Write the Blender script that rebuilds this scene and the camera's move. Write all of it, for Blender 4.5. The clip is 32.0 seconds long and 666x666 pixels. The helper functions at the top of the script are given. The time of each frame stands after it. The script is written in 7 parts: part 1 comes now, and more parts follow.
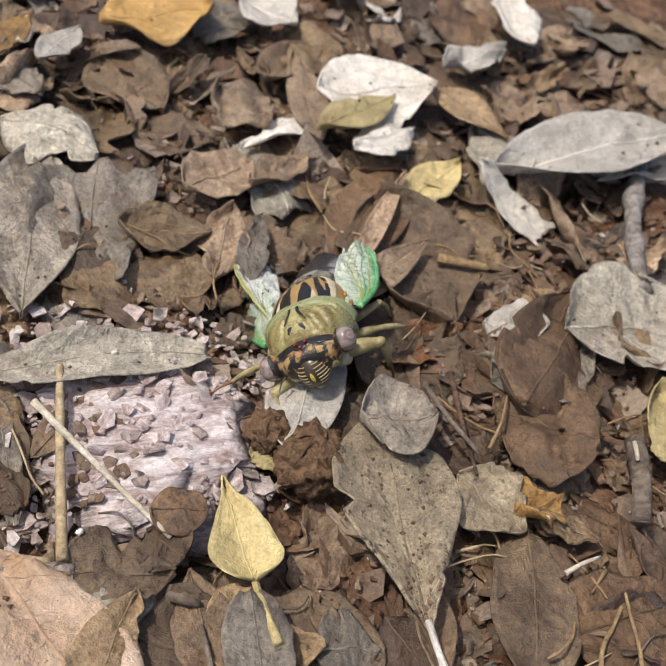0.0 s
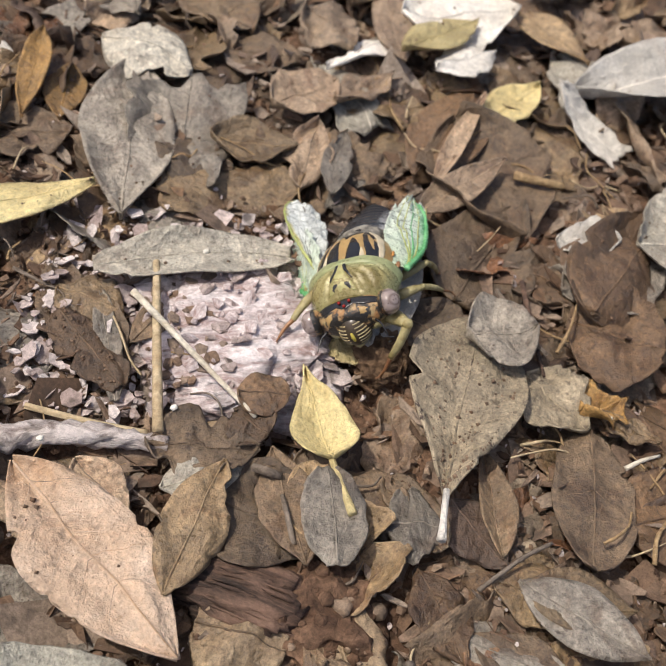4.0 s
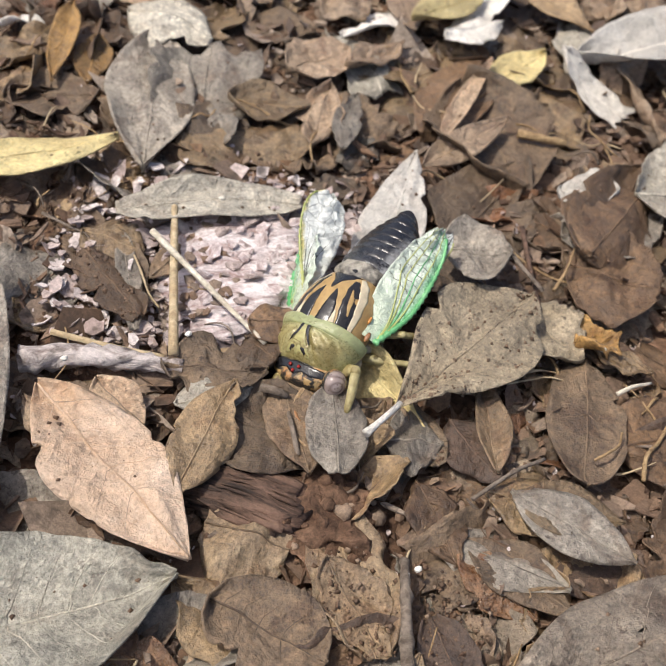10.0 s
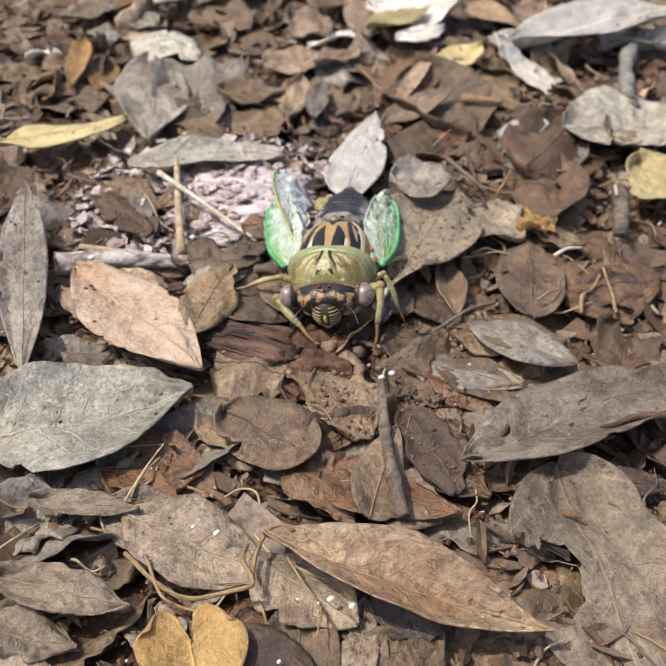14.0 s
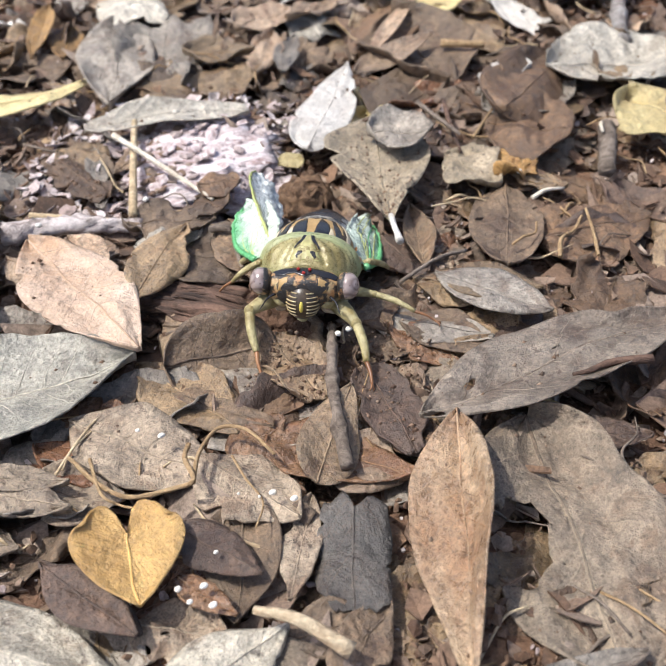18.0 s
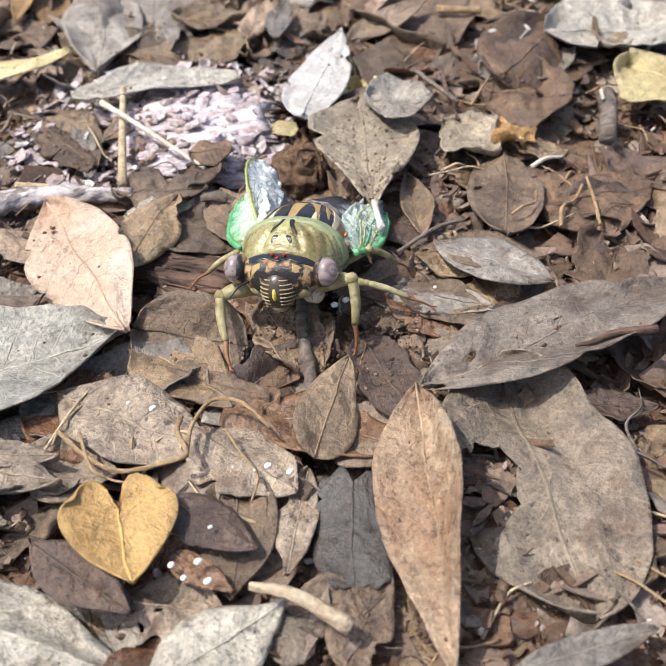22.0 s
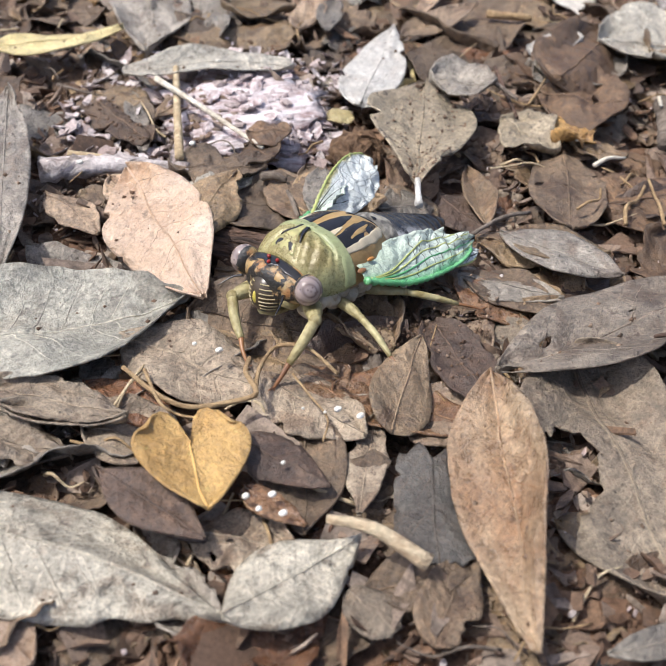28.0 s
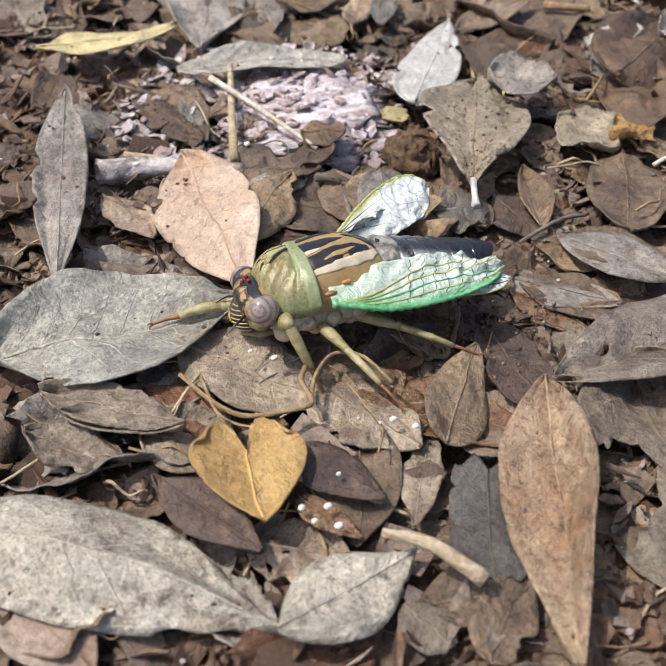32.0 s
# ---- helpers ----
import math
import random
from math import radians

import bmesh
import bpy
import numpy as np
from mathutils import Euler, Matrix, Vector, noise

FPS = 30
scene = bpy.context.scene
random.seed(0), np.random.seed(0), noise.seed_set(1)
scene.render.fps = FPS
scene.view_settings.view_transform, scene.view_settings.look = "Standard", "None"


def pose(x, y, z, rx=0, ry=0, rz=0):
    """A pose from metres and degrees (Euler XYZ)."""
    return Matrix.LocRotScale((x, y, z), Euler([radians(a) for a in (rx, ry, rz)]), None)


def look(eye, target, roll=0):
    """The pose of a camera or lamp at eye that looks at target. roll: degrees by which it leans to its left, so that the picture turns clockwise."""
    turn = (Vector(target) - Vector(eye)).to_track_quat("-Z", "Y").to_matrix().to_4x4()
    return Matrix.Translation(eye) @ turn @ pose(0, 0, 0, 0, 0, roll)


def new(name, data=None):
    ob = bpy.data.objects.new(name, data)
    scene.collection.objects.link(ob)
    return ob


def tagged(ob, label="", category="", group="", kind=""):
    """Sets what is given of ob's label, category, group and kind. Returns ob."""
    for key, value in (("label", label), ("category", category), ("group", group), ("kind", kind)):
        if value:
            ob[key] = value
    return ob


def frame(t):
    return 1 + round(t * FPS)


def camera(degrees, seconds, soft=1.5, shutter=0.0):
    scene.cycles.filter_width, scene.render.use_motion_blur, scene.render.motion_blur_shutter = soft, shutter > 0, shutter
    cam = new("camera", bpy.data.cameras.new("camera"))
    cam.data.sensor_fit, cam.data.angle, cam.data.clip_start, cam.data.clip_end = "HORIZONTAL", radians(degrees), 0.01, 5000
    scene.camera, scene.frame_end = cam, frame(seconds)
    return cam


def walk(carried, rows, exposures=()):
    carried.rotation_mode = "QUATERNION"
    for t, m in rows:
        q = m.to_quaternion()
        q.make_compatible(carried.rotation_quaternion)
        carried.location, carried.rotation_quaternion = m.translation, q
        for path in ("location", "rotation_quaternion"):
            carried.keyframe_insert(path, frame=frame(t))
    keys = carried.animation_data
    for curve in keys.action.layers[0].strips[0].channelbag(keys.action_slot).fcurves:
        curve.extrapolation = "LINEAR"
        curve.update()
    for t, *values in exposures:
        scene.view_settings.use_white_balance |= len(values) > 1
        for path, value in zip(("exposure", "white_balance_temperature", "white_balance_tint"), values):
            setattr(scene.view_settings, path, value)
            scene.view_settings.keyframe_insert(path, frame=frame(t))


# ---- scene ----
# ---------------------------------------------------------------- camera
cam = camera(37.98, 32.0, 0.75)
cam.data.dof.use_dof = True
cam.data.dof.focus_distance = 0.112
cam.data.dof.aperture_fstop = 56.0


def cam_row(t, x, y, z, yaw, pitch, roll):
    """Eye in centimetres; yaw to the left of +y, pitch up and roll in degrees."""
    a, p = radians(yaw), radians(pitch)
    eye = Vector((x, y, z)) * 0.01
    ahead = Vector((-math.sin(a) * math.cos(p), math.cos(a) * math.cos(p), math.sin(p)))
    return (t, look(eye, eye + ahead, roll))


walk(cam, [
    cam_row(0, -2.273, -2.301, 10.037, -14.62, -46.32, 16.79),
    cam_row(0.5, -2.295, -2.284, 10.038, -14.01, -46.37, 16.35),
    cam_row(1, -2.370, -2.502, 10.131, -14.63, -46.32, 17.27),
    cam_row(1.5, -2.197, -2.459, 10.055, -15.00, -46.36, 17.39),
    cam_row(2, -2.191, -2.468, 10.025, -14.52, -46.33, 17.15),
    cam_row(2.5, -2.269, -2.546, 9.958, -13.73, -47.53, 17.42),
    cam_row(3, -2.173, -2.614, 9.810, -12.82, -48.10, 16.37),
    cam_row(3.5, -2.202, -2.902, 9.875, -11.30, -49.18, 15.42),
    cam_row(4, -2.372, -3.300, 10.173, -9.51, -50.27, 14.67),
    cam_row(4.5, -2.179, -3.747, 10.294, -9.33, -50.83, 14.92),
    cam_row(6.5, -2.014, -4.463, 10.281, -6.76, -49.99, 12.56),
    cam_row(7, -1.759, -4.480, 10.283, -5.94, -49.97, 11.31),
    cam_row(7.5, -1.830, -4.582, 10.190, -5.65, -49.72, 11.56),
    cam_row(8, -1.872, -4.555, 10.172, -5.68, -49.91, 11.42),
    cam_row(8.5, -1.854, -4.506, 10.128, -5.28, -49.92, 10.82),
    cam_row(9, -1.971, -4.596, 10.082, -5.75, -49.67, 11.67),
    cam_row(9.5, -1.920, -4.646, 10.113, -5.87, -49.71, 11.99),
    cam_row(10, -1.861, -4.661, 10.099, -5.61, -49.60, 11.47),
    cam_row(10.5, -1.566, -4.721, 9.872, -4.76, -50.01, 10.36),
    cam_row(11, -1.702, -4.712, 9.834, -5.75, -49.26, 11.67),
    cam_row(11.5, -1.646, -4.808, 9.784, -5.54, -49.72, 10.94),
    cam_row(12, -1.589, -4.874, 9.919, -5.39, -50.27, 10.53),
    cam_row(12.5, -1.398, -5.614, 9.899, -3.69, -49.21, 9.05),
    cam_row(13, -1.344, -6.687, 10.014, -3.12, -47.35, 7.15),
    cam_row(13.5, -1.205, -7.989, 9.822, -1.84, -43.89, 4.82),
    cam_row(14, -1.035, -9.157, 9.189, -1.87, -40.78, 3.38),
    cam_row(14.5, -0.921, -9.085, 9.293, -1.75, -40.66, 2.72),
    cam_row(16.5, 0.006, -8.868, 8.632, 2.98, -40.86, -1.93),
    cam_row(17, -0.240, -8.861, 8.224, 1.64, -40.04, -0.16),
    cam_row(17.5, 0.153, -8.782, 8.224, 1.78, -40.79, -1.55),
    cam_row(18, 0.191, -8.722, 8.294, 1.85, -41.59, -1.82),
    cam_row(18.5, -0.025, -8.641, 8.046, 1.11, -41.58, -0.57),
    cam_row(19, 0.001, -8.700, 8.096, 0.44, -42.05, -0.43),
    cam_row(19.5, 0.046, -8.617, 8.022, 0.75, -42.50, -0.86),
    cam_row(20, 0.008, -8.571, 8.021, 0.52, -42.81, -0.80),
    cam_row(20.5, 0.064, -8.565, 8.035, 0.89, -42.95, -1.22),
    cam_row(21, 0.124, -8.584, 8.112, 1.14, -43.06, -1.53),
    cam_row(21.5, 0.091, -8.589, 8.104, 1.00, -42.95, -1.29),
    cam_row(22, 0.094, -8.542, 8.039, 1.03, -42.96, -1.38),
    cam_row(22.5, -0.013, -8.435, 7.957, 1.07, -43.18, -1.00),
    cam_row(23, -0.084, -8.496, 7.914, 0.73, -43.04, -0.46),
    cam_row(23.5, -0.101, -8.562, 7.940, 0.49, -43.00, -0.14),
    cam_row(24, -0.021, -8.544, 8.013, 0.89, -43.15, -0.75),
    cam_row(24.5, -0.177, -8.742, 7.837, 0.02, -42.09, 0.33),
    cam_row(26.5, -0.793, -8.628, 7.817, -1.26, -42.54, 2.42),
    cam_row(27, -0.836, -8.582, 7.683, -0.78, -42.57, 2.37),
    cam_row(27.5, -1.020, -8.740, 7.486, -1.53, -41.54, 3.24),
    cam_row(28, -1.048, -8.762, 7.365, -1.30, -41.03, 3.31),
    cam_row(28.5, -1.016, -8.801, 7.460, -0.88, -41.04, 2.75),
    cam_row(29, -1.030, -8.749, 7.545, -0.67, -41.37, 2.68),
    cam_row(29.5, -1.106, -8.579, 7.617, -0.30, -42.13, 2.73),
    cam_row(30, -1.044, -8.459, 7.683, 0.55, -42.75, 1.98),
    cam_row(30.5, -1.078, -8.418, 7.586, 1.08, -42.74, 1.84),
    cam_row(31, -1.105, -8.430, 7.615, 1.06, -42.84, 2.08),
    cam_row(31.5, -1.138, -8.459, 7.583, 1.47, -42.74, 1.69),
    cam_row(32, -1.135, -8.555, 7.602, 2.47, -42.41, 1.04),
], exposures=[(0.0, -0.16, 6500, 10), (4.5, 0.0, 6500, 10), (10.0, 0.12, 6400, 10), (14.5, 0.16, 6350, 10), (17.0, 0.48, 6000, 10), (24.0, 0.52, 5950, 10), (29.0, 0.30, 5950, 10), (32.0, 0.18, 6000, 10)])

# ---------------------------------------------------------------- light
world = bpy.data.worlds.new("sky")
scene.world = world
world.use_nodes = True
sky = world.node_tree.nodes.new("ShaderNodeTexSky")
sky.sky_type, sky.sun_disc = "NISHITA", False
sky.sun_elevation, sky.sun_rotation = radians(62), radians(-96)
sky.air_density, sky.dust_density, sky.ozone_density = 0.7, 4.0, 0.4
back = world.node_tree.nodes["Background"]
world.node_tree.links.new(sky.outputs[0], back.inputs["Color"])
back.inputs["Strength"].default_value = 0.15

sun = new("sun", bpy.data.lights.new("sun", "SUN"))
sun.data.energy, sun.data.angle, sun.data.color = 3.05, radians(0.6), (1.0, 0.94, 0.84)
sun.matrix_world = look((-0.46, -0.05, 0.88), (0, 0, 0))


# ---------------------------------------------------------------- materials
class Nodes:
    """A short way to write node materials."""

    def __init__(self, name):
        self.m = bpy.data.materials.new(name)
        self.m.use_nodes = True
        self.t = self.m.node_tree
        self.bsdf = self.t.nodes["Principled BSDF"]
        self.tc = self.t.nodes.new("ShaderNodeTexCoord")
        info, shift = self.t.nodes.new("ShaderNodeObjectInfo"), self.t.nodes.new("ShaderNodeVectorMath")
        shift.operation = "MULTIPLY_ADD"
        self.t.links.new(info.outputs["Random"], shift.inputs[0])
        shift.inputs[1].default_value = (3.7, 5.1, 2.3)
        self.t.links.new(self.tc.outputs["Object"], shift.inputs[2])
        self.place = shift.outputs[0]

    def put(self, node, sock, value):
        s = node.inputs[sock]
        if isinstance(value, bpy.types.NodeSocket):
            self.t.links.new(value, s)
        elif isinstance(value, tuple) and len(value) == 3 and s.type == "RGBA":
            s.default_value = (*value, 1)
        else:
            s.default_value = value

    def noise(self, scale, detail=4.0, rough=0.55, vec=None, dist=0.0):
        n = self.t.nodes.new("ShaderNodeTexNoise")
        self.put(n, "Vector", vec or self.place)
        self.put(n, "Scale", scale), self.put(n, "Detail", detail), self.put(n, "Roughness", rough), self.put(n, "Distortion", dist)
        return n.outputs["Fac"]

    def voronoi(self, scale, vec=None, feature="F1", rand=1.0):
        n = self.t.nodes.new("ShaderNodeTexVoronoi")
        n.feature = feature
        self.put(n, "Vector", vec or self.place)
        self.put(n, "Scale", scale), self.put(n, "Randomness", rand)
        return n.outputs["Distance"]

    def ramp(self, fac, *stops):
        n = self.t.nodes.new("ShaderNodeValToRGB")
        e = n.color_ramp.elements
        while len(e) < len(stops):
            e.new(0.5)
        for el, (p, c) in zip(e, stops):
            el.position = p
            el.color = (c, c, c, 1) if isinstance(c, (int, float)) else (*c, 1)
        self.put(n, 0, fac)
        return n.outputs[0]

    def mix(self, fac, a, b, kind="MIX"):
        n = self.t.nodes.new("ShaderNodeMix")
        n.data_type, n.blend_type = "RGBA", kind
        for s, v in ((n.inputs[0], fac), (n.inputs[6], a), (n.inputs[7], b)):
            if isinstance(v, bpy.types.NodeSocket):
                self.t.links.new(v, s)
            else:
                s.default_value = (*v, 1) if isinstance(v, tuple) else v
        return n.outputs[2]

    def math(self, op, a, b=0.0):
        n = self.t.nodes.new("ShaderNodeMath")
        n.operation = op
        self.put(n, 0, a), self.put(n, 1, b)
        return n.outputs[0]

    def uv(self):
        n = self.t.nodes.new("ShaderNodeSeparateXYZ")
        self.put(n, 0, self.tc.outputs["UV"])
        return n.outputs[0], n.outputs[1]

    def xyz(self):
        n = self.t.nodes.new("ShaderNodeSeparateXYZ")
        self.put(n, 0, self.tc.outputs["Object"])
        return n.outputs

    def vary(self, col, amount):
        info = self.t.nodes.new("ShaderNodeObjectInfo")
        n = self.t.nodes.new("ShaderNodeHueSaturation")
        self.put(n, "Value", self.math("ADD", self.math("MULTIPLY", info.outputs["Random"], amount), 1 - amount / 2))
        self.put(n, "Color", col)
        return n.outputs[0]

    def bump(self, height, dist, strength=0.6, after=None):
        n = self.t.nodes.new("ShaderNodeBump")
        self.put(n, "Height", height), self.put(n, "Distance", dist), self.put(n, "Strength", strength)
        if after is not None:
            self.put(n, "Normal", after)
        return n.outputs[0]

    def done(self, col, rough=0.6, normal=None, metal=0.0, spec=0.5, **more):
        self.put(self.bsdf, "Base Color", col), self.put(self.bsdf, "Roughness", rough)
        self.put(self.bsdf, "Metallic", metal), self.put(self.bsdf, "Specular IOR Level", spec)
        for k, v in more.items():
            self.put(self.bsdf, k.replace("_", " "), v)
        if normal is not None:
            self.put(self.bsdf, "Normal", normal)
        return self.m


def leaf_material(name, light, dark, vein, spots=0.3, rough=0.36, veins=0.35, blotch=75, stain=0.72, warm=1.2, grain=1.0):
    """A dead leaf: blotched, stained, grained, speckled with rot and soil, with a pale midrib and faint side veins."""
    n = Nodes(name)
    light, dark, vein = [(c[0] * (1 + 0.02 * warm), c[1] * (1 - 0.06 * warm), c[2] * (1 - 0.24 * warm)) for c in (light, dark, vein)]
    dark = tuple(c * 0.82 for c in dark)
    u, v = n.uv()
    col = n.mix(n.ramp(n.noise(blotch, 7, 0.68, dist=0.6), (0.36, 0.0), (0.64, 1.0)), light, dark)
    rot = n.ramp(n.noise(130, 6, 0.66, dist=1.2), (0.53, 0.0), (0.60, 0.75), (0.72, 1.0))
    col = n.mix(n.math("MULTIPLY", rot, stain), col, (dark[0] * 0.62, dark[1] * 0.48, dark[2] * 0.40))
    fine = n.noise(1900, 6, 0.78)
    mott = n.noise(620, 5, 0.7)
    col = n.mix(grain, col, n.ramp(fine, (0.27, 0.34), (0.5, 0.96), (0.73, 1.55)), "MULTIPLY")
    col = n.mix(grain, col, n.ramp(mott, (0.28, 0.52), (0.5, 0.97), (0.72, 1.42)), "MULTIPLY")
    col = n.mix(grain, col, n.ramp(n.noise(55, 3, 0.6), (0.32, 0.72), (0.68, 1.25)), "MULTIPLY")
    off = n.math("ABSOLUTE", n.math("SUBTRACT", v, 0.5))
    wob = n.math("MULTIPLY", n.math("SUBTRACT", n.noise(140, 3), 0.5), 0.11)
    side = n.math("ADD", n.math("SUBTRACT", u, n.math("MULTIPLY", off, 0.42)), wob)
    line = n.math("PINGPONG", n.math("MULTIPLY", side, 8.0), 0.5)
    broken = n.ramp(n.noise(200, 3), (0.42, 0.1), (0.6, 1.0))
    vein_mask = n.math("MULTIPLY", n.ramp(line, (0.0, 1.0), (0.045, 0.0)), broken)
    mid_mask = n.ramp(off, (0.0, 1.0), (0.018, 0.0))
    both = n.math("MAXIMUM", n.math("MULTIPLY", vein_mask, 0.55), mid_mask)
    net = n.ramp(n.voronoi(2400, feature="DISTANCE_TO_EDGE"), (0.0, 1.0), (0.16, 0.0))
    col = n.mix(n.math("MULTIPLY", both, veins), col, vein)
    col = n.mix(n.math("MULTIPLY", n.math("MULTIPLY", net, broken), veins * 0.4), col, vein)
    scuff = n.ramp(n.noise(760, 6, 0.75), (0.60, 0.0), (0.68, 1.0))
    col = n.mix(n.math("MULTIPLY", scuff, 0.45), col, (min(0.8, light[0] * 1.5), min(0.8, light[1] * 1.5), min(0.8, light[2] * 1.5)))
    speck = n.math("MULTIPLY", n.ramp(n.noise(640, 6, 0.78), (0.57, 0.0), (0.61, 1.0)), n.ramp(n.noise(85, 3), (0.4, 0.12), (0.6, 1.0)))
    dots = n.ramp(n.voronoi(420), (0.09, 1.0), (0.15, 0.0))
    col = n.mix(n.math("MULTIPLY", n.math("MAXIMUM", speck, n.math("MULTIPLY", dots, 0.55)), min(1.0, spots * 2.3)), col, (0.055, 0.032, 0.02))
    col = n.vary(col, 0.6)
    nb = n.bump(fine, 0.00022, 0.85)
    nb = n.bump(n.math("ADD", both, n.math("MULTIPLY", net, 0.35)), 0.00014, 0.6, nb)
    nb = n.bump(n.math("MULTIPLY", line, 2.0), 0.0003, 0.22, nb)
    nb = n.bump(mott, 0.0007, 0.7, nb)
    nb = n.bump(n.noise(190, 4, 0.6, dist=0.8), 0.0016, 0.55, nb)
    return n.done(col, n.ramp(mott, (0.3, rough - 0.13), (0.7, rough + 0.2)), nb, spec=0.75)


LEAF = {
    "gray": leaf_material("gray_leaf", (0.342, 0.304, 0.257), (0.228, 0.195, 0.162), (0.44, 0.4, 0.33), warm=0.3),
    "tan": leaf_material("tan_leaf", (0.35, 0.267, 0.189), (0.239, 0.17, 0.11), (0.44, 0.35, 0.25)),
    "pale": leaf_material("pale_leaf", (0.60, 0.56, 0.48), (0.46, 0.42, 0.35), (0.68, 0.62, 0.52), 0.2, warm=0.3, stain=0.4),
    "lace": leaf_material("weathered_leaf", (0.365, 0.305, 0.25), (0.265, 0.21, 0.165), (0.58, 0.50, 0.40), 0.35, 0.6, 0.75, warm=0.8),
    "brown": leaf_material("brown_leaf", (0.178, 0.115, 0.075), (0.111, 0.068, 0.043), (0.27, 0.19, 0.12), 0.35, 0.5),
    "taupe": leaf_material("taupe_leaf", (0.217, 0.162, 0.123), (0.14, 0.1, 0.075), (0.31, 0.24, 0.185), 0.35, 0.55),
    "russet": leaf_material("russet_leaf", (0.225, 0.113, 0.063), (0.144, 0.072, 0.043), (0.3, 0.17, 0.1), 0.3, 0.3),
    "plum": leaf_material("plum_brown_leaf", (0.149, 0.099, 0.081), (0.09, 0.061, 0.052), (0.22, 0.16, 0.135), 0.3, 0.5),
    "slate": leaf_material("slate_leaf", (0.12, 0.115, 0.11), (0.075, 0.066, 0.06), (0.2, 0.12, 0.07), 0.2, 0.45, 0.5, warm=0.6),
    "yellow": leaf_material("yellow_leaf", (0.74, 0.52, 0.23), (0.66, 0.42, 0.16), (0.55, 0.34, 0.14), 0.06, 0.4, 0.1, stain=0.12, grain=0.5),
    "cream": leaf_material("cream_leaf", (0.70, 0.64, 0.40), (0.58, 0.50, 0.29), (0.72, 0.66, 0.44), 0.1, 0.45, 0.2, stain=0.3, grain=0.5),
    "white": leaf_material("bleached_leaf", (0.87, 0.84, 0.80), (0.76, 0.72, 0.66), (0.84, 0.80, 0.72), 0.08, 0.45, 0.25, warm=0.3, stain=0.25, grain=0.5),
    "orange": leaf_material("orange_tan_leaf", (0.56, 0.46, 0.40), (0.50, 0.33, 0.21), (0.47, 0.34, 0.25), 0.25, 0.38, 0.2, 40, stain=0.4, warm=0.6, grain=0.5),
    "pink": leaf_material("pinkish_leaf", (0.45, 0.355, 0.3), (0.32, 0.24, 0.2), (0.5, 0.41, 0.35), 0.25),
    "speckled": leaf_material("speckled_leaf", (0.44, 0.375, 0.285), (0.34, 0.28, 0.2), (0.52, 0.45, 0.35), 0.95, 0.55, 0.3, warm=0.6, stain=0.12),
    "umber": leaf_material("umber_leaf", (0.297, 0.242, 0.191), (0.2, 0.132, 0.089), (0.4, 0.27, 0.17), 0.3, 0.4),
    "ash": leaf_material("ash_brown_leaf", (0.30, 0.26, 0.22), (0.16, 0.125, 0.1), (0.4, 0.34, 0.27), 0.4, 0.42, warm=0.6),
    "gloss": leaf_material("glossy_brown_leaf", (0.31, 0.20, 0.135), (0.20, 0.105, 0.062), (0.36, 0.25, 0.17), 0.3, 0.27),
    "veined": leaf_material("veined_pale_leaf", (0.55, 0.51, 0.43), (0.42, 0.38, 0.31), (0.76, 0.70, 0.58), 0.3, 0.4, 0.95, warm=0.4),
    "sage": leaf_material("sage_leaf", (0.50, 0.475, 0.40), (0.38, 0.36, 0.30), (0.56, 0.53, 0.44), 0.25, 0.4, warm=0.25, stain=0.4),
    "folded": leaf_material("russet_edged_leaf", (0.44, 0.355, 0.29), (0.31, 0.17, 0.095), (0.54, 0.42, 0.31), 0.25, 0.3, 0.4, 45, stain=0.5),
    "ochre": leaf_material("ochre_leaf", (0.46, 0.29, 0.11), (0.33, 0.2, 0.08), (0.5, 0.34, 0.16), 0.2, 0.5),
}


def soil_material():
    n = Nodes("soil")
    a, b = n.noise(140, 6, 0.65), n.noise(900, 5, 0.7)
    col = n.mix(n.ramp(a, (0.35, 0.0), (0.68, 1.0)), (0.085, 0.047, 0.029), (0.22, 0.132, 0.083))
    col = n.mix(1.0, col, n.ramp(b, (0.3, 0.4), (0.72, 1.7)), "MULTIPLY")
    nb = n.bump(b, 0.0008, 0.9)
    nb = n.bump(n.voronoi(420), 0.0010, 0.7, nb)
    return n.done(col, 0.85, nb, spec=0.25)


def litter_material(name, *cols):
    n = Nodes(name)
    geo = n.t.nodes.new("ShaderNodeNewGeometry")
    stops = [(i / max(1, len(cols) - 1), c) for i, c in enumerate(cols)]
    col = n.ramp(geo.outputs["Random Per Island"], *stops)
    fine = n.noise(1900, 6, 0.78)
    col = n.mix(1.0, col, n.ramp(fine, (0.27, 0.4), (0.73, 1.5)), "MULTIPLY")
    col = n.mix(n.ramp(n.noise(350, 3), (0.52, 0.0), (0.66, 0.7)), col, (0.06, 0.042, 0.03))
    nb = n.bump(fine, 0.0003, 0.8)
    return n.done(col, 0.62, nb, spec=0.4)


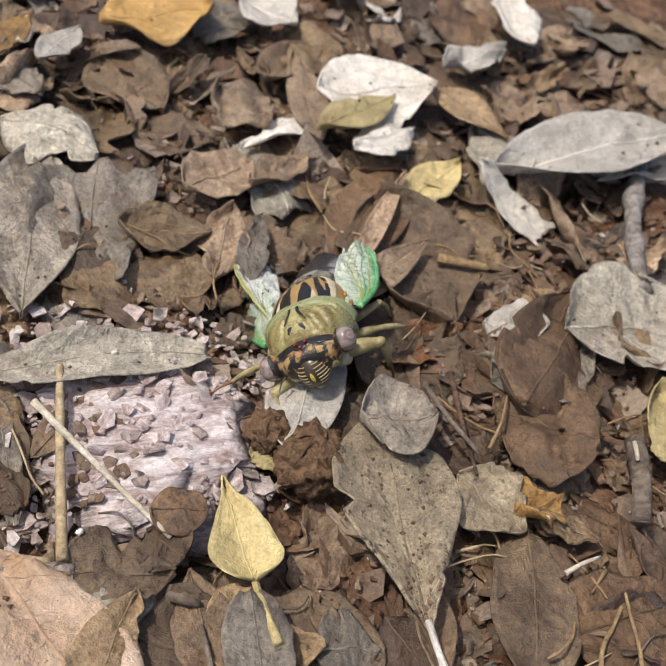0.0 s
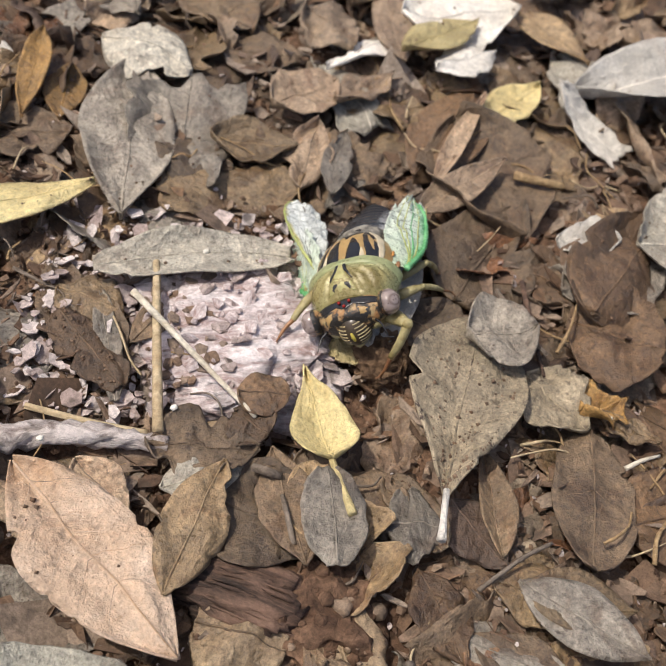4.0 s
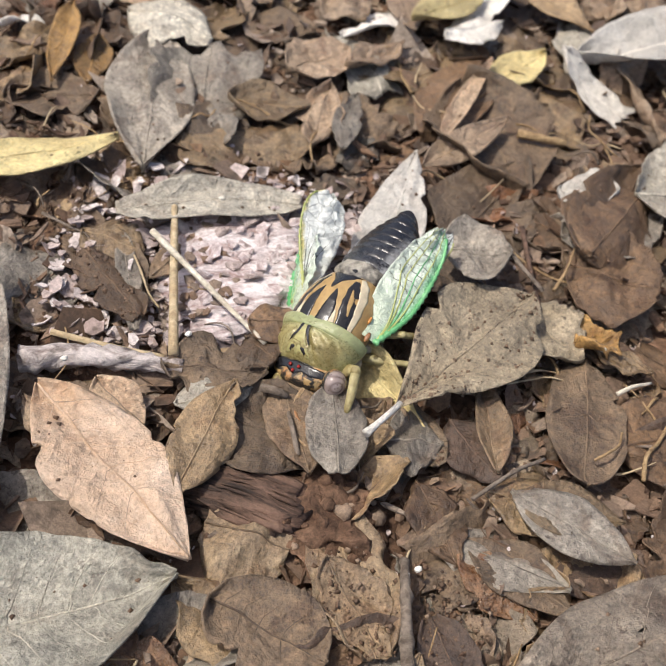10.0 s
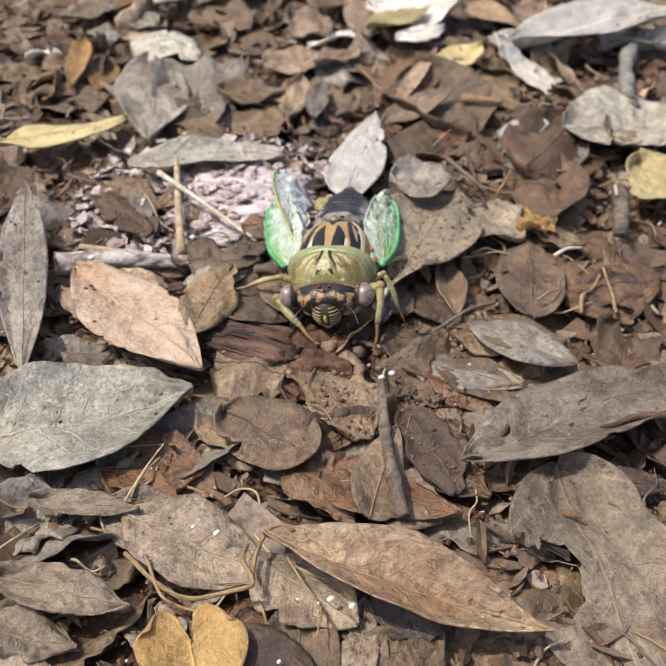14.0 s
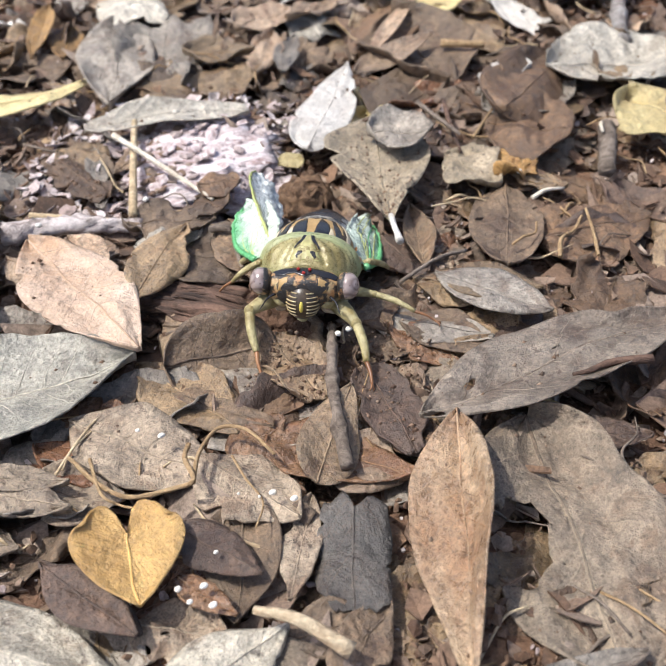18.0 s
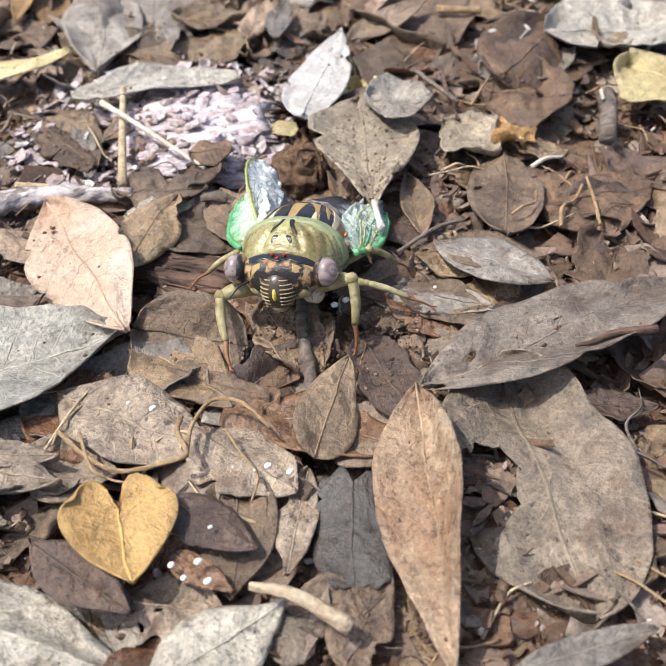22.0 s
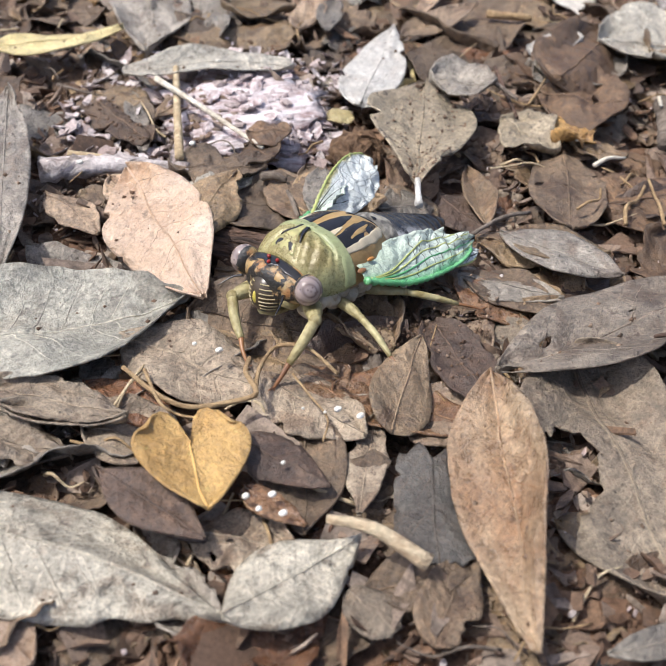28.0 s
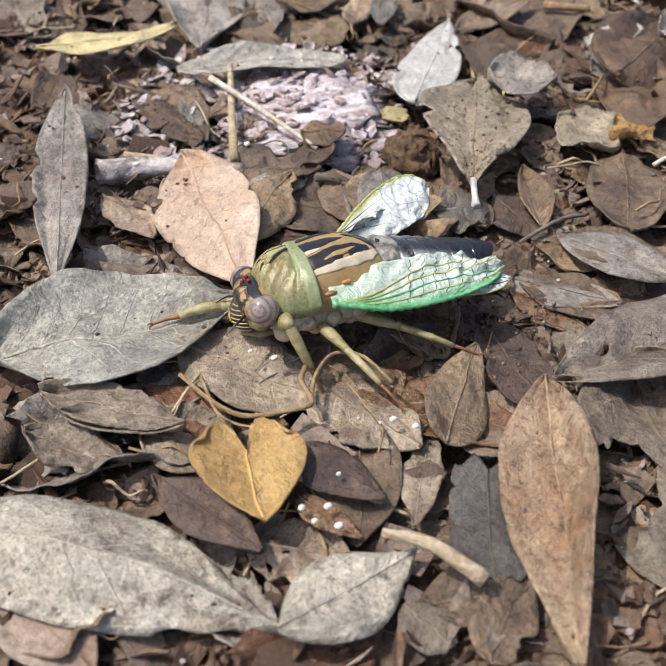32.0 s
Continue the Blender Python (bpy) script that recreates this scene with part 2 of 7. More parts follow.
def bark_material(name, light, dark, ridge, along=(1, 1, 1)):
    n = Nodes(name)
    mp = n.t.nodes.new("ShaderNodeMapping")
    n.put(mp, "Vector", n.tc.outputs["Object"])
    mp.inputs["Scale"].default_value = along
    r = n.noise(ridge, 6, 0.7, mp.outputs[0], 0.6)
    col = n.mix(n.ramp(r, (0.38, 0.0), (0.6, 1.0)), dark, light)
    fine = n.noise(1400, 5, 0.7)
    col = n.mix(1.0, col, n.ramp(fine, (0.25, 0.6), (0.75, 1.25)), "MULTIPLY")
    nb = n.bump(r, 0.0011, 0.9)
    nb = n.bump(fine, 0.0002, 0.7, nb)
    return n.done(col, 0.75, nb, spec=0.3)


def plain(name, a, b, scale=900, rough=0.5, dist=0.00008, spec=0.5, metal=0.0, big=200, **more):
    n = Nodes(name)
    f = n.noise(scale, 4, 0.65)
    col = n.mix(n.ramp(n.noise(big, 3), (0.35, 0.0), (0.65, 1.0)), a, b)
    col = n.mix(1.0, col, n.ramp(f, (0.25, 0.78), (0.75, 1.16)), "MULTIPLY")
    return n.done(col, rough, n.bump(f, dist, 0.5), metal, spec, **more)


SOIL = soil_material()
LITTER = litter_material("leaf_litter", (0.12, 0.07, 0.043), (0.21, 0.132, 0.085), (0.27, 0.195, 0.142), (0.17, 0.10, 0.06), (0.40, 0.32, 0.25), (0.13, 0.078, 0.048), (0.26, 0.155, 0.09))
CRUMB = litter_material("soil_crumbs", (0.10, 0.056, 0.034), (0.17, 0.10, 0.06), (0.25, 0.165, 0.11), (0.12, 0.07, 0.042), (0.36, 0.26, 0.18))
PINKLITTER = litter_material("bleached_litter", (0.52, 0.44, 0.41), (0.72, 0.64, 0.61), (0.36, 0.27, 0.24), (0.60, 0.50, 0.47))
STRAW = bark_material("straw", (0.62, 0.50, 0.32), (0.42, 0.31, 0.18), 300, (0.15, 1, 1))
PALESTICK = bark_material("bleached_stick", (0.74, 0.68, 0.56), (0.55, 0.47, 0.35), 300, (0.15, 1, 1))
TWIG = bark_material("twig_bark", (0.26, 0.21, 0.165), (0.10, 0.075, 0.055), 420, (0.35, 1, 1))
GRAYTWIG = bark_material("gray_twig_bark", (0.42, 0.39, 0.36), (0.2, 0.17, 0.15), 500, (0.5, 1, 1))
PALETWIG = bark_material("pale_twig_bark", (0.72, 0.64, 0.60), (0.22, 0.17, 0.15), 420, (0.5, 1, 1))
BARK = bark_material("dark_bark", (0.19, 0.115, 0.08), (0.04, 0.027, 0.021), 420, (0.16, 1, 1))
# pale bark made whiter: a bright patch of sun put into its colour
SLAB = bark_material("pale_sunlit_bark", (0.87, 0.79, 0.78), (0.36, 0.25, 0.23), 330, (0.5, 1.6, 1))
ROOT = bark_material("root_fibre", (0.46, 0.32, 0.17), (0.28, 0.18, 0.09), 500, (0.4, 1, 1))
PITH = bark_material("pith", (0.66, 0.54, 0.36), (0.40, 0.28, 0.17), 420, (0.4, 1, 1))
DOT = plain("white_grain", (0.85, 0.82, 0.74), (0.78, 0.73, 0.62), 900, 0.45)
SEED = bark_material("dry_seed", (0.26, 0.16, 0.09), (0.10, 0.058, 0.034), 700, (1, 1, 1))

# cicada
def olive_material():
    """Golden olive cuticle, finely wrinkled, turning green towards the hind rim and the flanks."""
    n = Nodes("olive_cuticle")
    wr = n.noise(300, 5, 0.6, dist=0.6)
    fine = n.noise(2600, 4, 0.7)
    x, y, z = n.xyz()
    col = n.ramp(wr, (0.30, (0.15, 0.115, 0.035)), (0.48, (0.27, 0.225, 0.085)), (0.68, (0.38, 0.335, 0.15)))
    hind = n.ramp(n.math("ADD", n.math("MULTIPLY", x, 1000.0 / 12), n.math("MULTIPLY", n.math("SUBTRACT", wr, 0.5), 0.12)), (0.44, 1.0), (0.56, 0.0))
    low = n.ramp(n.math("MULTIPLY", z, 1000.0 / 12), (0.52, 1.0), (0.72, 0.0))
    col = n.mix(n.math("MULTIPLY", n.math("MAXIMUM", hind, low), 0.7), col, (0.29, 0.335, 0.17))
    col = n.mix(1.0, col, n.ramp(fine, (0.3, 0.78), (0.7, 1.2)), "MULTIPLY")
    nb = n.bump(fine, 0.00010, 0.8)
    nb = n.bump(wr, 0.0005, 0.55, nb)
    return n.done(col, n.ramp(fine, (0.35, 0.2), (0.65, 0.42)), nb, spec=0.7, metal=0.12)


OLIVE = olive_material()
COLLAR = plain("green_collar", (0.27, 0.31, 0.15), (0.32, 0.33, 0.16), 1500, 0.34, 0.0003, 0.6)
FIELD = plain("yellow_green_field", (0.39, 0.36, 0.15), (0.32, 0.29, 0.11), 1600, 0.36, 0.0002, 0.55)
BLACK = plain("black_cuticle", (0.012, 0.012, 0.014), (0.022, 0.02, 0.02), 900, 0.25, 0.00008, 0.6)
AMBER = plain("amber_cuticle", (0.44, 0.295, 0.125), (0.34, 0.21, 0.075), 1400, 0.42, 0.00015)
RIDGE = plain("waxy_ridge", (0.46, 0.42, 0.34), (0.035, 0.03, 0.027), 1200, 0.35, 0.0006, big=620)
CREAMC = plain("cream_cuticle", (0.66, 0.58, 0.42), (0.56, 0.47, 0.32), 900, 0.55, 0.00012)
WAX = plain("waxy_underside", (0.54, 0.48, 0.36), (0.27, 0.21, 0.13), 1300, 0.6, 0.0005, big=420)
ORANGEC = plain("orange_cuticle", (0.58, 0.27, 0.07), (0.46, 0.2, 0.05), 900, 0.4)
YELLOWC = plain("yellow_cuticle", (0.62, 0.52, 0.09), (0.55, 0.44, 0.08), 900, 0.35)
LEGM = plain("leg_cuticle", (0.47, 0.41, 0.21), (0.23, 0.18, 0.065), 1500, 0.42, 0.0006, 0.5, big=460)
PALEF = plain("pale_stripe", (0.42, 0.35, 0.20), (0.33, 0.26, 0.13), 900, 0.4)
FACEM = plain("face_cuticle", (0.035, 0.026, 0.018), (0.07, 0.05, 0.03), 900, 0.3, 0.0001)
TARSUS = plain("tarsus_cuticle", (0.30, 0.145, 0.06), (0.17, 0.075, 0.033), 900, 0.4)
RED = plain("red_ocellus", (0.34, 0.02, 0.012), (0.26, 0.015, 0.01), 900, 0.1)
GREENV = plain("green_vein", (0.07, 0.30, 0.10), (0.20, 0.50, 0.22), 1400, 0.3, 0.0003, 0.6)
YELV = plain("yellow_vein", (0.42, 0.44, 0.16), (0.34, 0.38, 0.12), 900, 0.35)
DARKV = plain("dark_vein", (0.06, 0.065, 0.05), (0.10, 0.10, 0.07), 900, 0.4)


def eye_material():
    n = Nodes("compound_eye")
    sep = n.xyz()
    ring = n.math("SQRT", n.math("ADD", n.math("POWER", n.math("SUBTRACT", sep[0], 0.0007), 2.0), n.math("POWER", n.math("SUBTRACT", sep[2], 0.0006), 2.0)))
    bands = n.ramp(n.math("PINGPONG", n.math("MULTIPLY", ring, 1500.0), 0.5), (0.02, 0.0), (0.3, 1.0))
    col = n.mix(bands, (0.17, 0.125, 0.11), (0.31, 0.245, 0.22))
    col = n.mix(n.ramp(n.voronoi(1900), (0.12, 0.7), (0.3, 0.0)), col, (0.12, 0.08, 0.07))
    return n.done(col, 0.12, n.bump(n.voronoi(9000), 0.00002, 0.3), spec=0.6, Coat_Weight=0.6, Coat_Roughness=0.04)


def head_material():
    """Amber cuticle broken by black blotches and cream wax."""
    n = Nodes("head_cuticle")
    col = n.mix(n.ramp(n.noise(900, 4, 0.6), (0.35, 0.0), (0.65, 1.0)), (0.36, 0.17, 0.06), (0.44, 0.34, 0.17))
    col = n.mix(n.ramp(n.noise(480, 5, 0.65), (0.43, 0.0), (0.50, 1.0)), col, (0.02, 0.018, 0.016))
    return n.done(col, 0.35, n.bump(n.noise(1800, 4, 0.7), 0.0003, 0.7), spec=0.55)


def abdomen_material():
    """Glossy black rings, dusted with white wax at the waist and along the flanks."""
    n = Nodes("abdomen_cuticle")
    x, y, z = n.xyz()
    side = n.ramp(n.math("MULTIPLY", n.math("ABSOLUTE", y), 1000.0 / 6), (0.42, 0.0), (0.72, 1.0))
    waist = n.ramp(n.math("MULTIPLY", n.math("ADD", x, 0.02), 1000.0 / 14), (0.45, 0.25), (0.95, 1.0))
    dust = n.ramp(n.noise(420, 6, 0.7), (0.40, 0.0), (0.60, 1.0))
    wax = n.math("MULTIPLY", n.math("MULTIPLY", n.math("ADD", side, 0.06), waist), dust)
    col = n.mix(wax, (0.010, 0.010, 0.012), (0.66, 0.66, 0.66))
    rough = n.math("ADD", n.math("MULTIPLY", wax, 0.4), 0.2)
    return n.done(col, rough, n.bump(n.noise(1300, 4), 0.00018, 0.7), spec=0.7)


def wing_material(name, a, b, green, reach, greens):
    """Soft crumpled wing: gray membrane with fine veinlets, green along the leading edge and near the root."""
    n = Nodes(name)
    u, v = n.uv()
    f = n.noise(700, 5, 0.7)
    col = n.mix(n.ramp(f, (0.3, 0.0), (0.7, 1.0)), a, b)
    blot = n.math("MULTIPLY", n.math("SUBTRACT", n.noise(380, 4), 0.5), 0.5)
    root = n.ramp(n.math("ADD", u, blot), (0.05, 1.0), (0.55, 0.0))
    col = n.mix(n.math("MULTIPLY", root, greens), col, (0.36, 0.47, 0.24))
    edge = n.ramp(n.math("ADD", v, blot), (0.0, 1.0), (reach, 0.0))
    col = n.mix(n.math("MULTIPLY", edge, 0.9), col, green)
    cell = n.voronoi(560, feature="DISTANCE_TO_EDGE")
    lines = n.math("MULTIPLY", n.ramp(cell, (0.015, 1.0), (0.05, 0.0)), n.ramp(u, (0.4, 0.0), (0.8, 0.5)))
    col = n.mix(lines, col, (0.05, 0.06, 0.045))
    nb = n.bump(f, 0.0003, 0.5)
    nb = n.bump(n.noise(420, 4, 0.6, dist=2.0), 0.0013, 0.55, nb)
    return n.done(col, n.ramp(f, (0.3, 0.16), (0.7, 0.4)), nb, spec=0.7, Transmission_Weight=0.1)


EYE, ABDO, HEADM = eye_material(), abdomen_material(), head_material()
WING = wing_material("fresh_wing", (0.70, 0.76, 0.66), (0.54, 0.62, 0.53), (0.08, 0.38, 0.14), 0.40, 0.45)
HINDW = wing_material("pale_wing", (0.78, 0.80, 0.76), (0.62, 0.65, 0.62), (0.58, 0.50, 0.14), 0.12, 0.15)


# ---------------------------------------------------------------- mesh helpers
def part(name, me, material, parent=None, label=""):
    """Links a mesh (or bmesh) as one object, under a thing where one is given."""
    if isinstance(me, bmesh.types.BMesh):
        bm, me = me, bpy.data.meshes.new(name)
        bm.to_mesh(me)
        bm.free()
    if len(me.materials):
        me.materials.clear()
    for m in material if isinstance(material, (list, tuple)) else [material]:
        me.materials.append(m)
    me.polygons.foreach_set("use_smooth", [True] * len(me.polygons))
    ob = new(name, me)
    if parent is not None:
        ob.parent = parent
    if label:
        ob["label"] = label
    return ob


def n2(a, b, s=0.0):
    return noise.noise(Vector((a, b, s)))


def sheet(pts, keep, uv=None, thick=0.00018, name="sheet"):
    """A thin solid sheet from a grid of points (rows x columns x 3); keep says which cells exist."""
    nr, nc = pts.shape[:2]
    du = np.gradient(pts, axis=0)
    dv = np.gradient(pts, axis=1)
    nor = np.cross(du, dv)
    nor /= np.linalg.norm(nor, axis=-1, keepdims=True) + 1e-12
    top = pts.reshape(-1, 3).copy()
    bot = (pts - nor * thick).reshape(-1, 3)
    N = len(top)
    faces, count = [], {}
    for i in range(nr - 1):
        for j in range(nc - 1):
            if keep[i, j]:
                a, b, c, d = i * nc + j, (i + 1) * nc + j, (i + 1) * nc + j + 1, i * nc + j + 1
                faces.append((a, b, c, d))
                faces.append((d + N, c + N, b + N, a + N))
                for e in ((a, b), (b, c), (c, d), (d, a)):
                    k = (min(e), max(e))
                    count[k] = None if k in count else e
    for e in count.values():
        if e:
            a, b = e
            faces.append((b, a, a + N, b + N))
    if not keep.all():
        near = {}
        for a, b in [e for e in count.values() if e]:
            near.setdefault(a, []).append(b), near.setdefault(b, []).append(a)
        for _ in range(4):
            moved = {k: (top[k] + sum(top[q] for q in qs) / len(qs)) / 2 for k, qs in near.items() if len(qs) == 2}
            for k, p in moved.items():
                bot[k] += p - top[k]
                top[k] = p
    me = bpy.data.meshes.new(name)
    me.from_pydata(np.vstack([top, bot]).tolist(), [], faces)
    if uv is not None:
        layer = me.uv_layers.new(name="UVMap")
        flat = np.vstack([uv.reshape(-1, 2)] * 2)
        idx = np.empty(len(me.loops), dtype=np.int32)
        me.loops.foreach_get("vertex_index", idx)
        layer.data.foreach_set("uv", flat[idx].ravel())
    me.validate()
    return me


def tube(points, radii, sides=8, wob=0.0, seed=0.0, name="tube"):
    """A tapered tube through points, closed at both ends."""
    p = [Vector(q) for q in points]
    verts, faces = [], []
    up = Vector((0, 0, 1))
    for i, q in enumerate(p):
        d = (p[min(i + 1, len(p) - 1)] - p[max(i - 1, 0)]).normalized()
        s = d.cross(up if abs(d.z) < 0.9 else Vector((1, 0, 0))).normalized()
        t = s.cross(d)
        for k in range(sides):
            a = 2 * math.pi * k / sides
            r = radii[i] * (1 + wob * n2(i * 0.7 + seed, k * 1.3))
            verts.append(q + (s * math.cos(a) + t * math.sin(a)) * r)
    for i in range(len(p) - 1):
        for k in range(sides):
            k2 = (k + 1) % sides
            faces.append((i * sides + k, i * sides + k2, (i + 1) * sides + k2, (i + 1) * sides + k))
    faces.append(tuple(range(sides))[::-1])
    faces.append(tuple(range((len(p) - 1) * sides, len(p) * sides)))
    me = bpy.data.meshes.new(name)
    me.from_pydata([tuple(v) for v in verts], [], faces)
    return me


def smooth_line(points, n):
    """Catmull-Rom through the points, n samples a span."""
    p = [Vector(q) for q in points]
    p = [p[0] * 2 - p[1]] + p + [p[-1] * 2 - p[-2]]
    out = []
    for i in range(1, len(p) - 2):
        for k in range(n):
            t = k / n
            a, b, c, d = p[i - 1], p[i], p[i + 1], p[i + 2]
            out.append(0.5 * ((2 * b) + (c - a) * t + (2 * a - 5 * b + 4 * c - d) * t * t + (3 * b - a - 3 * c + d) * t ** 3))
    return out + [p[-2]]


# ---------------------------------------------------------------- ground
def ground_z(x, y):
    """Height of the soil in metres."""
    z = 0.0022 * n2(x * 38, y * 38, 3.1) + 0.0012 * n2(x * 110, y * 110, 7.7) + 0.0006 * n2(x * 300, y * 300, 1.2)
    return z - 0.0028


def ground():
    xs = np.concatenate([-np.geomspace(30, 0.14, 16), np.linspace(-0.13, 0.13, 210), np.geomspace(0.14, 30, 16)])
    ys = np.concatenate([-np.geomspace(30, 0.08, 16), np.linspace(-0.07, 0.24, 250), np.geomspace(0.25, 30, 16)])
    verts = [(x, y, ground_z(x, y)) for y in ys for x in xs]
    w = len(xs)
    faces = [(j * w + i, j * w + i + 1, (j + 1) * w + i + 1, (j + 1) * w + i) for j in range(len(ys) - 1) for i in range(w - 1)]
    me = bpy.data.meshes.new("ground")
    me.from_pydata(verts, [], faces)
    tagged(part("ground", me, SOIL), "dark crumbly woodland soil under leaf litter", "ground", kind="structure")


ground()


def scatter(name, count, area, size, material, label, seed, lift=(0.0, 0.002), flat=0.35, thick=0.12, sides=(5, 8), long=(0.5, 1.0)):
    """Loose flakes in one mesh: irregular plates, cupped and tilted, each with its own thickness."""
    rng = np.random.default_rng(seed)
    verts, faces = [], []
    x0, x1, y0, y1 = area
    for _ in range(count):
        k = int(rng.integers(*sides))
        s = size[0] + (size[1] - size[0]) * rng.random() ** 2.2
        x, y = rng.uniform(x0, x1), rng.uniform(y0, y1)
        z = ground_z(x, y) + rng.uniform(*lift)
        ang = np.sort((np.arange(k) + rng.uniform(-0.35, 0.35, k)) * 2 * math.pi / k)
        rad = rng.uniform(0.6, 1.0, k) * s / 2
        asp = rng.uniform(*long)
        h = rng.uniform(0, 2 * math.pi)
        lx, ly = np.cos(ang) * rad, np.sin(ang) * rad * asp
        cup = rng.normal(0, 0.5) / s
        lz = cup * (lx ** 2 + ly ** 2) + rng.normal(0, 0.04 * s, k)
        ta, tb = rng.normal(0, flat, 2)
        t = thick * 0.002 if thick < 1 else s * 0.35
        px = x + lx * math.cos(h) - ly * math.sin(h)
        py = y + lx * math.sin(h) + ly * math.cos(h)
        pz = z + lz + ta * (px - x) + tb * (py - y)
        b = len(verts)
        verts.append((x, y, z + (t if thick >= 1 else 0)))
        verts += list(zip(px, py, pz))
        if thick >= 1:
            verts.append((x, y, z - t))
            for i in range(k):
                j = (i + 1) % k
                faces += [(b, b + 1 + i, b + 1 + j), (b + k + 1, b + 1 + j, b + 1 + i)]
        else:
            verts += list(zip(px, py, pz - t))
            verts.append((x, y, z - t))
            for i in range(k):
                j = (i + 1) % k
                faces += [(b, b + 1 + i, b + 1 + j), (b + 1 + i, b + 1 + k + i, b + 1 + k + j, b + 1 + j), (b + 2 * k + 1, b + 1 + k + j, b + 1 + k + i)]
    me = bpy.data.meshes.new(name)
    me.from_pydata(verts, [], faces)
    ob = part(name, me, material)
    me.polygons.foreach_set("use_smooth", [False] * len(me.polygons))
    return tagged(ob, label, "leaf litter", kind="stuff")


# ---------------------------------------------------------------- leaves
def profile(shape, u):
    if shape == "lance":
        p = np.sin(np.pi * u ** 0.85) ** 0.95
    elif shape == "round":
        p = np.sqrt(np.clip(1 - (2 * u - 1) ** 2, 0, 1))
    elif shape == "egg":
        p = np.sin(np.pi * u ** 0.66) ** 0.82
    elif shape == "point":
        p = np.sin(np.pi * u ** 0.62) ** 0.8 * (1.0 - 0.75 * u)
    elif shape == "heart":
        p = np.sin(np.pi * 0.5 * np.clip(u / 0.66, 0, 1)) ** 0.82 * (1 - 0.3 * np.clip((u - 0.66) / 0.34, 0, 1) ** 2)
    elif shape == "obovate":
        p = np.sin(np.pi * u ** 1.5) ** 0.72
    elif shape == "blunt":
        p = np.clip(np.sin(np.pi * np.clip(u, 0.02, 0.98)), 0, 1) ** 0.4
    else:
        p = np.sin(np.pi * u ** 0.92) ** 0.84
    return p / p.max()


def leaf_pose(x, y, z, heading, tilt=0.0, roll=0.0):
    return Matrix.Translation((x * 0.01, y * 0.01, z * 0.01)) @ pose(0, 0, 0, 0, 0, heading) @ pose(0, 0, 0, roll, -tilt, 0)


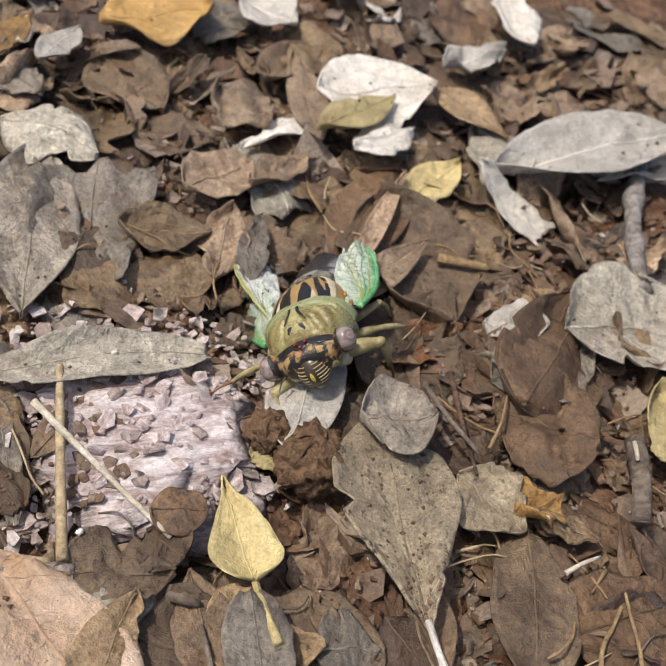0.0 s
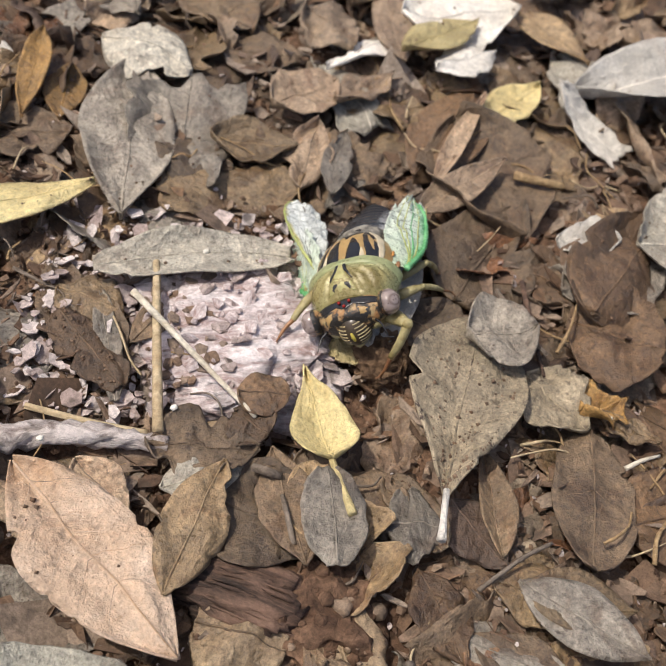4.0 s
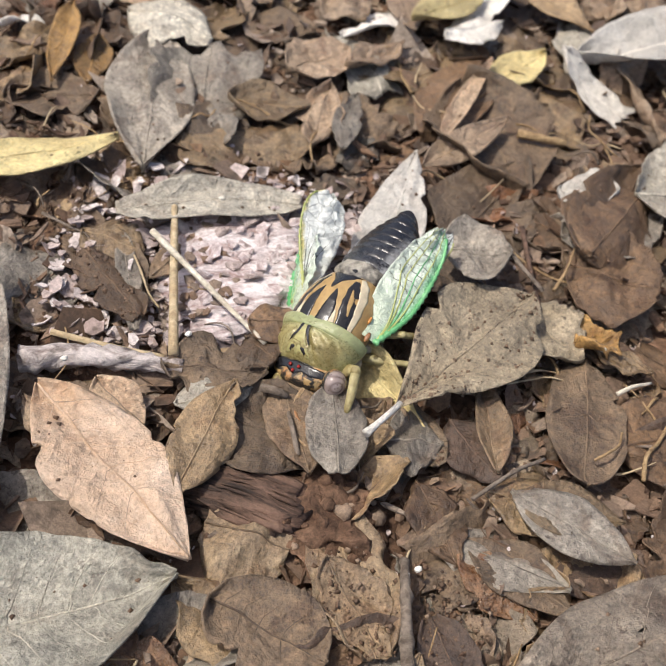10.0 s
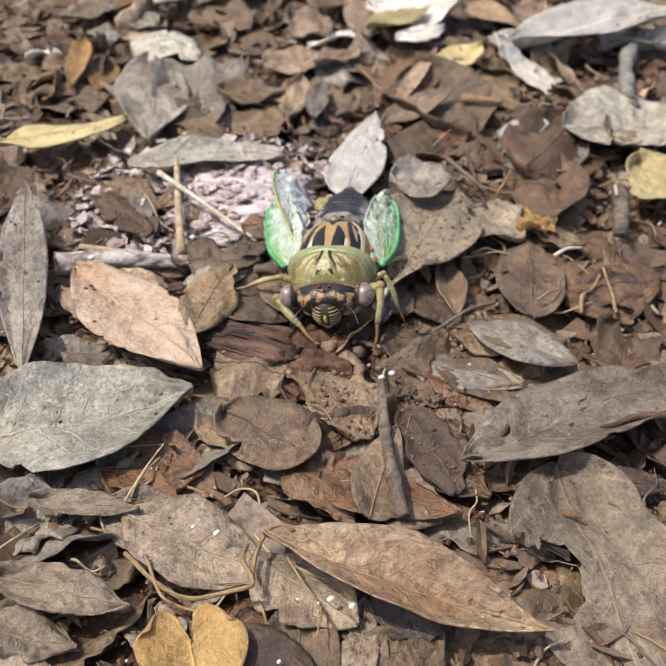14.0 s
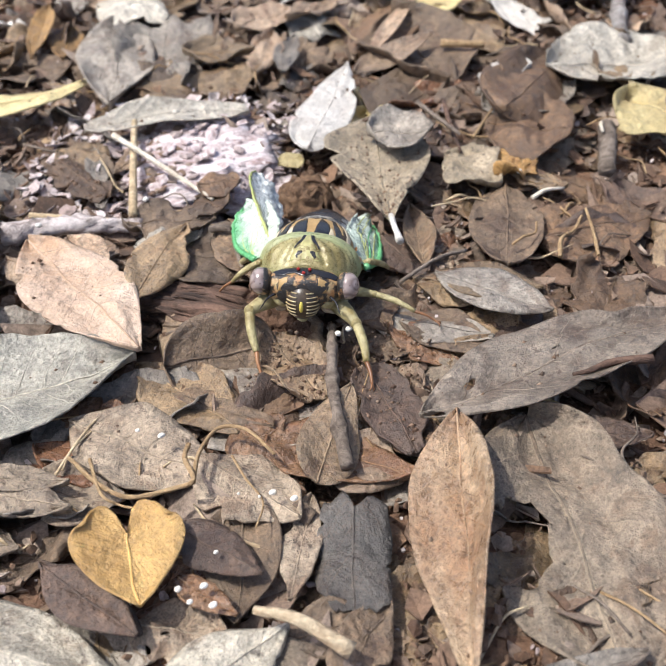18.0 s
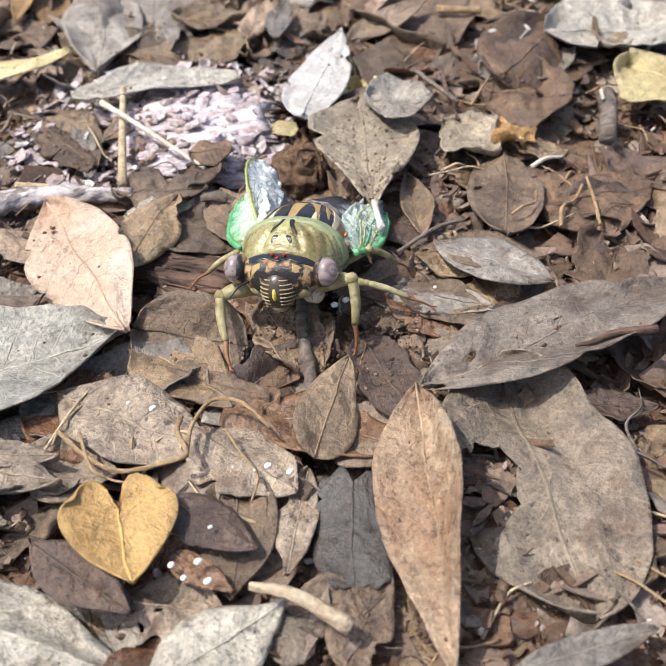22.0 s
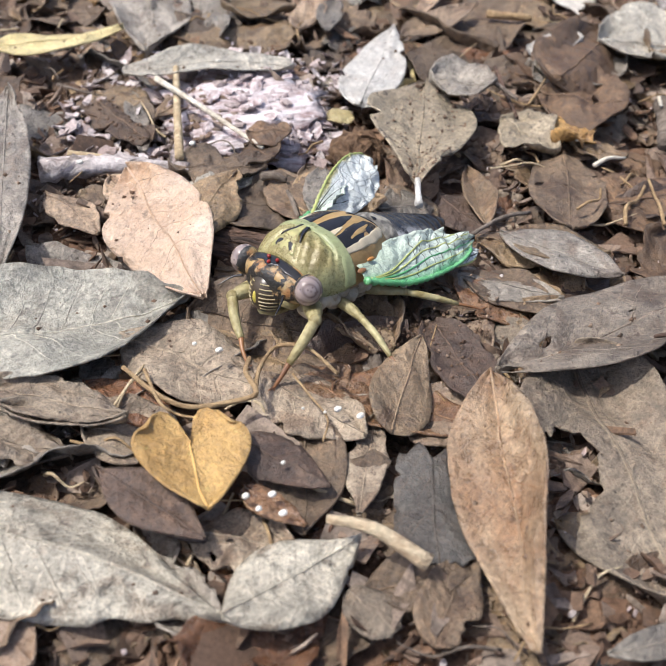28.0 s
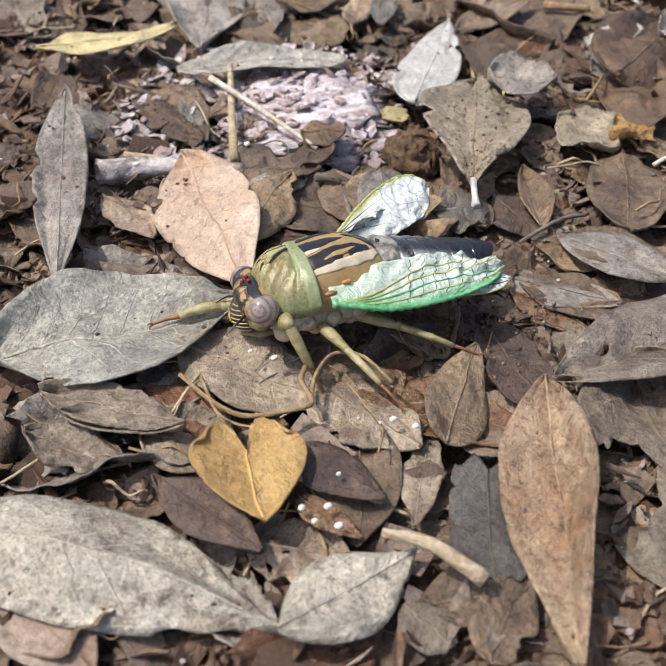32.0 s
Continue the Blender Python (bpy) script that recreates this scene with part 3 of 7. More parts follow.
def leaf(mat, label, x, y, z, length, width, heading, shape="oval", tilt=0.0, roll=0.0, curl=0.0, fold=0.0, bend=0.0, wave=1.15,
         torn=0.0, lobes=0, holes=0.0, twist=0.0, cup=0.0, petiole=0.0, seed=None, thick=0.22, clip=None, name="leaf", rib=True, ribs=0, grit=None, cut=None, notch=0.0, lift=0.0):
    """A fallen leaf, in centimetres and degrees: its middle, its length from base to tip, its width and its heading.
    curl lifts (or, negative, lowers) both ends, fold lifts both edges, bend sweeps the midrib sideways."""
    seed = seed if seed is not None else abs(x * 7.13 + y * 3.71 + length)
    L, W = length * 0.01, width * 0.01
    nu, nv = (104, 48) if clip else (84, 34) if holes and length > 2 else (58, 20) if length > 2.6 or lobes or holes else (36, 12) if torn or length > 1.5 else (26, 10)
    u = np.linspace(0, 1, nu + 1)
    v = np.linspace(-1, 1, nv + 1)
    full = u if not cut else cut[0] + (cut[1] - cut[0]) * u
    half = np.maximum(profile(shape, full), 0.015)
    lop = 0.09 * n2(seed * 3.1, 1.7)
    sway = 0.05 * n2(seed * 2.3, 8.8)
    fold += 0.22 * n2(seed * 1.9, 4.1)
    curl += 0.06 * n2(seed * 2.7, 6.3)
    cup += 0.16 * n2(seed * 4.3, 3.7)
    tilt += 8 * n2(seed * 5.1, 0.7)
    roll += 14 * n2(seed * 3.3, 2.9)
    sides = []
    for sg in (-1, 1):
        e = np.array([1 + sg * lop + 0.05 * n2(a * 4 + seed, sg * 3.3) + 0.014 * n2(a * 19 + seed, sg * 3.3) for a in u])
        if not torn:
            e = e - np.array([max(0.0, n2(a * 9 + seed * 2.1, sg * 6.6) - 0.44) * 1.1 for a in u])
        if torn:
            e = e - torn * np.array([max(0.0, n2(a * 5.5 + seed * 1.7, sg * 5.1) + 0.12) * 1.5 + 0.28 * abs(n2(a * 26 + seed, sg * 2.2)) for a in u])
        if lobes:
            e = e - 0.45 * np.array([max(0.0, math.sin(a * lobes * 2 * math.pi + sg)) ** 2 for a in u])
        if shape == "heart":
            e = 0.97 + 0.03 * e
        sides.append(np.clip(e, 0.08, 1.2))
    pts = np.zeros((nu + 1, nv + 1, 3))
    uv = np.zeros((nu + 1, nv + 1, 2))
    keep = np.ones((nu, nv), bool)
    for i, a in enumerate(u):
        tw = radians(twist) * (a - 0.5)
        for j, b in enumerate(v):
            w = half[i] * (sides[0][i] if b < 0 else sides[1][i]) * W / 2
            yy = b * w
            zz = fold * abs(yy) + cup * (b * b - 0.3) * W + wave * 0.08 * W * n2(a * 2.6 + seed, b * 1.3 + seed) + wave * 0.02 * W * n2(a * 8 + seed, b * 4)
            zz += curl * L * (2 * a - 1) ** 2
            rim = max(0.0, abs(b) - 0.55) ** 2
            zz += wave * W * rim * 0.55 * (n2(a * 3.1 + seed * 1.3, (1 if b > 0 else -1) * 4.4) + 0.12) + wave * 0.010 * W * n2(a * 17 + seed, b * 7)
            zz += 0.004 * W * math.sin(a * 44 - abs(b) * 5) * abs(b) * (1 - abs(b)) * 4 * (half[i] > 0.3)
            zz += lift * L * max(0.0, a - 0.55) ** 2
            yy, zz = yy * math.cos(tw) - zz * math.sin(tw), yy * math.sin(tw) + zz * math.cos(tw)
            ragged = torn * 0.05 * L * n2(b * 4 + seed, 9.0) * (abs(2 * a - 1) ** 3)
            if cut:
                ragged += (0.10 * n2(b * 2.2 + seed, 3.0 if a > 0.5 else 7.0) + 0.045 * n2(b * 8 + seed, 3.0 if a > 0.5 else 7.0)) * W * 2.2 * abs(2 * a - 1) ** 2
            if shape == "heart":
                ragged -= L * a ** 4 * (0.95 * (abs(b) - 0.5) ** 2 + 0.08 * max(0.0, 1 - 6 * abs(b)))
            ragged -= notch * L * max(0.0, 1 - abs(b) * 1.9) * a ** 3
            pts[i, j] = ((a - 0.5) * L + ragged, yy + (bend + sway) * L * ((2 * a - 1) ** 2 - 0.33) + 0.03 * W * n2(a * 4 + seed, 5.5), zz)
            uv[i, j] = (full[i], b * 0.5 * half[i] + 0.5)
    if holes:
        for i in range(nu):
            for j in range(nv):
                if 0 < j < nv - 1 and n2(u[i] * 5.5 + seed, v[j] * 2.6 + seed * 2, 4.4) > 0.55 - holes:
                    keep[i, j] = False
    if clip:
        a0, a1, b0, b1 = clip
        for i in range(nu):
            for j in range(nv):
                d = math.hypot((u[i] - (a0 + a1) / 2) / (a1 - a0) * 2, (v[j] - (b0 + b1) / 2) / (b1 - b0) * 2)
                if d + 0.5 * n2(u[i] * 9 + seed, v[j] * 5) + 0.3 * n2(u[i] * 30, v[j] * 14 + seed) < 0.95:
                    keep[i, j] = False
    ob = part(name, sheet(pts, keep, uv, thick * 0.001, "leaf"), LEAF[mat])
    mid = nv // 2
    if rib:
        line = [pts[i, mid] + (0, 0, 0.00003) for i in range(0, nu + 1, 2)]
        part("midrib", tube(line, [W * 0.009 * (1.15 - i / len(line)) + 0.00004 for i in range(len(line))], 6), LEAF[mat], ob)
    if ribs:
        for k in range(ribs):
            i0 = int(nu * (0.12 + 0.68 * k / ribs))
            for sg in (-1, 1):
                line = [pts[min(nu, i0 + int(q * (0.9 + 0.3 * n2(k * 2.2 + seed, sg)) + n2(k + seed, sg * 2.0) * 2)), mid + sg * q] - (0, 0, 0.00001) for q in range(0, mid - 1)]
                part("side_vein", tube(line, [W * 0.0035 * (1.2 - q / mid) + 0.00002 for q in range(len(line))], 5), LEAF[mat], ob)
    if petiole:
        q = Vector(pts[0, mid])
        d = (q - Vector(pts[2, mid])).normalized()
        line = [q - d * L * 0.04 + Vector((0, 0, 0.0002))] + [q + d * (k / 5 * petiole * 0.01) + Vector((0, bend * 0.004 * k / 5, 0)) for k in range(1, 6)]
        part("petiole", tube(line, [0.00045, 0.00042, 0.0004, 0.00042, 0.0005, 0.0006], 7, 0.15, seed), LEAF["white" if mat in ("speckled", "pale") else mat], ob)
    grit = int(length * width * 7) if grit is None and length > 1.9 else (grit or 0)
    if grit:
        rng = np.random.default_rng(int(seed * 977) % 65521)
        verts, faces = [], []
        for k in range(grit):
            i, j = int(nu * rng.random()), int(nv * (0.1 + 0.8 * rng.random()))
            if not keep[min(i, nu - 1), min(j, nv - 1)]:
                continue
            r = 0.00007 + 0.00036 * rng.random() ** 4
            q = pts[i, j]
            c = len(verts)
            for d in ((1, 0, 0), (0.3, 1, 0), (-1, 0.2, 0), (-0.2, -1, 0), (0, 0, 1), (0, 0, -0.6)):
                verts.append(tuple(q + np.array(d) * r * rng.uniform(0.5, 1.4, 3)))
            faces += [(c + m, c + (m + 1) % 4, c + 4) for m in range(4)] + [(c + (m + 1) % 4, c + m, c + 5) for m in range(4)]
        me = bpy.data.meshes.new("soil_grit")
        me.from_pydata(verts, [], faces)
        part("soil_grit", me, CRUMB, ob, "dark crumbs of soil")
    ob.matrix_world = leaf_pose(x, y, z, heading, tilt, roll)
    return tagged(ob, label, "leaf", "fallen leaves")


def pieces(name, label, obs):
    """Joins loose leaf pieces into one heap."""
    bm, mats = bmesh.new(), []
    for ob in obs:
        me = ob.data
        me.transform(ob.matrix_world)
        if me.materials[0] not in mats:
            mats.append(me.materials[0])
        me.polygons.foreach_set("material_index", [mats.index(me.materials[0])] * len(me.polygons))
        bm.from_mesh(me)
        bpy.data.objects.remove(ob)
        bpy.data.meshes.remove(me)
    tagged(heap_of(name, bm, mats), label, "leaf litter", kind="stuff")


def heap_of(name, bm, mats):
    me = bpy.data.meshes.new(name)
    bm.to_mesh(me)
    bm.free()
    for m in mats:
        me.materials.append(m)
    me.polygons.foreach_set("use_smooth", [True] * len(me.polygons))
    return new(name, me)


def stick(name, mat, label, pts, r0, r1, wob=0.12, sides=8, seed=1.0, n=6, knots=0, category="stick"):
    """A stick or root through points in centimetres; radii in millimetres."""
    line = smooth_line([[c * 0.01 for c in p] for p in pts], n)
    o = line[0].copy()
    k = len(line)
    rad = [(r0 + (r1 - r0) * i / (k - 1)) * 0.001 * (1 + (0.35 if knots and i % knots == 0 else 0)) for i in range(k)]
    ob = part(name, tube([q - o for q in line], rad, sides, wob, seed), mat)
    ob.location = o
    return tagged(ob, label, category, {"fibre": "loose fibres", "stick": "fallen sticks"}.get(category, ""))


def chunk(name, mat, label, x, y, z, sx, sy, sz, heading, seed, rough=0.3, category="bark", flat=1.0, sharp=3.0):
    """A lump of bark, soil or seed: an uneven rounded block, in centimetres."""
    bm = bmesh.new()
    bmesh.ops.create_icosphere(bm, subdivisions=4, radius=1)
    for v in bm.verts:
        c = v.co
        p = Vector([math.copysign(abs(q) ** (1 / flat), q) for q in c])
        d = 1 + rough * noise.fractal(c * sharp + Vector((seed, 0, 0)), 1.0, 2.0, 4)
        v.co = Vector((p.x * sx, p.y * sy, p.z * sz)) * 0.005 * d
    ob = part(name, bm, mat)
    ob.matrix_world = pose(x * 0.01, y * 0.01, z * 0.01, 0, 0, heading)
    return tagged(ob, label, category)


def slab(x, y):
    """A flaking slab of pale bark, sunlight whitened into its colour: a low mound carrying loose plates."""
    base = chunk("bark_slab", SLAB, "flaking pinkish bark slab whitened for sunlight", x, y, -0.08, 2.5, 3.1, 0.5, 10, 3.0, 0.32, flat=1.15, sharp=3.2)
    rng = random.Random(5)
    for k in range(300):
        a, r = rng.uniform(0, 6.283), math.sqrt(rng.random())
        px, py = r * math.cos(a) * 1.25 * 0.01, r * math.sin(a) * 1.5 * 0.01
        s = 0.0004 + 0.0015 * rng.random() ** 1.8
        n = rng.randint(5, 7)
        ring = [(s * rng.uniform(0.55, 1) * math.cos(6.283 * i / n), s * rng.uniform(0.4, 0.8) * math.sin(6.283 * i / n), rng.uniform(-0.0003, 0.0003)) for i in range(n)]
        me = bpy.data.meshes.new("flake")
        me.from_pydata([(0, 0, 0.0003)] + ring + [(q[0], q[1], q[2] - 0.00025) for q in ring], [], [(0, 1 + i, 1 + (i + 1) % n) for i in range(n)] + [(1 + i, 1 + n + i, 1 + n + (i + 1) % n, 1 + (i + 1) % n) for i in range(n)] + [tuple(range(2 * n, n, -1))])
        f = part("flake", me, rng.choice((LITTER, CRUMB, PINKLITTER, SLAB) if px < -0.003 + 0.004 * n2(px * 300, py * 300) else (SLAB, SLAB, SLAB, PINKLITTER)), base)
        me.polygons.foreach_set("use_smooth", [False] * len(me.polygons))
        top = 0.0023 * math.sqrt(max(0.12, 1 - r * r))
        f.matrix_local = pose(px, py, top + rng.uniform(-0.0003, 0.0009), rng.gauss(0, 16), rng.gauss(0, 16), rng.uniform(0, 360))


def bark_piece(x, y, heading):
    """A broken piece of dark bark with long splintered ridges."""
    ob = chunk("bark_piece", BARK, "dark ridged piece of bark", x, y, -0.08, 1.6, 0.85, 0.5, heading, 5.0, 0.3, flat=1.4)
    rng = random.Random(8)
    for k in range(13):
        y0, x0, x1 = -0.0034 + 0.00055 * k, rng.uniform(-0.0082, -0.004), rng.uniform(0.003, 0.0085)
        top = 0.0026 * math.sqrt(max(0.1, 1 - (y0 / 0.0042) ** 2))
        line = [Vector((x0 + (x1 - x0) * i / 7, y0 + rng.gauss(0, 0.00012), top * (1 - 0.5 * abs(i / 3.5 - 1) ** 3) + rng.uniform(-0.0002, 0.0002))) for i in range(8)]
        part("ridge", tube(line, [rng.uniform(0.0001, 0.0004) for _ in line], 6, 0.5, k), BARK, ob)


def soil_clod(x, y):
    """A crumbly clod with loose lumps stuck to it."""
    ob = chunk("soil_clod", SOIL, "crumbly brown soil clod", x, y, -0.2, 1.5, 1.5, 0.6, 40, 8.0, 0.5, "soil")
    rng = random.Random(9)
    for k in range(26):
        a, r = rng.uniform(0, 6.283), 0.0075 * math.sqrt(rng.random())
        bm = bmesh.new()
        bmesh.ops.create_icosphere(bm, subdivisions=2, radius=rng.uniform(0.0004, 0.0011))
        for v in bm.verts:
            v.co *= 1 + 0.45 * n2(v.co.x * 2200 + k, v.co.y * 2200, v.co.z * 2200)
        part("lump", bm, rng.choice((SOIL, CRUMB)), ob).location = (r * math.cos(a), r * math.sin(a), 0.0028 * math.sqrt(max(0.05, 1 - (r / 0.0078) ** 2)))


def seed_pod(x, y, z, size, turn):
    """A dry wrinkled seed capsule with a split rim."""
    ob = chunk("seed_pod", SEED, "dry wrinkled brown seed pod", x, y, z, size, size * 0.92, size * 0.8, turn, turn * 1.0, 0.3, "seed pod", 1.0, 4.0)
    for k in range(5):
        a = k * 1.2566
        line = [Vector((math.cos(a + 0.25 * i) * size * 0.005 * (0.25 + 0.2 * i), math.sin(a + 0.25 * i) * size * 0.005 * (0.25 + 0.2 * i), size * 0.004 * (1.0 - 0.28 * i * i * 0.35))) for i in range(4)]
        part("seam", tube(line, [0.0002, 0.00028, 0.00025, 0.0001], 6), SEED, ob)
    return ob


def fibres():
    """Loose root hairs and grass fibres."""
    rng = random.Random(3)
    for k in range(110):
        x, y = rng.uniform(-6.5, 6.5), rng.uniform(-4.5, 11)
        h, s = rng.uniform(0, 6.283), rng.uniform(0.35, 1.3)
        q = [(x, y, 0.02)]
        for i in range(3):
            h += rng.gauss(0, 0.45)
            q.append((q[-1][0] + math.cos(h) * s / 3, q[-1][1] + math.sin(h) * s / 3, rng.uniform(0.0, 0.16)))
        stick("fibre", rng.choice((ROOT, ROOT, TWIG, STRAW)), rng.choice(("thin brown root fibre in the litter", "fine dry stem fibre in the litter")), q, rng.uniform(0.1, 0.3), rng.uniform(0.06, 0.16), 0.2, 5, k, 4, category="fibre")


# far side
leaf("gray", "large gray oval leaf lying flat on the litter", -4.26, 8.41, 0.1, 3.51, 1.47, -85.51, shape='oval', ribs=5)
leaf("pale", "pale curled leaf on the litter", -4.31, 10.36, 0.3, 1.67, 1.48, -18.52, shape='oval', curl=-0.05)
leaf("ochre", "narrow ochre leaf on edge in the litter", -5.95, 9.37, 0.25, 2.16, 0.47, -87.11, shape='lance', fold=0.4)
leaf("ochre", "small ochre leaf in the litter", -5.42, 9.2, 0.05, 1.28, 0.66, -87.5)
leaf("cream", "pale yellow lance-shaped leaf on the litter", -5.59, 6.41, 0.3, 2.38, 0.9, 27.5, shape='lance', curl=0.03)
leaf("pale", "long pale tan leaf with a blunt end", -2.97, 5.89, 0.3, 2.76, 0.83, 15.64, shape='blunt', curl=-0.03, bend=-0.03)
leaf("taupe", "gray-brown leaf half under others", -5.86, 8.17, 0, 1.51, 1.27, 21.67)
leaf("taupe", "brown leaf fragment in the litter", -3.25, 8.15, 0, 1.28, 1.09, -12.36)
leaf("tan", "light brown leaf with a curled rim", -2.37, 8.58, 0.1, 1.35, 1.08, 0.04, torn=0.2, curl=0.04)
leaf("pink", "pinkish weathered leaf piece in the litter", -1.62, 10.02, 0.15, 1.37, 1.24, 40.98, torn=0.2)
leaf("white", "bleached long leaf with a wavy rim", 5.15, 11.59, 0.6, 4.47, 1.63, 19.6, shape='lance', fold=0.35, wave=1.5)
leaf("white", "bleached broad leaf on the litter", 1.13, 12.81, 0.3, 2.32, 2.07, 14.44, curl=0.05)
leaf("cream", "olive-yellow leaf on a bleached leaf", 0.69, 11.84, 0.5, 1.98, 0.89, 43.28, shape='oval')
leaf("white", "small bleached leaf with a ragged rim", 1.16, 11.34, 0.4, 1.34, 0.97, 33.6, torn=0.2)
leaf("pink", "narrow pinkish leaf on the litter", -0.17, 12.45, 0.25, 2.74, 0.71, 99.3, shape='lance')
leaf("yellow", "bright yellow leaf on the far litter", -2.94, 14.09, 0.4, 2.2, 1.73, 26.59)
leaf("cream", "tan and white leaf piece in the litter", 1.94, 10.49, 0.2, 1.7, 0.83, 47.43, torn=0.15)
leaf("ochre", "ochre leaf piece on the far litter", -5.37, 12.74, 0.3, 1.81, 0.58, 75.39)
leaf("white", "bleached curled leaf scrap in sunlight", -4.49, 12.68, 0.4, 1.34, 0.63, 66.66, torn=0.2)
leaf("white", "bleached leaf end on the far litter", -0.87, 14.86, 0.4, 1.32, 1.4, -35.34)
leaf("brown", "dark brown leaf on the far litter", 3.28, 16.23, 0.1, 1.43, 2.03, 3.75)
leaf("white", "bleached bark-like strip in sunlight", 4.42, 16.12, 0.4, 2.34, 1.15, -86.17, torn=0.25, wave=2)
leaf("brown", "dark brown leaf in the litter", 0.86, 9.74, 0.05, 2.96, 1.3, 63.91)
leaf("pink", "narrow pinkish curled leaf on another", 0.94, 9.21, 0.3, 2.63, 0.33, 67.67, shape='lance', fold=0.3)
leaf("pink", "pinkish leaf with a pointed tip", 0.94, 8.14, 0.25, 2.1, 0.59, 45.3, shape='lance')
stick("twig", GRAYTWIG, "gray lichened twig on the litter", [(6.08, 11.83, 0.3), (5.44, 9.99, 0.35), (5.15, 8.27, 0.3)], 1.6, 1.3, 0.3, 9, knots=4)
stick("bark_strip", TWIG, "dark purplish bark strip on soil", [(4.31, 5.36, 0.2), (4.19, 4.69, 0.25), (4.05, 4.06, 0.2)], 1.5, 1.3, 0.3, 9)
stick("wood_splinter", ROOT, "orange-brown wood splinter in the litter", [(1.84, 8.61, 0.2), (2.66, 8.52, 0.2)], 0.8, 0.6, 0.2, 6)
leaf("pale", "broad bleached gray leaf with pale veins", 4.88, 7.55, 0.3, 2.68, 2.2, 14.06, shape='oval', curl=0.03, ribs=5)
leaf("brown", "triangular brown leaf standing up", 3.24, 6.57, 0.35, 2.1, 1.52, 57.5, shape='egg', roll=18)
leaf("cream", "pale torn leaf piece on the litter", 5.24, 5.57, 0.3, 1.64, 1.92, -59.73, torn=0.3)
# middle
leaf("taupe", "broad gray-brown leaf with torn edges", 1.34, 6.99, 0, 2.54, 1.79, 62.99, shape='egg', torn=0.15)
leaf("taupe", "gray-brown leaf under a pale leaf", 1.43, 8.63, 0, 2.74, 2.45, -68.35, torn=0.2)
leaf("white", "bleached white leaf with a torn base", -0.21, 6.14, 0.3, 3.07, 1.00, 78.8, shape='egg', wave=0.9)
leaf("brown", "brown decayed leaf scrap in soil", 2.91, 4.19, 0.05, 1.19, 0.67, -21.52, torn=0.4)
leaf("taupe", "rounded gray-brown leaf with fine veins", 2.39, 2.84, 0.1, 2.03, 1.07, -96.48, shape='round', ribs=4)
leaf("gray", "gray leaf with a rolled edge", 1.99, 1.18, 0.2, 1.65, 0.8, -27.33, shape='oval', fold=0.2)
leaf("taupe", "long gray-brown leaf under others", 1.36, 0.54, 0.05, 1.53, 0.76, -36.13, shape='lance')
cream_leaf = leaf("cream", "cream yellow leaf with a pointed tip", -1.18, 3.51, 0.3, 1.37, 0.84, 106.65, shape='point', fold=0.25, petiole=0.8)
leaf("gray", "pale gray leaf with a blunt end", -0.93, 2.09, 0.34, 1.25, 0.78, 98.22, shape='blunt', torn=0.1)
leaf("taupe", "gray-brown leaf half buried in litter", -1.45, 2.28, 0.2, 1.64, 0.77, 107.64, shape='oval', torn=0.15)
leaf("taupe", "lobed gray-brown oak leaf on soil", -2.51, 2.89, 0.2, 1.34, 1.19, 2.6, lobes=2, shape='oval')
leaf("tan", "folded tan leaf casting a hard shadow", -2.48, 1.81, 0.35, 1.82, 0.78, 75.07, shape='oval', fold=0.15, roll=10)
leaf("pink", "small pinkish gray leaf beside another", -3.61, 2.22, 0.15, 0.91, 0.65, -41.28)
leaf("tan", "pale tan leaf crumbling into soil", -4.25, 5.05, 0.05, 0.97, 1.05, -20.72, torn=0.3)
orange_leaf = leaf("orange", "large orange-tan leaf with dark spots", -3.51, 1.21, 0.35, 2.97, 1.32, -43.18, shape='oval', fold=0.12, ribs=5)
leaf("tan", "broken tan leaf tip in sunlight", -0.98, 2.35, 0.1, 1.02, 1.04, 1.11, shape='egg', torn=0.15)
stick("straw", STRAW, "pale straw-coloured grass stem on litter", [(-3.47, 5.64, 0.3), (-3.26, 4.25, 0.3), (-3.06, 2.99, 0.25)], 0.5, 0.68)
stick("straw", PALESTICK, "thin bleached grass stem on litter", [(-3.67, 4.94, 0.45), (-2.81, 4.12, 0.4), (-1.92, 3.35, 0.25)], 0.5, 0.3)
stick("straw", STRAW, "thin straw stem across the litter", [(-4.68, 3.23, 0.1), (-3.95, 3.1, 0.12), (-3.2, 3.04, 0.1)], 0.45, 0.4)
stick("twig", PALETWIG, "pale bark-covered twig sunk in the litter", [(-4.96, 2.74, 0.1), (-3.98, 2.89, 0.15), (-2.93, 2.91, 0.1)], 1.7, 1.0, 0.8, 12, 2.0, 10)
# bark and soil
slab(-2.3, 4.98)
bark_piece(-1.91, 1.25, -14)
soil_clod(-0.99, 1.14)
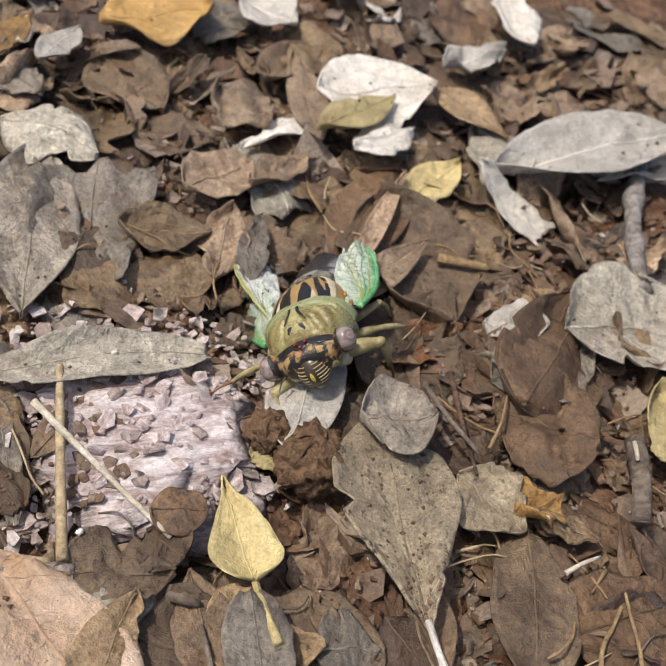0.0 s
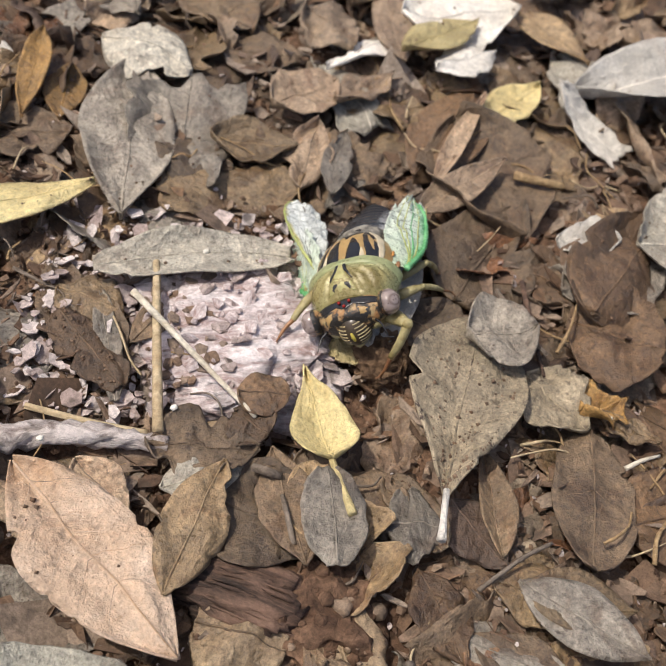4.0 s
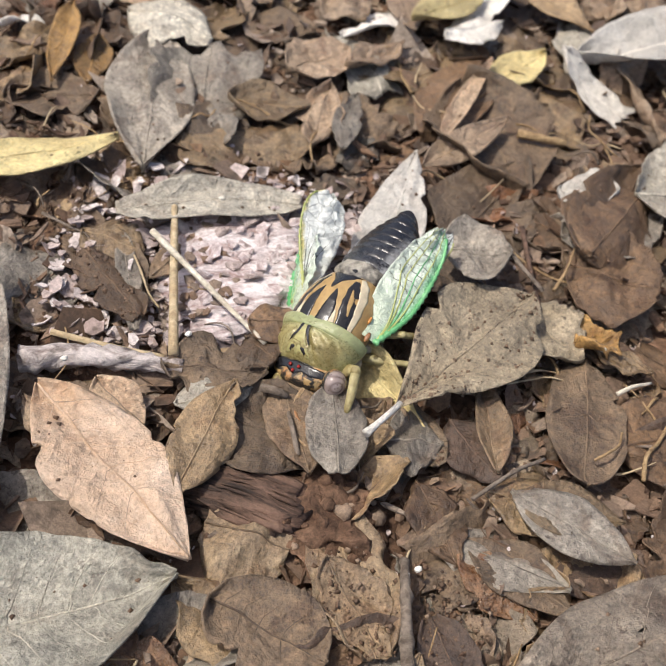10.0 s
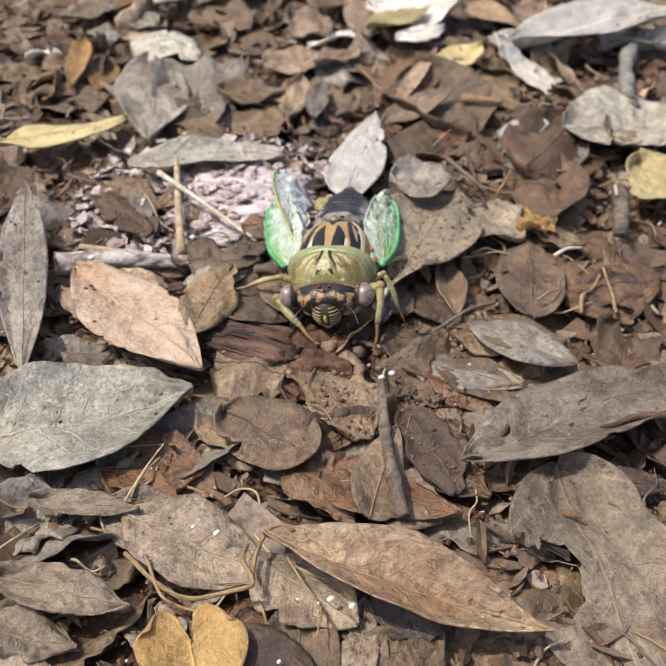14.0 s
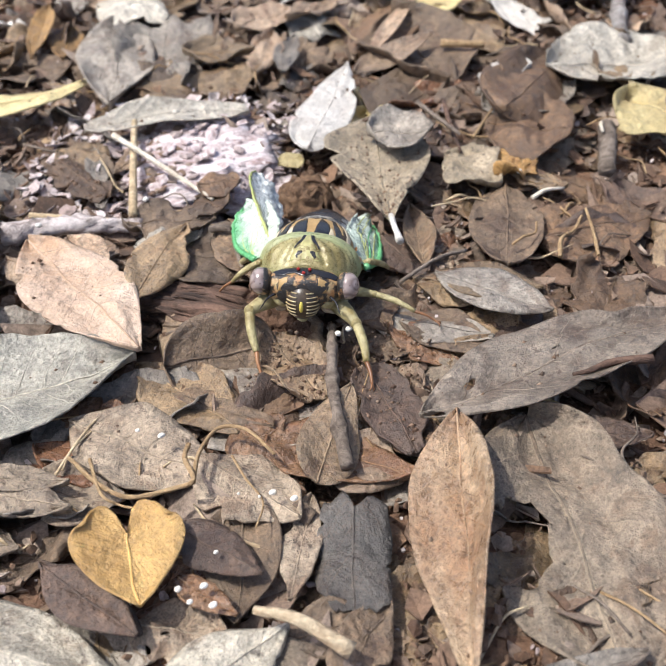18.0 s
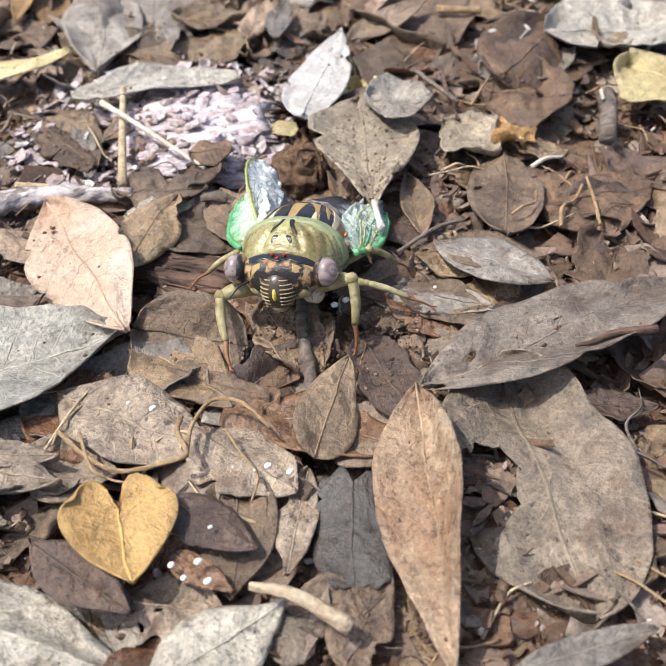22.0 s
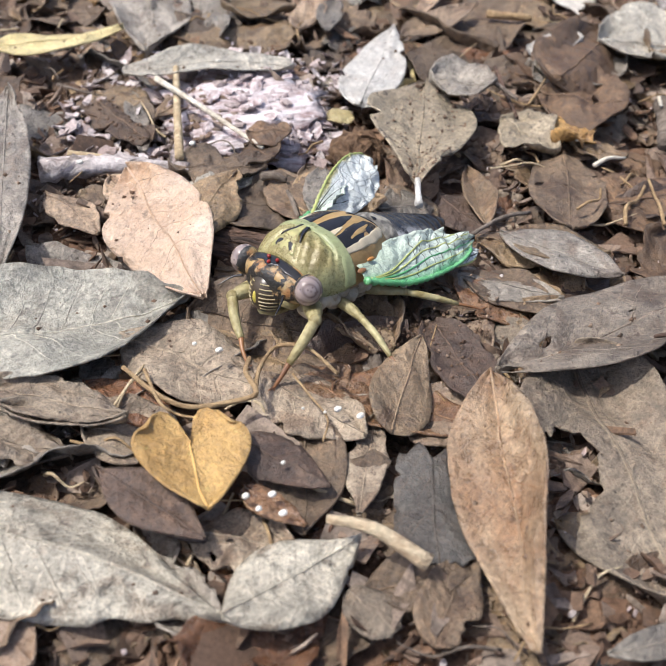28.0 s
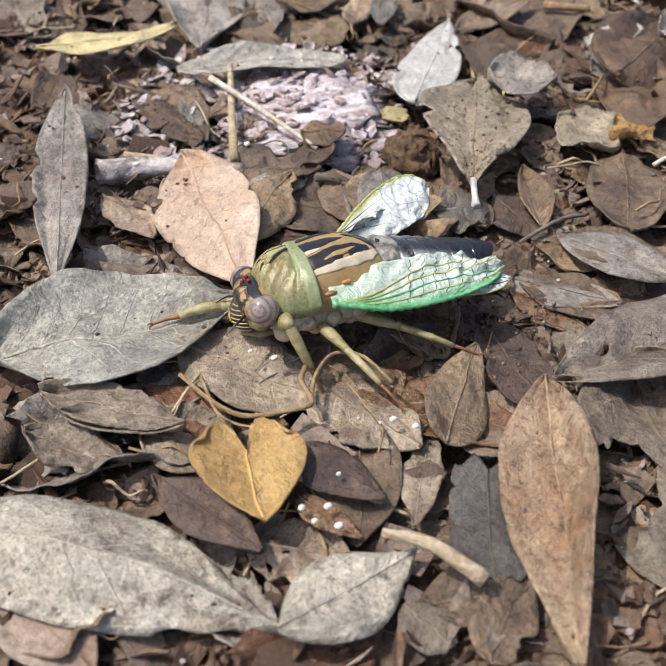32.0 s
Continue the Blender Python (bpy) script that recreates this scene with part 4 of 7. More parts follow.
# near side
leaf("sage", "big pale gray-green leaf with a clear midrib", -3.9, -0.57, 0.2, 2.96, 1.84, 22.66, shape='lance', fold=0.08, petiole=0.5, ribs=7)
leaf("gray", "large mauve-gray leaf rising at the edge", -5.25, 2.14, 0.4, 4.26, 0.72, -76.95, shape='oval', fold=0.1, ribs=5)
plum_leaf = leaf("taupe", "gray-brown leaf with a darker half", -1.5, -0.46, 0.15, 1.43, 1.15, -24.14, shape='round', ribs=4)
leaf("gloss", "glossy brown leaf with a dark edge", -2.89, -1.12, -0.05, 1.39, 1.03, -1.86, shape='oval', ribs=4)
leaf("ash", "large gray-brown leaf pierced with small holes", 2.7, -0.23, 0.3, 4.04, 1.4, 26.62, shape='lance', fold=0.2, ribs=6, roll=-6, holes=0.03)
torn_leaf = leaf("lace", "big torn pale leaf with a gap in its side", 2.1, -2.22, 0.12, 3.28, 2.01, -80.74, shape='round', torn=0.07, clip=(0.34, 0.66, -1.3, -0.25))
front_0 = leaf("lace", "weathered leaf with a net of pale veins", -2.34, -1.05, 0.12, 1.95, 1.2, -22.3, shape='oval', torn=0.1, ribs=5)
front_1 = leaf("yellow", "two-lobed golden yellow leaf with a seam", -2.14, -2.72, 0.45, 1.27, 1.12, 107.5, shape='heart', fold=0.16, wave=0.3)
front_2 = leaf("veined", "long pale curled leaf with raised veins", -3.51, -3.69, 0.30, 3.76, 1.28, -11.9, shape='lance', cup=-0.16, wave=1.2, curl=-0.02, bend=-0.05, ribs=8)
front_3 = leaf("veined", "pale leaf tip with a net of veins", -1.15, -3.81, 0.25, 1.50, 0.86, 38.0, shape='lance', cup=-0.1, ribs=6)
front_4 = leaf("taupe", "rounded gray-brown leaf under smaller ones", -1.11, -2.44, 0.1, 1.63, 0.85, -87.04, shape='oval', ribs=5)
front_5 = leaf("lace", "torn pale strip of dry leaf", -0.49, -2.38, 0.1, 1.37, 0.44, -97.51, torn=0.3)
front_6 = leaf("plum", "dark purplish leaf with white grains", -1.31, -2.56, 0.3, 1.08, 0.59, -31.17, shape='egg')
front_7 = leaf("plum", "plum-brown leaf half under others", -2.57, -2.98, 0.1, 1.45, 0.44, 143.92, shape='oval')
front_8 = leaf("lace", "torn pale leaf with curled rims", -3.7, -1.8, 0.2, 1.64, 0.63, -12.88, torn=0.4, wave=2)
front_9 = leaf("lace", "crumpled pale leaf scrap on litter", -3.98, -2.25, 0.1, 1.16, 0.7, -12.8, torn=0.4, wave=2)
leaf("orange", "orange-tan leaf at the litter edge", -3.76, -4.24, 0.1, 1.35, 0.75, -36.92, shape='oval')
front_10 = stick("leaf_stalk", PITH, "thick cream leaf stalk on litter", [(-0.88, -3.34, 0.45), (-0.47, -3.47, 0.5), (0.02, -3.71, 0.35)], 0.42, 0.85, 0.2, 9)
front_11 = stick("root", ROOT, "thin curling tan root", [(-3.07, -1.34, 0.3), (-2.65, -1.76, 0.35), (-2.28, -1.93, 0.35), (-1.82, -1.81, 0.35), (-1.63, -1.78, 0.45), (-1.76, -1.49, 0.45), (-1.73, -1.32, 0.5)], 0.27, 0.3, 0.2, 6, category="root")
front_12 = chunk("grain", DOT, "tiny white grain on a leaf", -1.5, -3.22, 0.4, 0.06, 0.05, 0.05, 30, 1.0, 0.2, "grain")
front_13 = chunk("grain", DOT, "tiny white grain on a leaf", -1.31, -2.66, 0.4, 0.05, 0.04, 0.04, 30, 1.0, 0.2, "grain")
front_14 = chunk("grain", DOT, "tiny white grain on a leaf", -1.15, -1.93, 0.4, 0.03, 0.03, 0.03, 30, 1.0, 0.2, "grain")
front_15 = chunk("grain", DOT, "tiny white grain on a leaf", -0.93, -1.97, 0.4, 0.03, 0.03, 0.03, 30, 1.0, 0.2, "grain")
front_16 = chunk("grain", DOT, "tiny white grain on a leaf", -2.35, -1.03, 0.4, 0.05, 0.04, 0.04, 30, 1.0, 0.2, "grain")
front_17 = chunk("grain", DOT, "tiny white grain on a leaf", -1.63, -3.08, 0.4, 0.07, 0.06, 0.06, 30, 1.0, 0.2, "grain")
long_leaf = leaf("folded", "long brown leaf with a russet folded edge", 0.34, -2.86, 0.3, 3.25, 0.95, -23.5, shape='lance', fold=0.8, wave=1.4, twist=30, ribs=6, curl=0.04, bend=0.04)
leaf("russet", "russet leaf under pale leaves", -3.08, -1.55, -0.1, 1.05, 1.02, -9.62, shape='oval')
leaf("brown", "small round brown leaf on the bark", -1.97, 3.27, 0.25, 0.53, 0.79, -32.37, shape='round')
speckled_leaf = leaf("speckled", "speckled tan leaf with a pale stalk", 0.81, 3.95, 0.15, 2.94, 1.6, 47.67, shape='obovate', petiole=0.6, curl=0.03, ribs=4, grit=420)
small_leaf = leaf("gray", "small gray-green oval leaf lying on another", 0.97, 5.13, 0.35, 1.01, 1.22, 5.75)
twig_dark = stick("twig", TWIG, "knobbly dark twig on leaves", [(-0.05, 0.47, 0.25), (-0.04, -0.09, 0.33), (-0.01, -0.77, 0.3), (0.15, -1.79, 0.2)], 0.5, 0.85, 0.35, 9, knots=5)
seed_0 = seed_pod(-0.88, 4.94, 0.3, 0.62, 10)
seed_1 = seed_pod(-0.24, 4.49, 0.3, 0.95, 50)
front_litter = [front_0, front_1, front_2, front_3, front_4, front_5, front_6, front_7, front_8, front_9, front_10, front_11, front_12, front_13, front_14, front_15, front_16, front_17]

front_litter.append(leaf("lace", "pale net-veined leaf crumbling at the rim", -1.09, -1.62, 0.15, 1.48, 1.05, -38.6, torn=0.25, ribs=5))
front_litter.append(leaf("gloss", "small russet leaf piece under white grains", -1.37, -3.06, 0.25, 0.73, 0.36, -32.5, shape='egg', torn=0.15))
# leaves between the large ones
leaf("gloss", "wide russet-brown leaf with a silvery worn patch", 0.02, -1.48, 0.02, 1.81, 1.00, -20.1, shape='egg', torn=0.12, ribs=4)
leaf("umber", "brown leaf half standing on edge", -0.08, -1.32, 0.22, 1.50, 0.72, 75.2, shape='egg', roll=24, wave=0.8)
leaf("plum", "soil-caked dark leaf with a cracked edge", 0.57, -0.79, 0.10, 1.54, 0.73, -68.2, shape='blunt', torn=0.3, wave=1.6, grit=110)
leaf("taupe", "torn gray-brown leaf strip on soil", -1.51, -0.71, 0.00, 1.60, 0.76, -25.6, torn=0.3, wave=1.8)
leaf("slate", "dark slate leaf strip with rust bands", 0.14, -2.87, 0.12, 1.33, 0.77, -90.8, shape='blunt', ribs=4, cut=(0.25, 0.75))
leaf("taupe", "gray-brown leaf beside a folded leaf", 0.25, -3.84, 0.10, 1.10, 0.57, 67.9, shape='egg', ribs=4)
leaf("cream", "cream leaf piece under a torn leaf", 2.45, -0.74, 0.00, 0.83, 0.31, -38.0, shape='oval')
leaf("gray", "gray leaf with a dark stripe at the near edge", 2.17, -4.23, 0.20, 1.36, 0.34, 14.7, shape='oval', ribs=4)
leaf("plum", "dark plum-brown leaf piece beside a torn leaf", 3.11, -1.15, 0.00, 0.92, 0.54, -2.1, torn=0.3)
leaf("gray", "gray leaf half under a tan one", 1.11, 0.71, 0.05, 1.74, 0.77, -20.0, shape='lance', torn=0.1)
leaf("brown", "broad olive-brown leaf on the litter", 3.70, 2.83, 0.05, 1.90, 1.46, 22.1, shape='egg', torn=0.15, ribs=4)
leaf("umber", "narrow brown leaf shard on edge", 1.08, 2.62, 0.10, 1.48, 0.46, 95.7, shape='lance', fold=0.4)
leaf("tan", "tan leaf piece on brown leaves", 1.57, 1.47, 0.08, 1.23, 0.84, -10.8, shape='lance', torn=0.15)
leaf("pale", "pale pinkish leaf piece under a mauve leaf", -2.47, 2.50, 0.20, 1.01, 0.73, 24.4, torn=0.2)
leaf("pink", "pinkish pale leaf piece beside the orange leaf", -4.32, 1.81, 0.10, 1.17, 0.57, -43.2, torn=0.15)
leaf("brown", "dark rotten leaf on bark crumbs", -4.11, 4.22, 0.10, 1.47, 0.74, -47.7, torn=0.35, shape='blunt', wave=1.8, grit=130)
leaf("pink", "pinkish crumpled leaf piece in sunlight", -0.63, 10.38, 0.15, 1.54, 0.74, 47.6, torn=0.3, wave=2)
leaf("pink", "crumpled pinkish leaf standing in the litter", -1.49, 8.46, 0.15, 1.59, 0.84, 81.6, torn=0.3, wave=2.4)
leaf("gray", "small gray curled leaf in the litter", -1.04, 8.30, 0.20, 1.44, 0.49, 84.5, fold=0.3)
leaf("white", "bleached crumpled leaf lump", 2.87, 7.27, 0.25, 0.90, 0.92, -7.8, torn=0.3, wave=3)
leaf("tan", "tan leaf piece with a straight edge", 3.55, 6.15, 0.10, 1.30, 0.67, 34.2, shape='blunt', torn=0.1)
leaf("speckled", "yellow-tan torn leaf with ragged points", 2.02, 4.17, 0.20, 1.07, 1.18, -41.7, torn=0.5, wave=1.8)
leaf("umber", "speckled brown leaf pressed into soil", 0.12, 2.41, 0.00, 1.15, 0.66, -58.4, shape='blunt', torn=0.15, grit=130)
leaf("gray", "gray leaf at the edge of the bark", -3.90, 4.35, 0.05, 1.78, 0.34, -73.6, shape='blunt', torn=0.15)
leaf("taupe", "gray-brown leaf behind a straw", -3.35, 4.86, 0.08, 1.10, 0.46, 63.0, shape='oval')
leaf("tan", "narrow tan leaf among bleached ones", 2.90, 12.59, 0.30, 1.81, 0.82, -45.0, shape='lance', fold=0.3)
leaf("white", "bleached torn leaf scrap", 3.24, 14.47, 0.30, 1.78, 0.90, 35.7, torn=0.4, wave=3)
leaf("taupe", "gray-brown leaf in the far litter", -0.36, 13.74, 0.15, 1.96, 0.95, 56.4, shape='egg', torn=0.1)
leaf("pink", "mauve-pink leaf piece in the far litter", -1.29, 11.88, 0.25, 1.20, 1.29, -40.3, torn=0.2, wave=2)
leaf("umber", "broad brown leaf in the far litter", -3.27, 12.29, 0.05, 1.95, 1.55, -49.9, torn=0.15)
leaf("taupe", "dark gray-brown leaf in the far litter", -2.45, 11.06, 0.00, 1.43, 1.37, 4.5, torn=0.2)
leaf("umber", "cracked brown leaf over soil", -1.84, 0.71, 0.00, 1.03, 1.61, -12.7, torn=0.25, shape='blunt')
leaf("taupe", "brown leaf with a bleached end", -0.95, 2.33, 0.12, 1.54, 0.61, -63.5, shape='egg', roll=12)
leaf("umber", "soil-caked brown leaf lying flat", -0.60, 0.30, 0.00, 1.90, 1.04, -73.0, shape='blunt', torn=0.2, grit=200, wave=1.6)
leaf("taupe", "torn brown leaf with a ragged hole", -1.79, 2.12, 0.08, 1.81, 1.46, -16.3, torn=0.2, holes=0.1)
leaf("brown", "brown curled leaf piece on soil", 0.38, 1.13, 0.05, 1.18, 0.77, -65.3, torn=0.25, fold=0.25)
leaf("gloss", "narrow russet-brown leaf pieces", 1.10, 0.45, 0.00, 1.19, 0.85, -41.1, torn=0.2, shape='lance')
leaf("gray", "mauve-gray leaf piece with pale mould", 0.08, 2.21, 0.10, 0.76, 1.05, 3.3, torn=0.25)
leaf("plum", "dark plum-brown leaf on soil", 0.87, 2.21, 0.05, 1.04, 0.85, -49.6, torn=0.15)
leaf("gray", "pale gray leaf under brown pieces", 3.25, 6.65, 0.10, 1.86, 1.46, 25.5, torn=0.2)
leaf("brown", "dark brown leaf with a pale rim", 3.08, 5.52, 0.15, 1.41, 1.87, -18.8, shape='blunt', torn=0.15)
leaf("taupe", "gray-brown leaf beside the speckled leaf", 0.39, 5.26, 0.10, 1.21, 1.06, -34.2, torn=0.15)
leaf("tan", "weathered tan leaf beneath a darker one", -1.86, -0.50, 0.00, 1.90, 1.00, -42.6, torn=0.25, wave=1.4)
leaf("gloss", "rust-brown leaf with a bitten edge", -0.79, -1.40, 0.02, 1.22, 0.88, -49.9, shape='egg', torn=0.25)
leaf("pink", "pinkish worn leaf under a twig", 0.25, -1.59, -0.02, 1.10, 0.93, -17.3, torn=0.15)
leaf("lace", "tan leaf with pale side veins", -2.87, -2.05, 0.06, 1.09, 0.92, -8.4, shape='oval', ribs=5)
leaf("brown", "soil-crusted brown leaf shreds", 0.79, -1.14, 0.02, 1.17, 0.68, -35.4, torn=0.4, wave=2, grit=220)
leaf("umber", "crumbled brown leaf covered in soil", -0.57, -0.08, 0.08, 1.28, 0.87, -53.8, torn=0.3, grit=150, wave=1.6)
leaf("taupe", "gray-brown leaf piece near a pale stalk", -0.07, -3.70, 0.08, 1.03, 0.62, 14.8, shape='oval', torn=0.15)
leaf("lace", "small square pale leaf piece", -0.47, -4.04, 0.10, 0.57, 0.48, -42.7, shape='blunt', torn=0.15)

front_litter.append(stick("root", ROOT, "thin tan root looping over leaves", [(-1.65, -1.75, 0.35), (-1.62, -1.39, 0.43), (-1.46, -0.96, 0.35), (-1.13, -1.06, 0.43), (-0.81, -1.35, 0.35)], 0.26, 0.2, 0.2, 6, category="root"))
front_litter.append(stick("root", ROOT, "thin tan root branching on a leaf", [(-2.84, -1.36, 0.30), (-2.60, -1.90, 0.38), (-2.40, -1.99, 0.30), (-2.17, -2.11, 0.38)], 0.22, 0.12, 0.2, 6, category="root"))
front_litter.append(stick("root", ROOT, "fine tan root on torn leaves", [(-1.28, -1.33, 0.30), (-1.09, -1.72, 0.38), (-0.90, -1.96, 0.30), (-0.94, -2.35, 0.38)], 0.16, 0.1, 0.2, 6, category="root"))
stick("root", ROOT, "orange-brown rootlet in crumbly soil", [(3.01, 1.98, 0.15), (3.07, 2.30, 0.23), (3.31, 2.61, 0.15), (3.45, 2.85, 0.23)], 0.35, 0.22, 0.2, 6, category="root")
stick("root", ROOT, "orange-brown rootlet in crumbly soil", [(3.54, 2.01, 0.15), (3.54, 2.38, 0.23), (3.58, 2.68, 0.15), (3.54, 3.03, 0.23)], 0.3, 0.22, 0.2, 6, category="root")
stick("root", ROOT, "pale curved rootlet on a leaf", [(2.36, 2.14, 0.25), (2.52, 2.22, 0.33), (2.72, 2.42, 0.25), (2.75, 2.57, 0.33)], 0.22, 0.16, 0.2, 6, category="root")
stick("wood_sliver", PALESTICK, "white wood sliver on brown leaves", [(2.78, 3.20, 0.30), (2.99, 3.30, 0.38), (3.29, 3.46, 0.30)], 0.38, 0.2, 0.2, 6, category="sliver")
stick("wood_sliver", PALESTICK, "short white wood sliver on bark", [(4.16, 5.19, 0.40), (4.10, 4.98, 0.48), (4.13, 4.90, 0.40)], 0.35, 0.3, 0.2, 6, category="sliver")
stick("twig", TWIG, "thin dark twig between leaves", [(-1.52, 2.34, 0.20), (-1.44, 2.00, 0.28), (-1.35, 1.73, 0.20)], 0.3, 0.4, 0.2, 6, category="stick")
stick("twig", TWIG, "thin brown twig leaning on a leaf", [(1.24, 5.77, 0.50), (1.48, 5.17, 0.58), (1.85, 4.72, 0.50)], 0.4, 0.3, 0.2, 6, category="stick")
stick("twig", TWIG, "thin brown twig on the litter", [(0.78, 1.40, 0.20), (1.30, 1.81, 0.28), (1.73, 2.10, 0.20)], 0.3, 0.25, 0.2, 6, category="stick")
stick("wood_sliver", TWIG, "flat brown wood splinter in the litter", [(-1.89, 2.67, 0.20), (-1.71, 2.59, 0.28), (-1.56, 2.60, 0.20)], 0.6, 0.5, 0.2, 6, category="sliver")
stick("wood_sliver", BARK, "dark red-brown wood sliver", [(1.71, 6.19, 0.30), (1.74, 5.23, 0.38), (1.86, 4.51, 0.30)], 0.45, 0.25, 0.2, 6, category="sliver")
stick("fibre", ROOT, "coarse brown grass fibre on leaves", [(2.09, 4.95, 0.30), (2.29, 5.33, 0.38), (2.50, 5.89, 0.30)], 0.3, 0.15, 0.2, 6, category="fibre")
stick("fibre", STRAW, "fine straw fibre on leaves", [(-3.14, -1.90, 0.15), (-2.95, -1.42, 0.23), (-2.80, -0.93, 0.15)], 0.2, 0.14, 0.2, 6, category="fibre")
stick("fibre", STRAW, "fine straw fibre on leaves", [(-3.07, -1.79, 0.15), (-2.98, -1.52, 0.23), (-2.81, -1.15, 0.15)], 0.2, 0.14, 0.2, 6, category="fibre")
front_litter.append(chunk("grain", DOT, "tiny white grain on a leaf", -2.08, -1.09, 0.38, 0.08, 0.06, 0.05, 30, 515.0, 0.25, "grain"))
front_litter.append(chunk("grain", DOT, "tiny white grain on a leaf", -0.80, -1.90, 0.38, 0.08, 0.06, 0.05, 30, 795.0, 0.25, "grain"))
front_litter.append(chunk("grain", DOT, "tiny white grain on a leaf", -0.57, -1.98, 0.38, 0.08, 0.06, 0.05, 30, 850.0, 0.25, "grain"))
front_litter.append(chunk("grain", DOT, "tiny white grain on a leaf", -1.39, -3.03, 0.38, 0.08, 0.06, 0.05, 30, 640.0, 0.25, "grain"))
front_litter.append(chunk("grain", DOT, "tiny white grain on a leaf", -1.28, -3.24, 0.38, 0.08, 0.06, 0.05, 30, 665.0, 0.25, "grain"))
chunk("grain", DOT, "small white crumb on the litter", 0.10, 0.36, 0.3, 0.09, 0.07, 0.06, 30, 1005.0, 0.3, "grain")
chunk("grain", DOT, "small white crumb on the litter", 0.65, 4.70, 0.3, 0.09, 0.07, 0.06, 30, 1090.0, 0.3, "grain")
chunk("grain", DOT, "small white crumb on the litter", -0.04, 0.27, 0.3, 0.09, 0.07, 0.06, 30, 925.0, 0.3, "grain")
chunk("grain", DOT, "small white crumb on the litter", -2.92, 3.32, 0.3, 0.09, 0.07, 0.06, 30, 175.0, 0.3, "grain")
chunk("grain", DOT, "small white crumb on the litter", 2.69, 3.95, 0.3, 0.09, 0.07, 0.06, 30, 1435.0, 0.3, "grain")
chunk("grain", DOT, "small white crumb on the litter", -2.83, 5.95, 0.3, 0.09, 0.07, 0.06, 30, 260.0, 0.3, "grain")
chunk("grain", DOT, "small white crumb on the litter", -4.37, 2.68, 0.3, 0.09, 0.07, 0.06, 30, 165.0, 0.3, "grain")
leaf("cream", "small cream leaf scrap on soil", -0.81, 4.68, 0.10, 0.51, 0.45, -57.0, torn=0.2)
leaf("tan", "narrow tan leaf piece under a mauve leaf", -2.18, 3.24, 0.10, 0.97, 0.25, 4.9, shape='lance')
leaf("tan", "yellow-brown torn leaf piece on brown leaves", 3.00, 3.95, 0.15, 0.90, 0.43, -23.7, torn=0.45, wave=2)
leaf("brown", "dark glossy brown leaf piece on bark", -1.86, 3.66, 0.35, 0.63, 0.63, 0.4, shape='round')
front_litter.append(leaf("plum", "plum-brown leaf beneath a yellow leaf", -2.48, -3.18, 0.40, 1.28, 0.59, -35.9, shape='lance', wave=0.6))
leaf("russet", "flat russet leaf under thin roots", -2.97, -1.59, 0.05, 1.18, 0.62, -25.3, torn=0.15)
leaf("lace", "ragged pale leaf strip with a curled rim", -3.57, -1.96, 0.20, 1.31, 0.40, -4.5, torn=0.35, wave=2.2)
leaf("tan", "long tan leaf strip beside a gray leaf", 1.99, 1.41, 0.15, 1.42, 0.77, -3.2, shape='lance', fold=0.2)
leaf("brown", "brown triangular leaf standing in the litter", 3.30, 6.89, 0.30, 2.78, 1.52, 61.8, shape='egg', roll=25)
leaf("ochre", "olive-yellow leaf crumbs in the litter", 2.69, 4.22, 0.20, 0.77, 0.84, 24.5, torn=0.5, wave=3)
front_litter.append(leaf("lace", "skeletonised pale leaf remnant", -1.63, -3.35, 0.10, 1.05, 0.82, -9.8, torn=0.4, holes=0.16))
# bark stick added in place of a dark worm-like ridge of the leaf
stick("dark_sliver", BARK, "dark worm-like ridge on a gray leaf", [(2.67, -0.70, 0.5), (2.88, -0.64, 0.5), (3.17, -0.50, 0.5), (3.64, -0.45, 0.5)], 0.2, 0.6, 0.25, 7)

random.seed(7)
KINDS = [("brown", "torn brown leaf piece in the litter"), ("taupe", "gray-brown leaf piece in the litter"), ("tan", "tan leaf piece in the litter"), ("plum", "dark plum-brown leaf piece in the litter"),
         ("russet", "russet leaf piece in the litter"), ("pink", "pinkish leaf piece in the litter"), ("gray", "gray leaf piece in the litter"), ("lace", "weathered pale leaf piece in the litter")]
loose = []
for k in range(560):
    px, py = random.uniform(-8.5, 8.5), random.uniform(-5.5, 18)
    while math.hypot((px + 2.3) / 1.7, (py - 4.98) / 1.9) < 1:
        px, py = random.uniform(-8.5, 8.5), random.uniform(-5.5, 18)
    kind = random.choices(KINDS, (7, 8, 4, 4, 3, 1, 2, 1) if px > 1.8 else (5, 8, 5, 3, 2, 2, 3, 2))[0]
    size = random.uniform(0.55, 1.2) + 1.3 * random.random() ** 2
    c0 = random.uniform(0.0, 0.35)
    near = abs(px) < 5.2 and -4 < py < 9
    if near and k % 4 == 3:
        near = False
    ob = leaf(kind[0], kind[1], px, py, min(-0.10, ground_z(px * 0.01, py * 0.01) * 100 + random.uniform(0.02, 0.15)), size, size * random.uniform(0.45, 0.95), random.uniform(0, 360),
         random.choice(("oval", "egg", "blunt", "round", "lance")), random.gauss(0, 5), random.gauss(0, 5), random.gauss(0, 0.06), random.gauss(0.06, 0.16),
         0.0, random.uniform(0.8, 2.4), random.choice((0.15, 0.25, 0.4, 0.55)), seed=k * 1.37, thick=0.16, cut=(c0, c0 + random.uniform(0.35, 0.62)), rib=near)
    if not near:
        loose.append(ob)
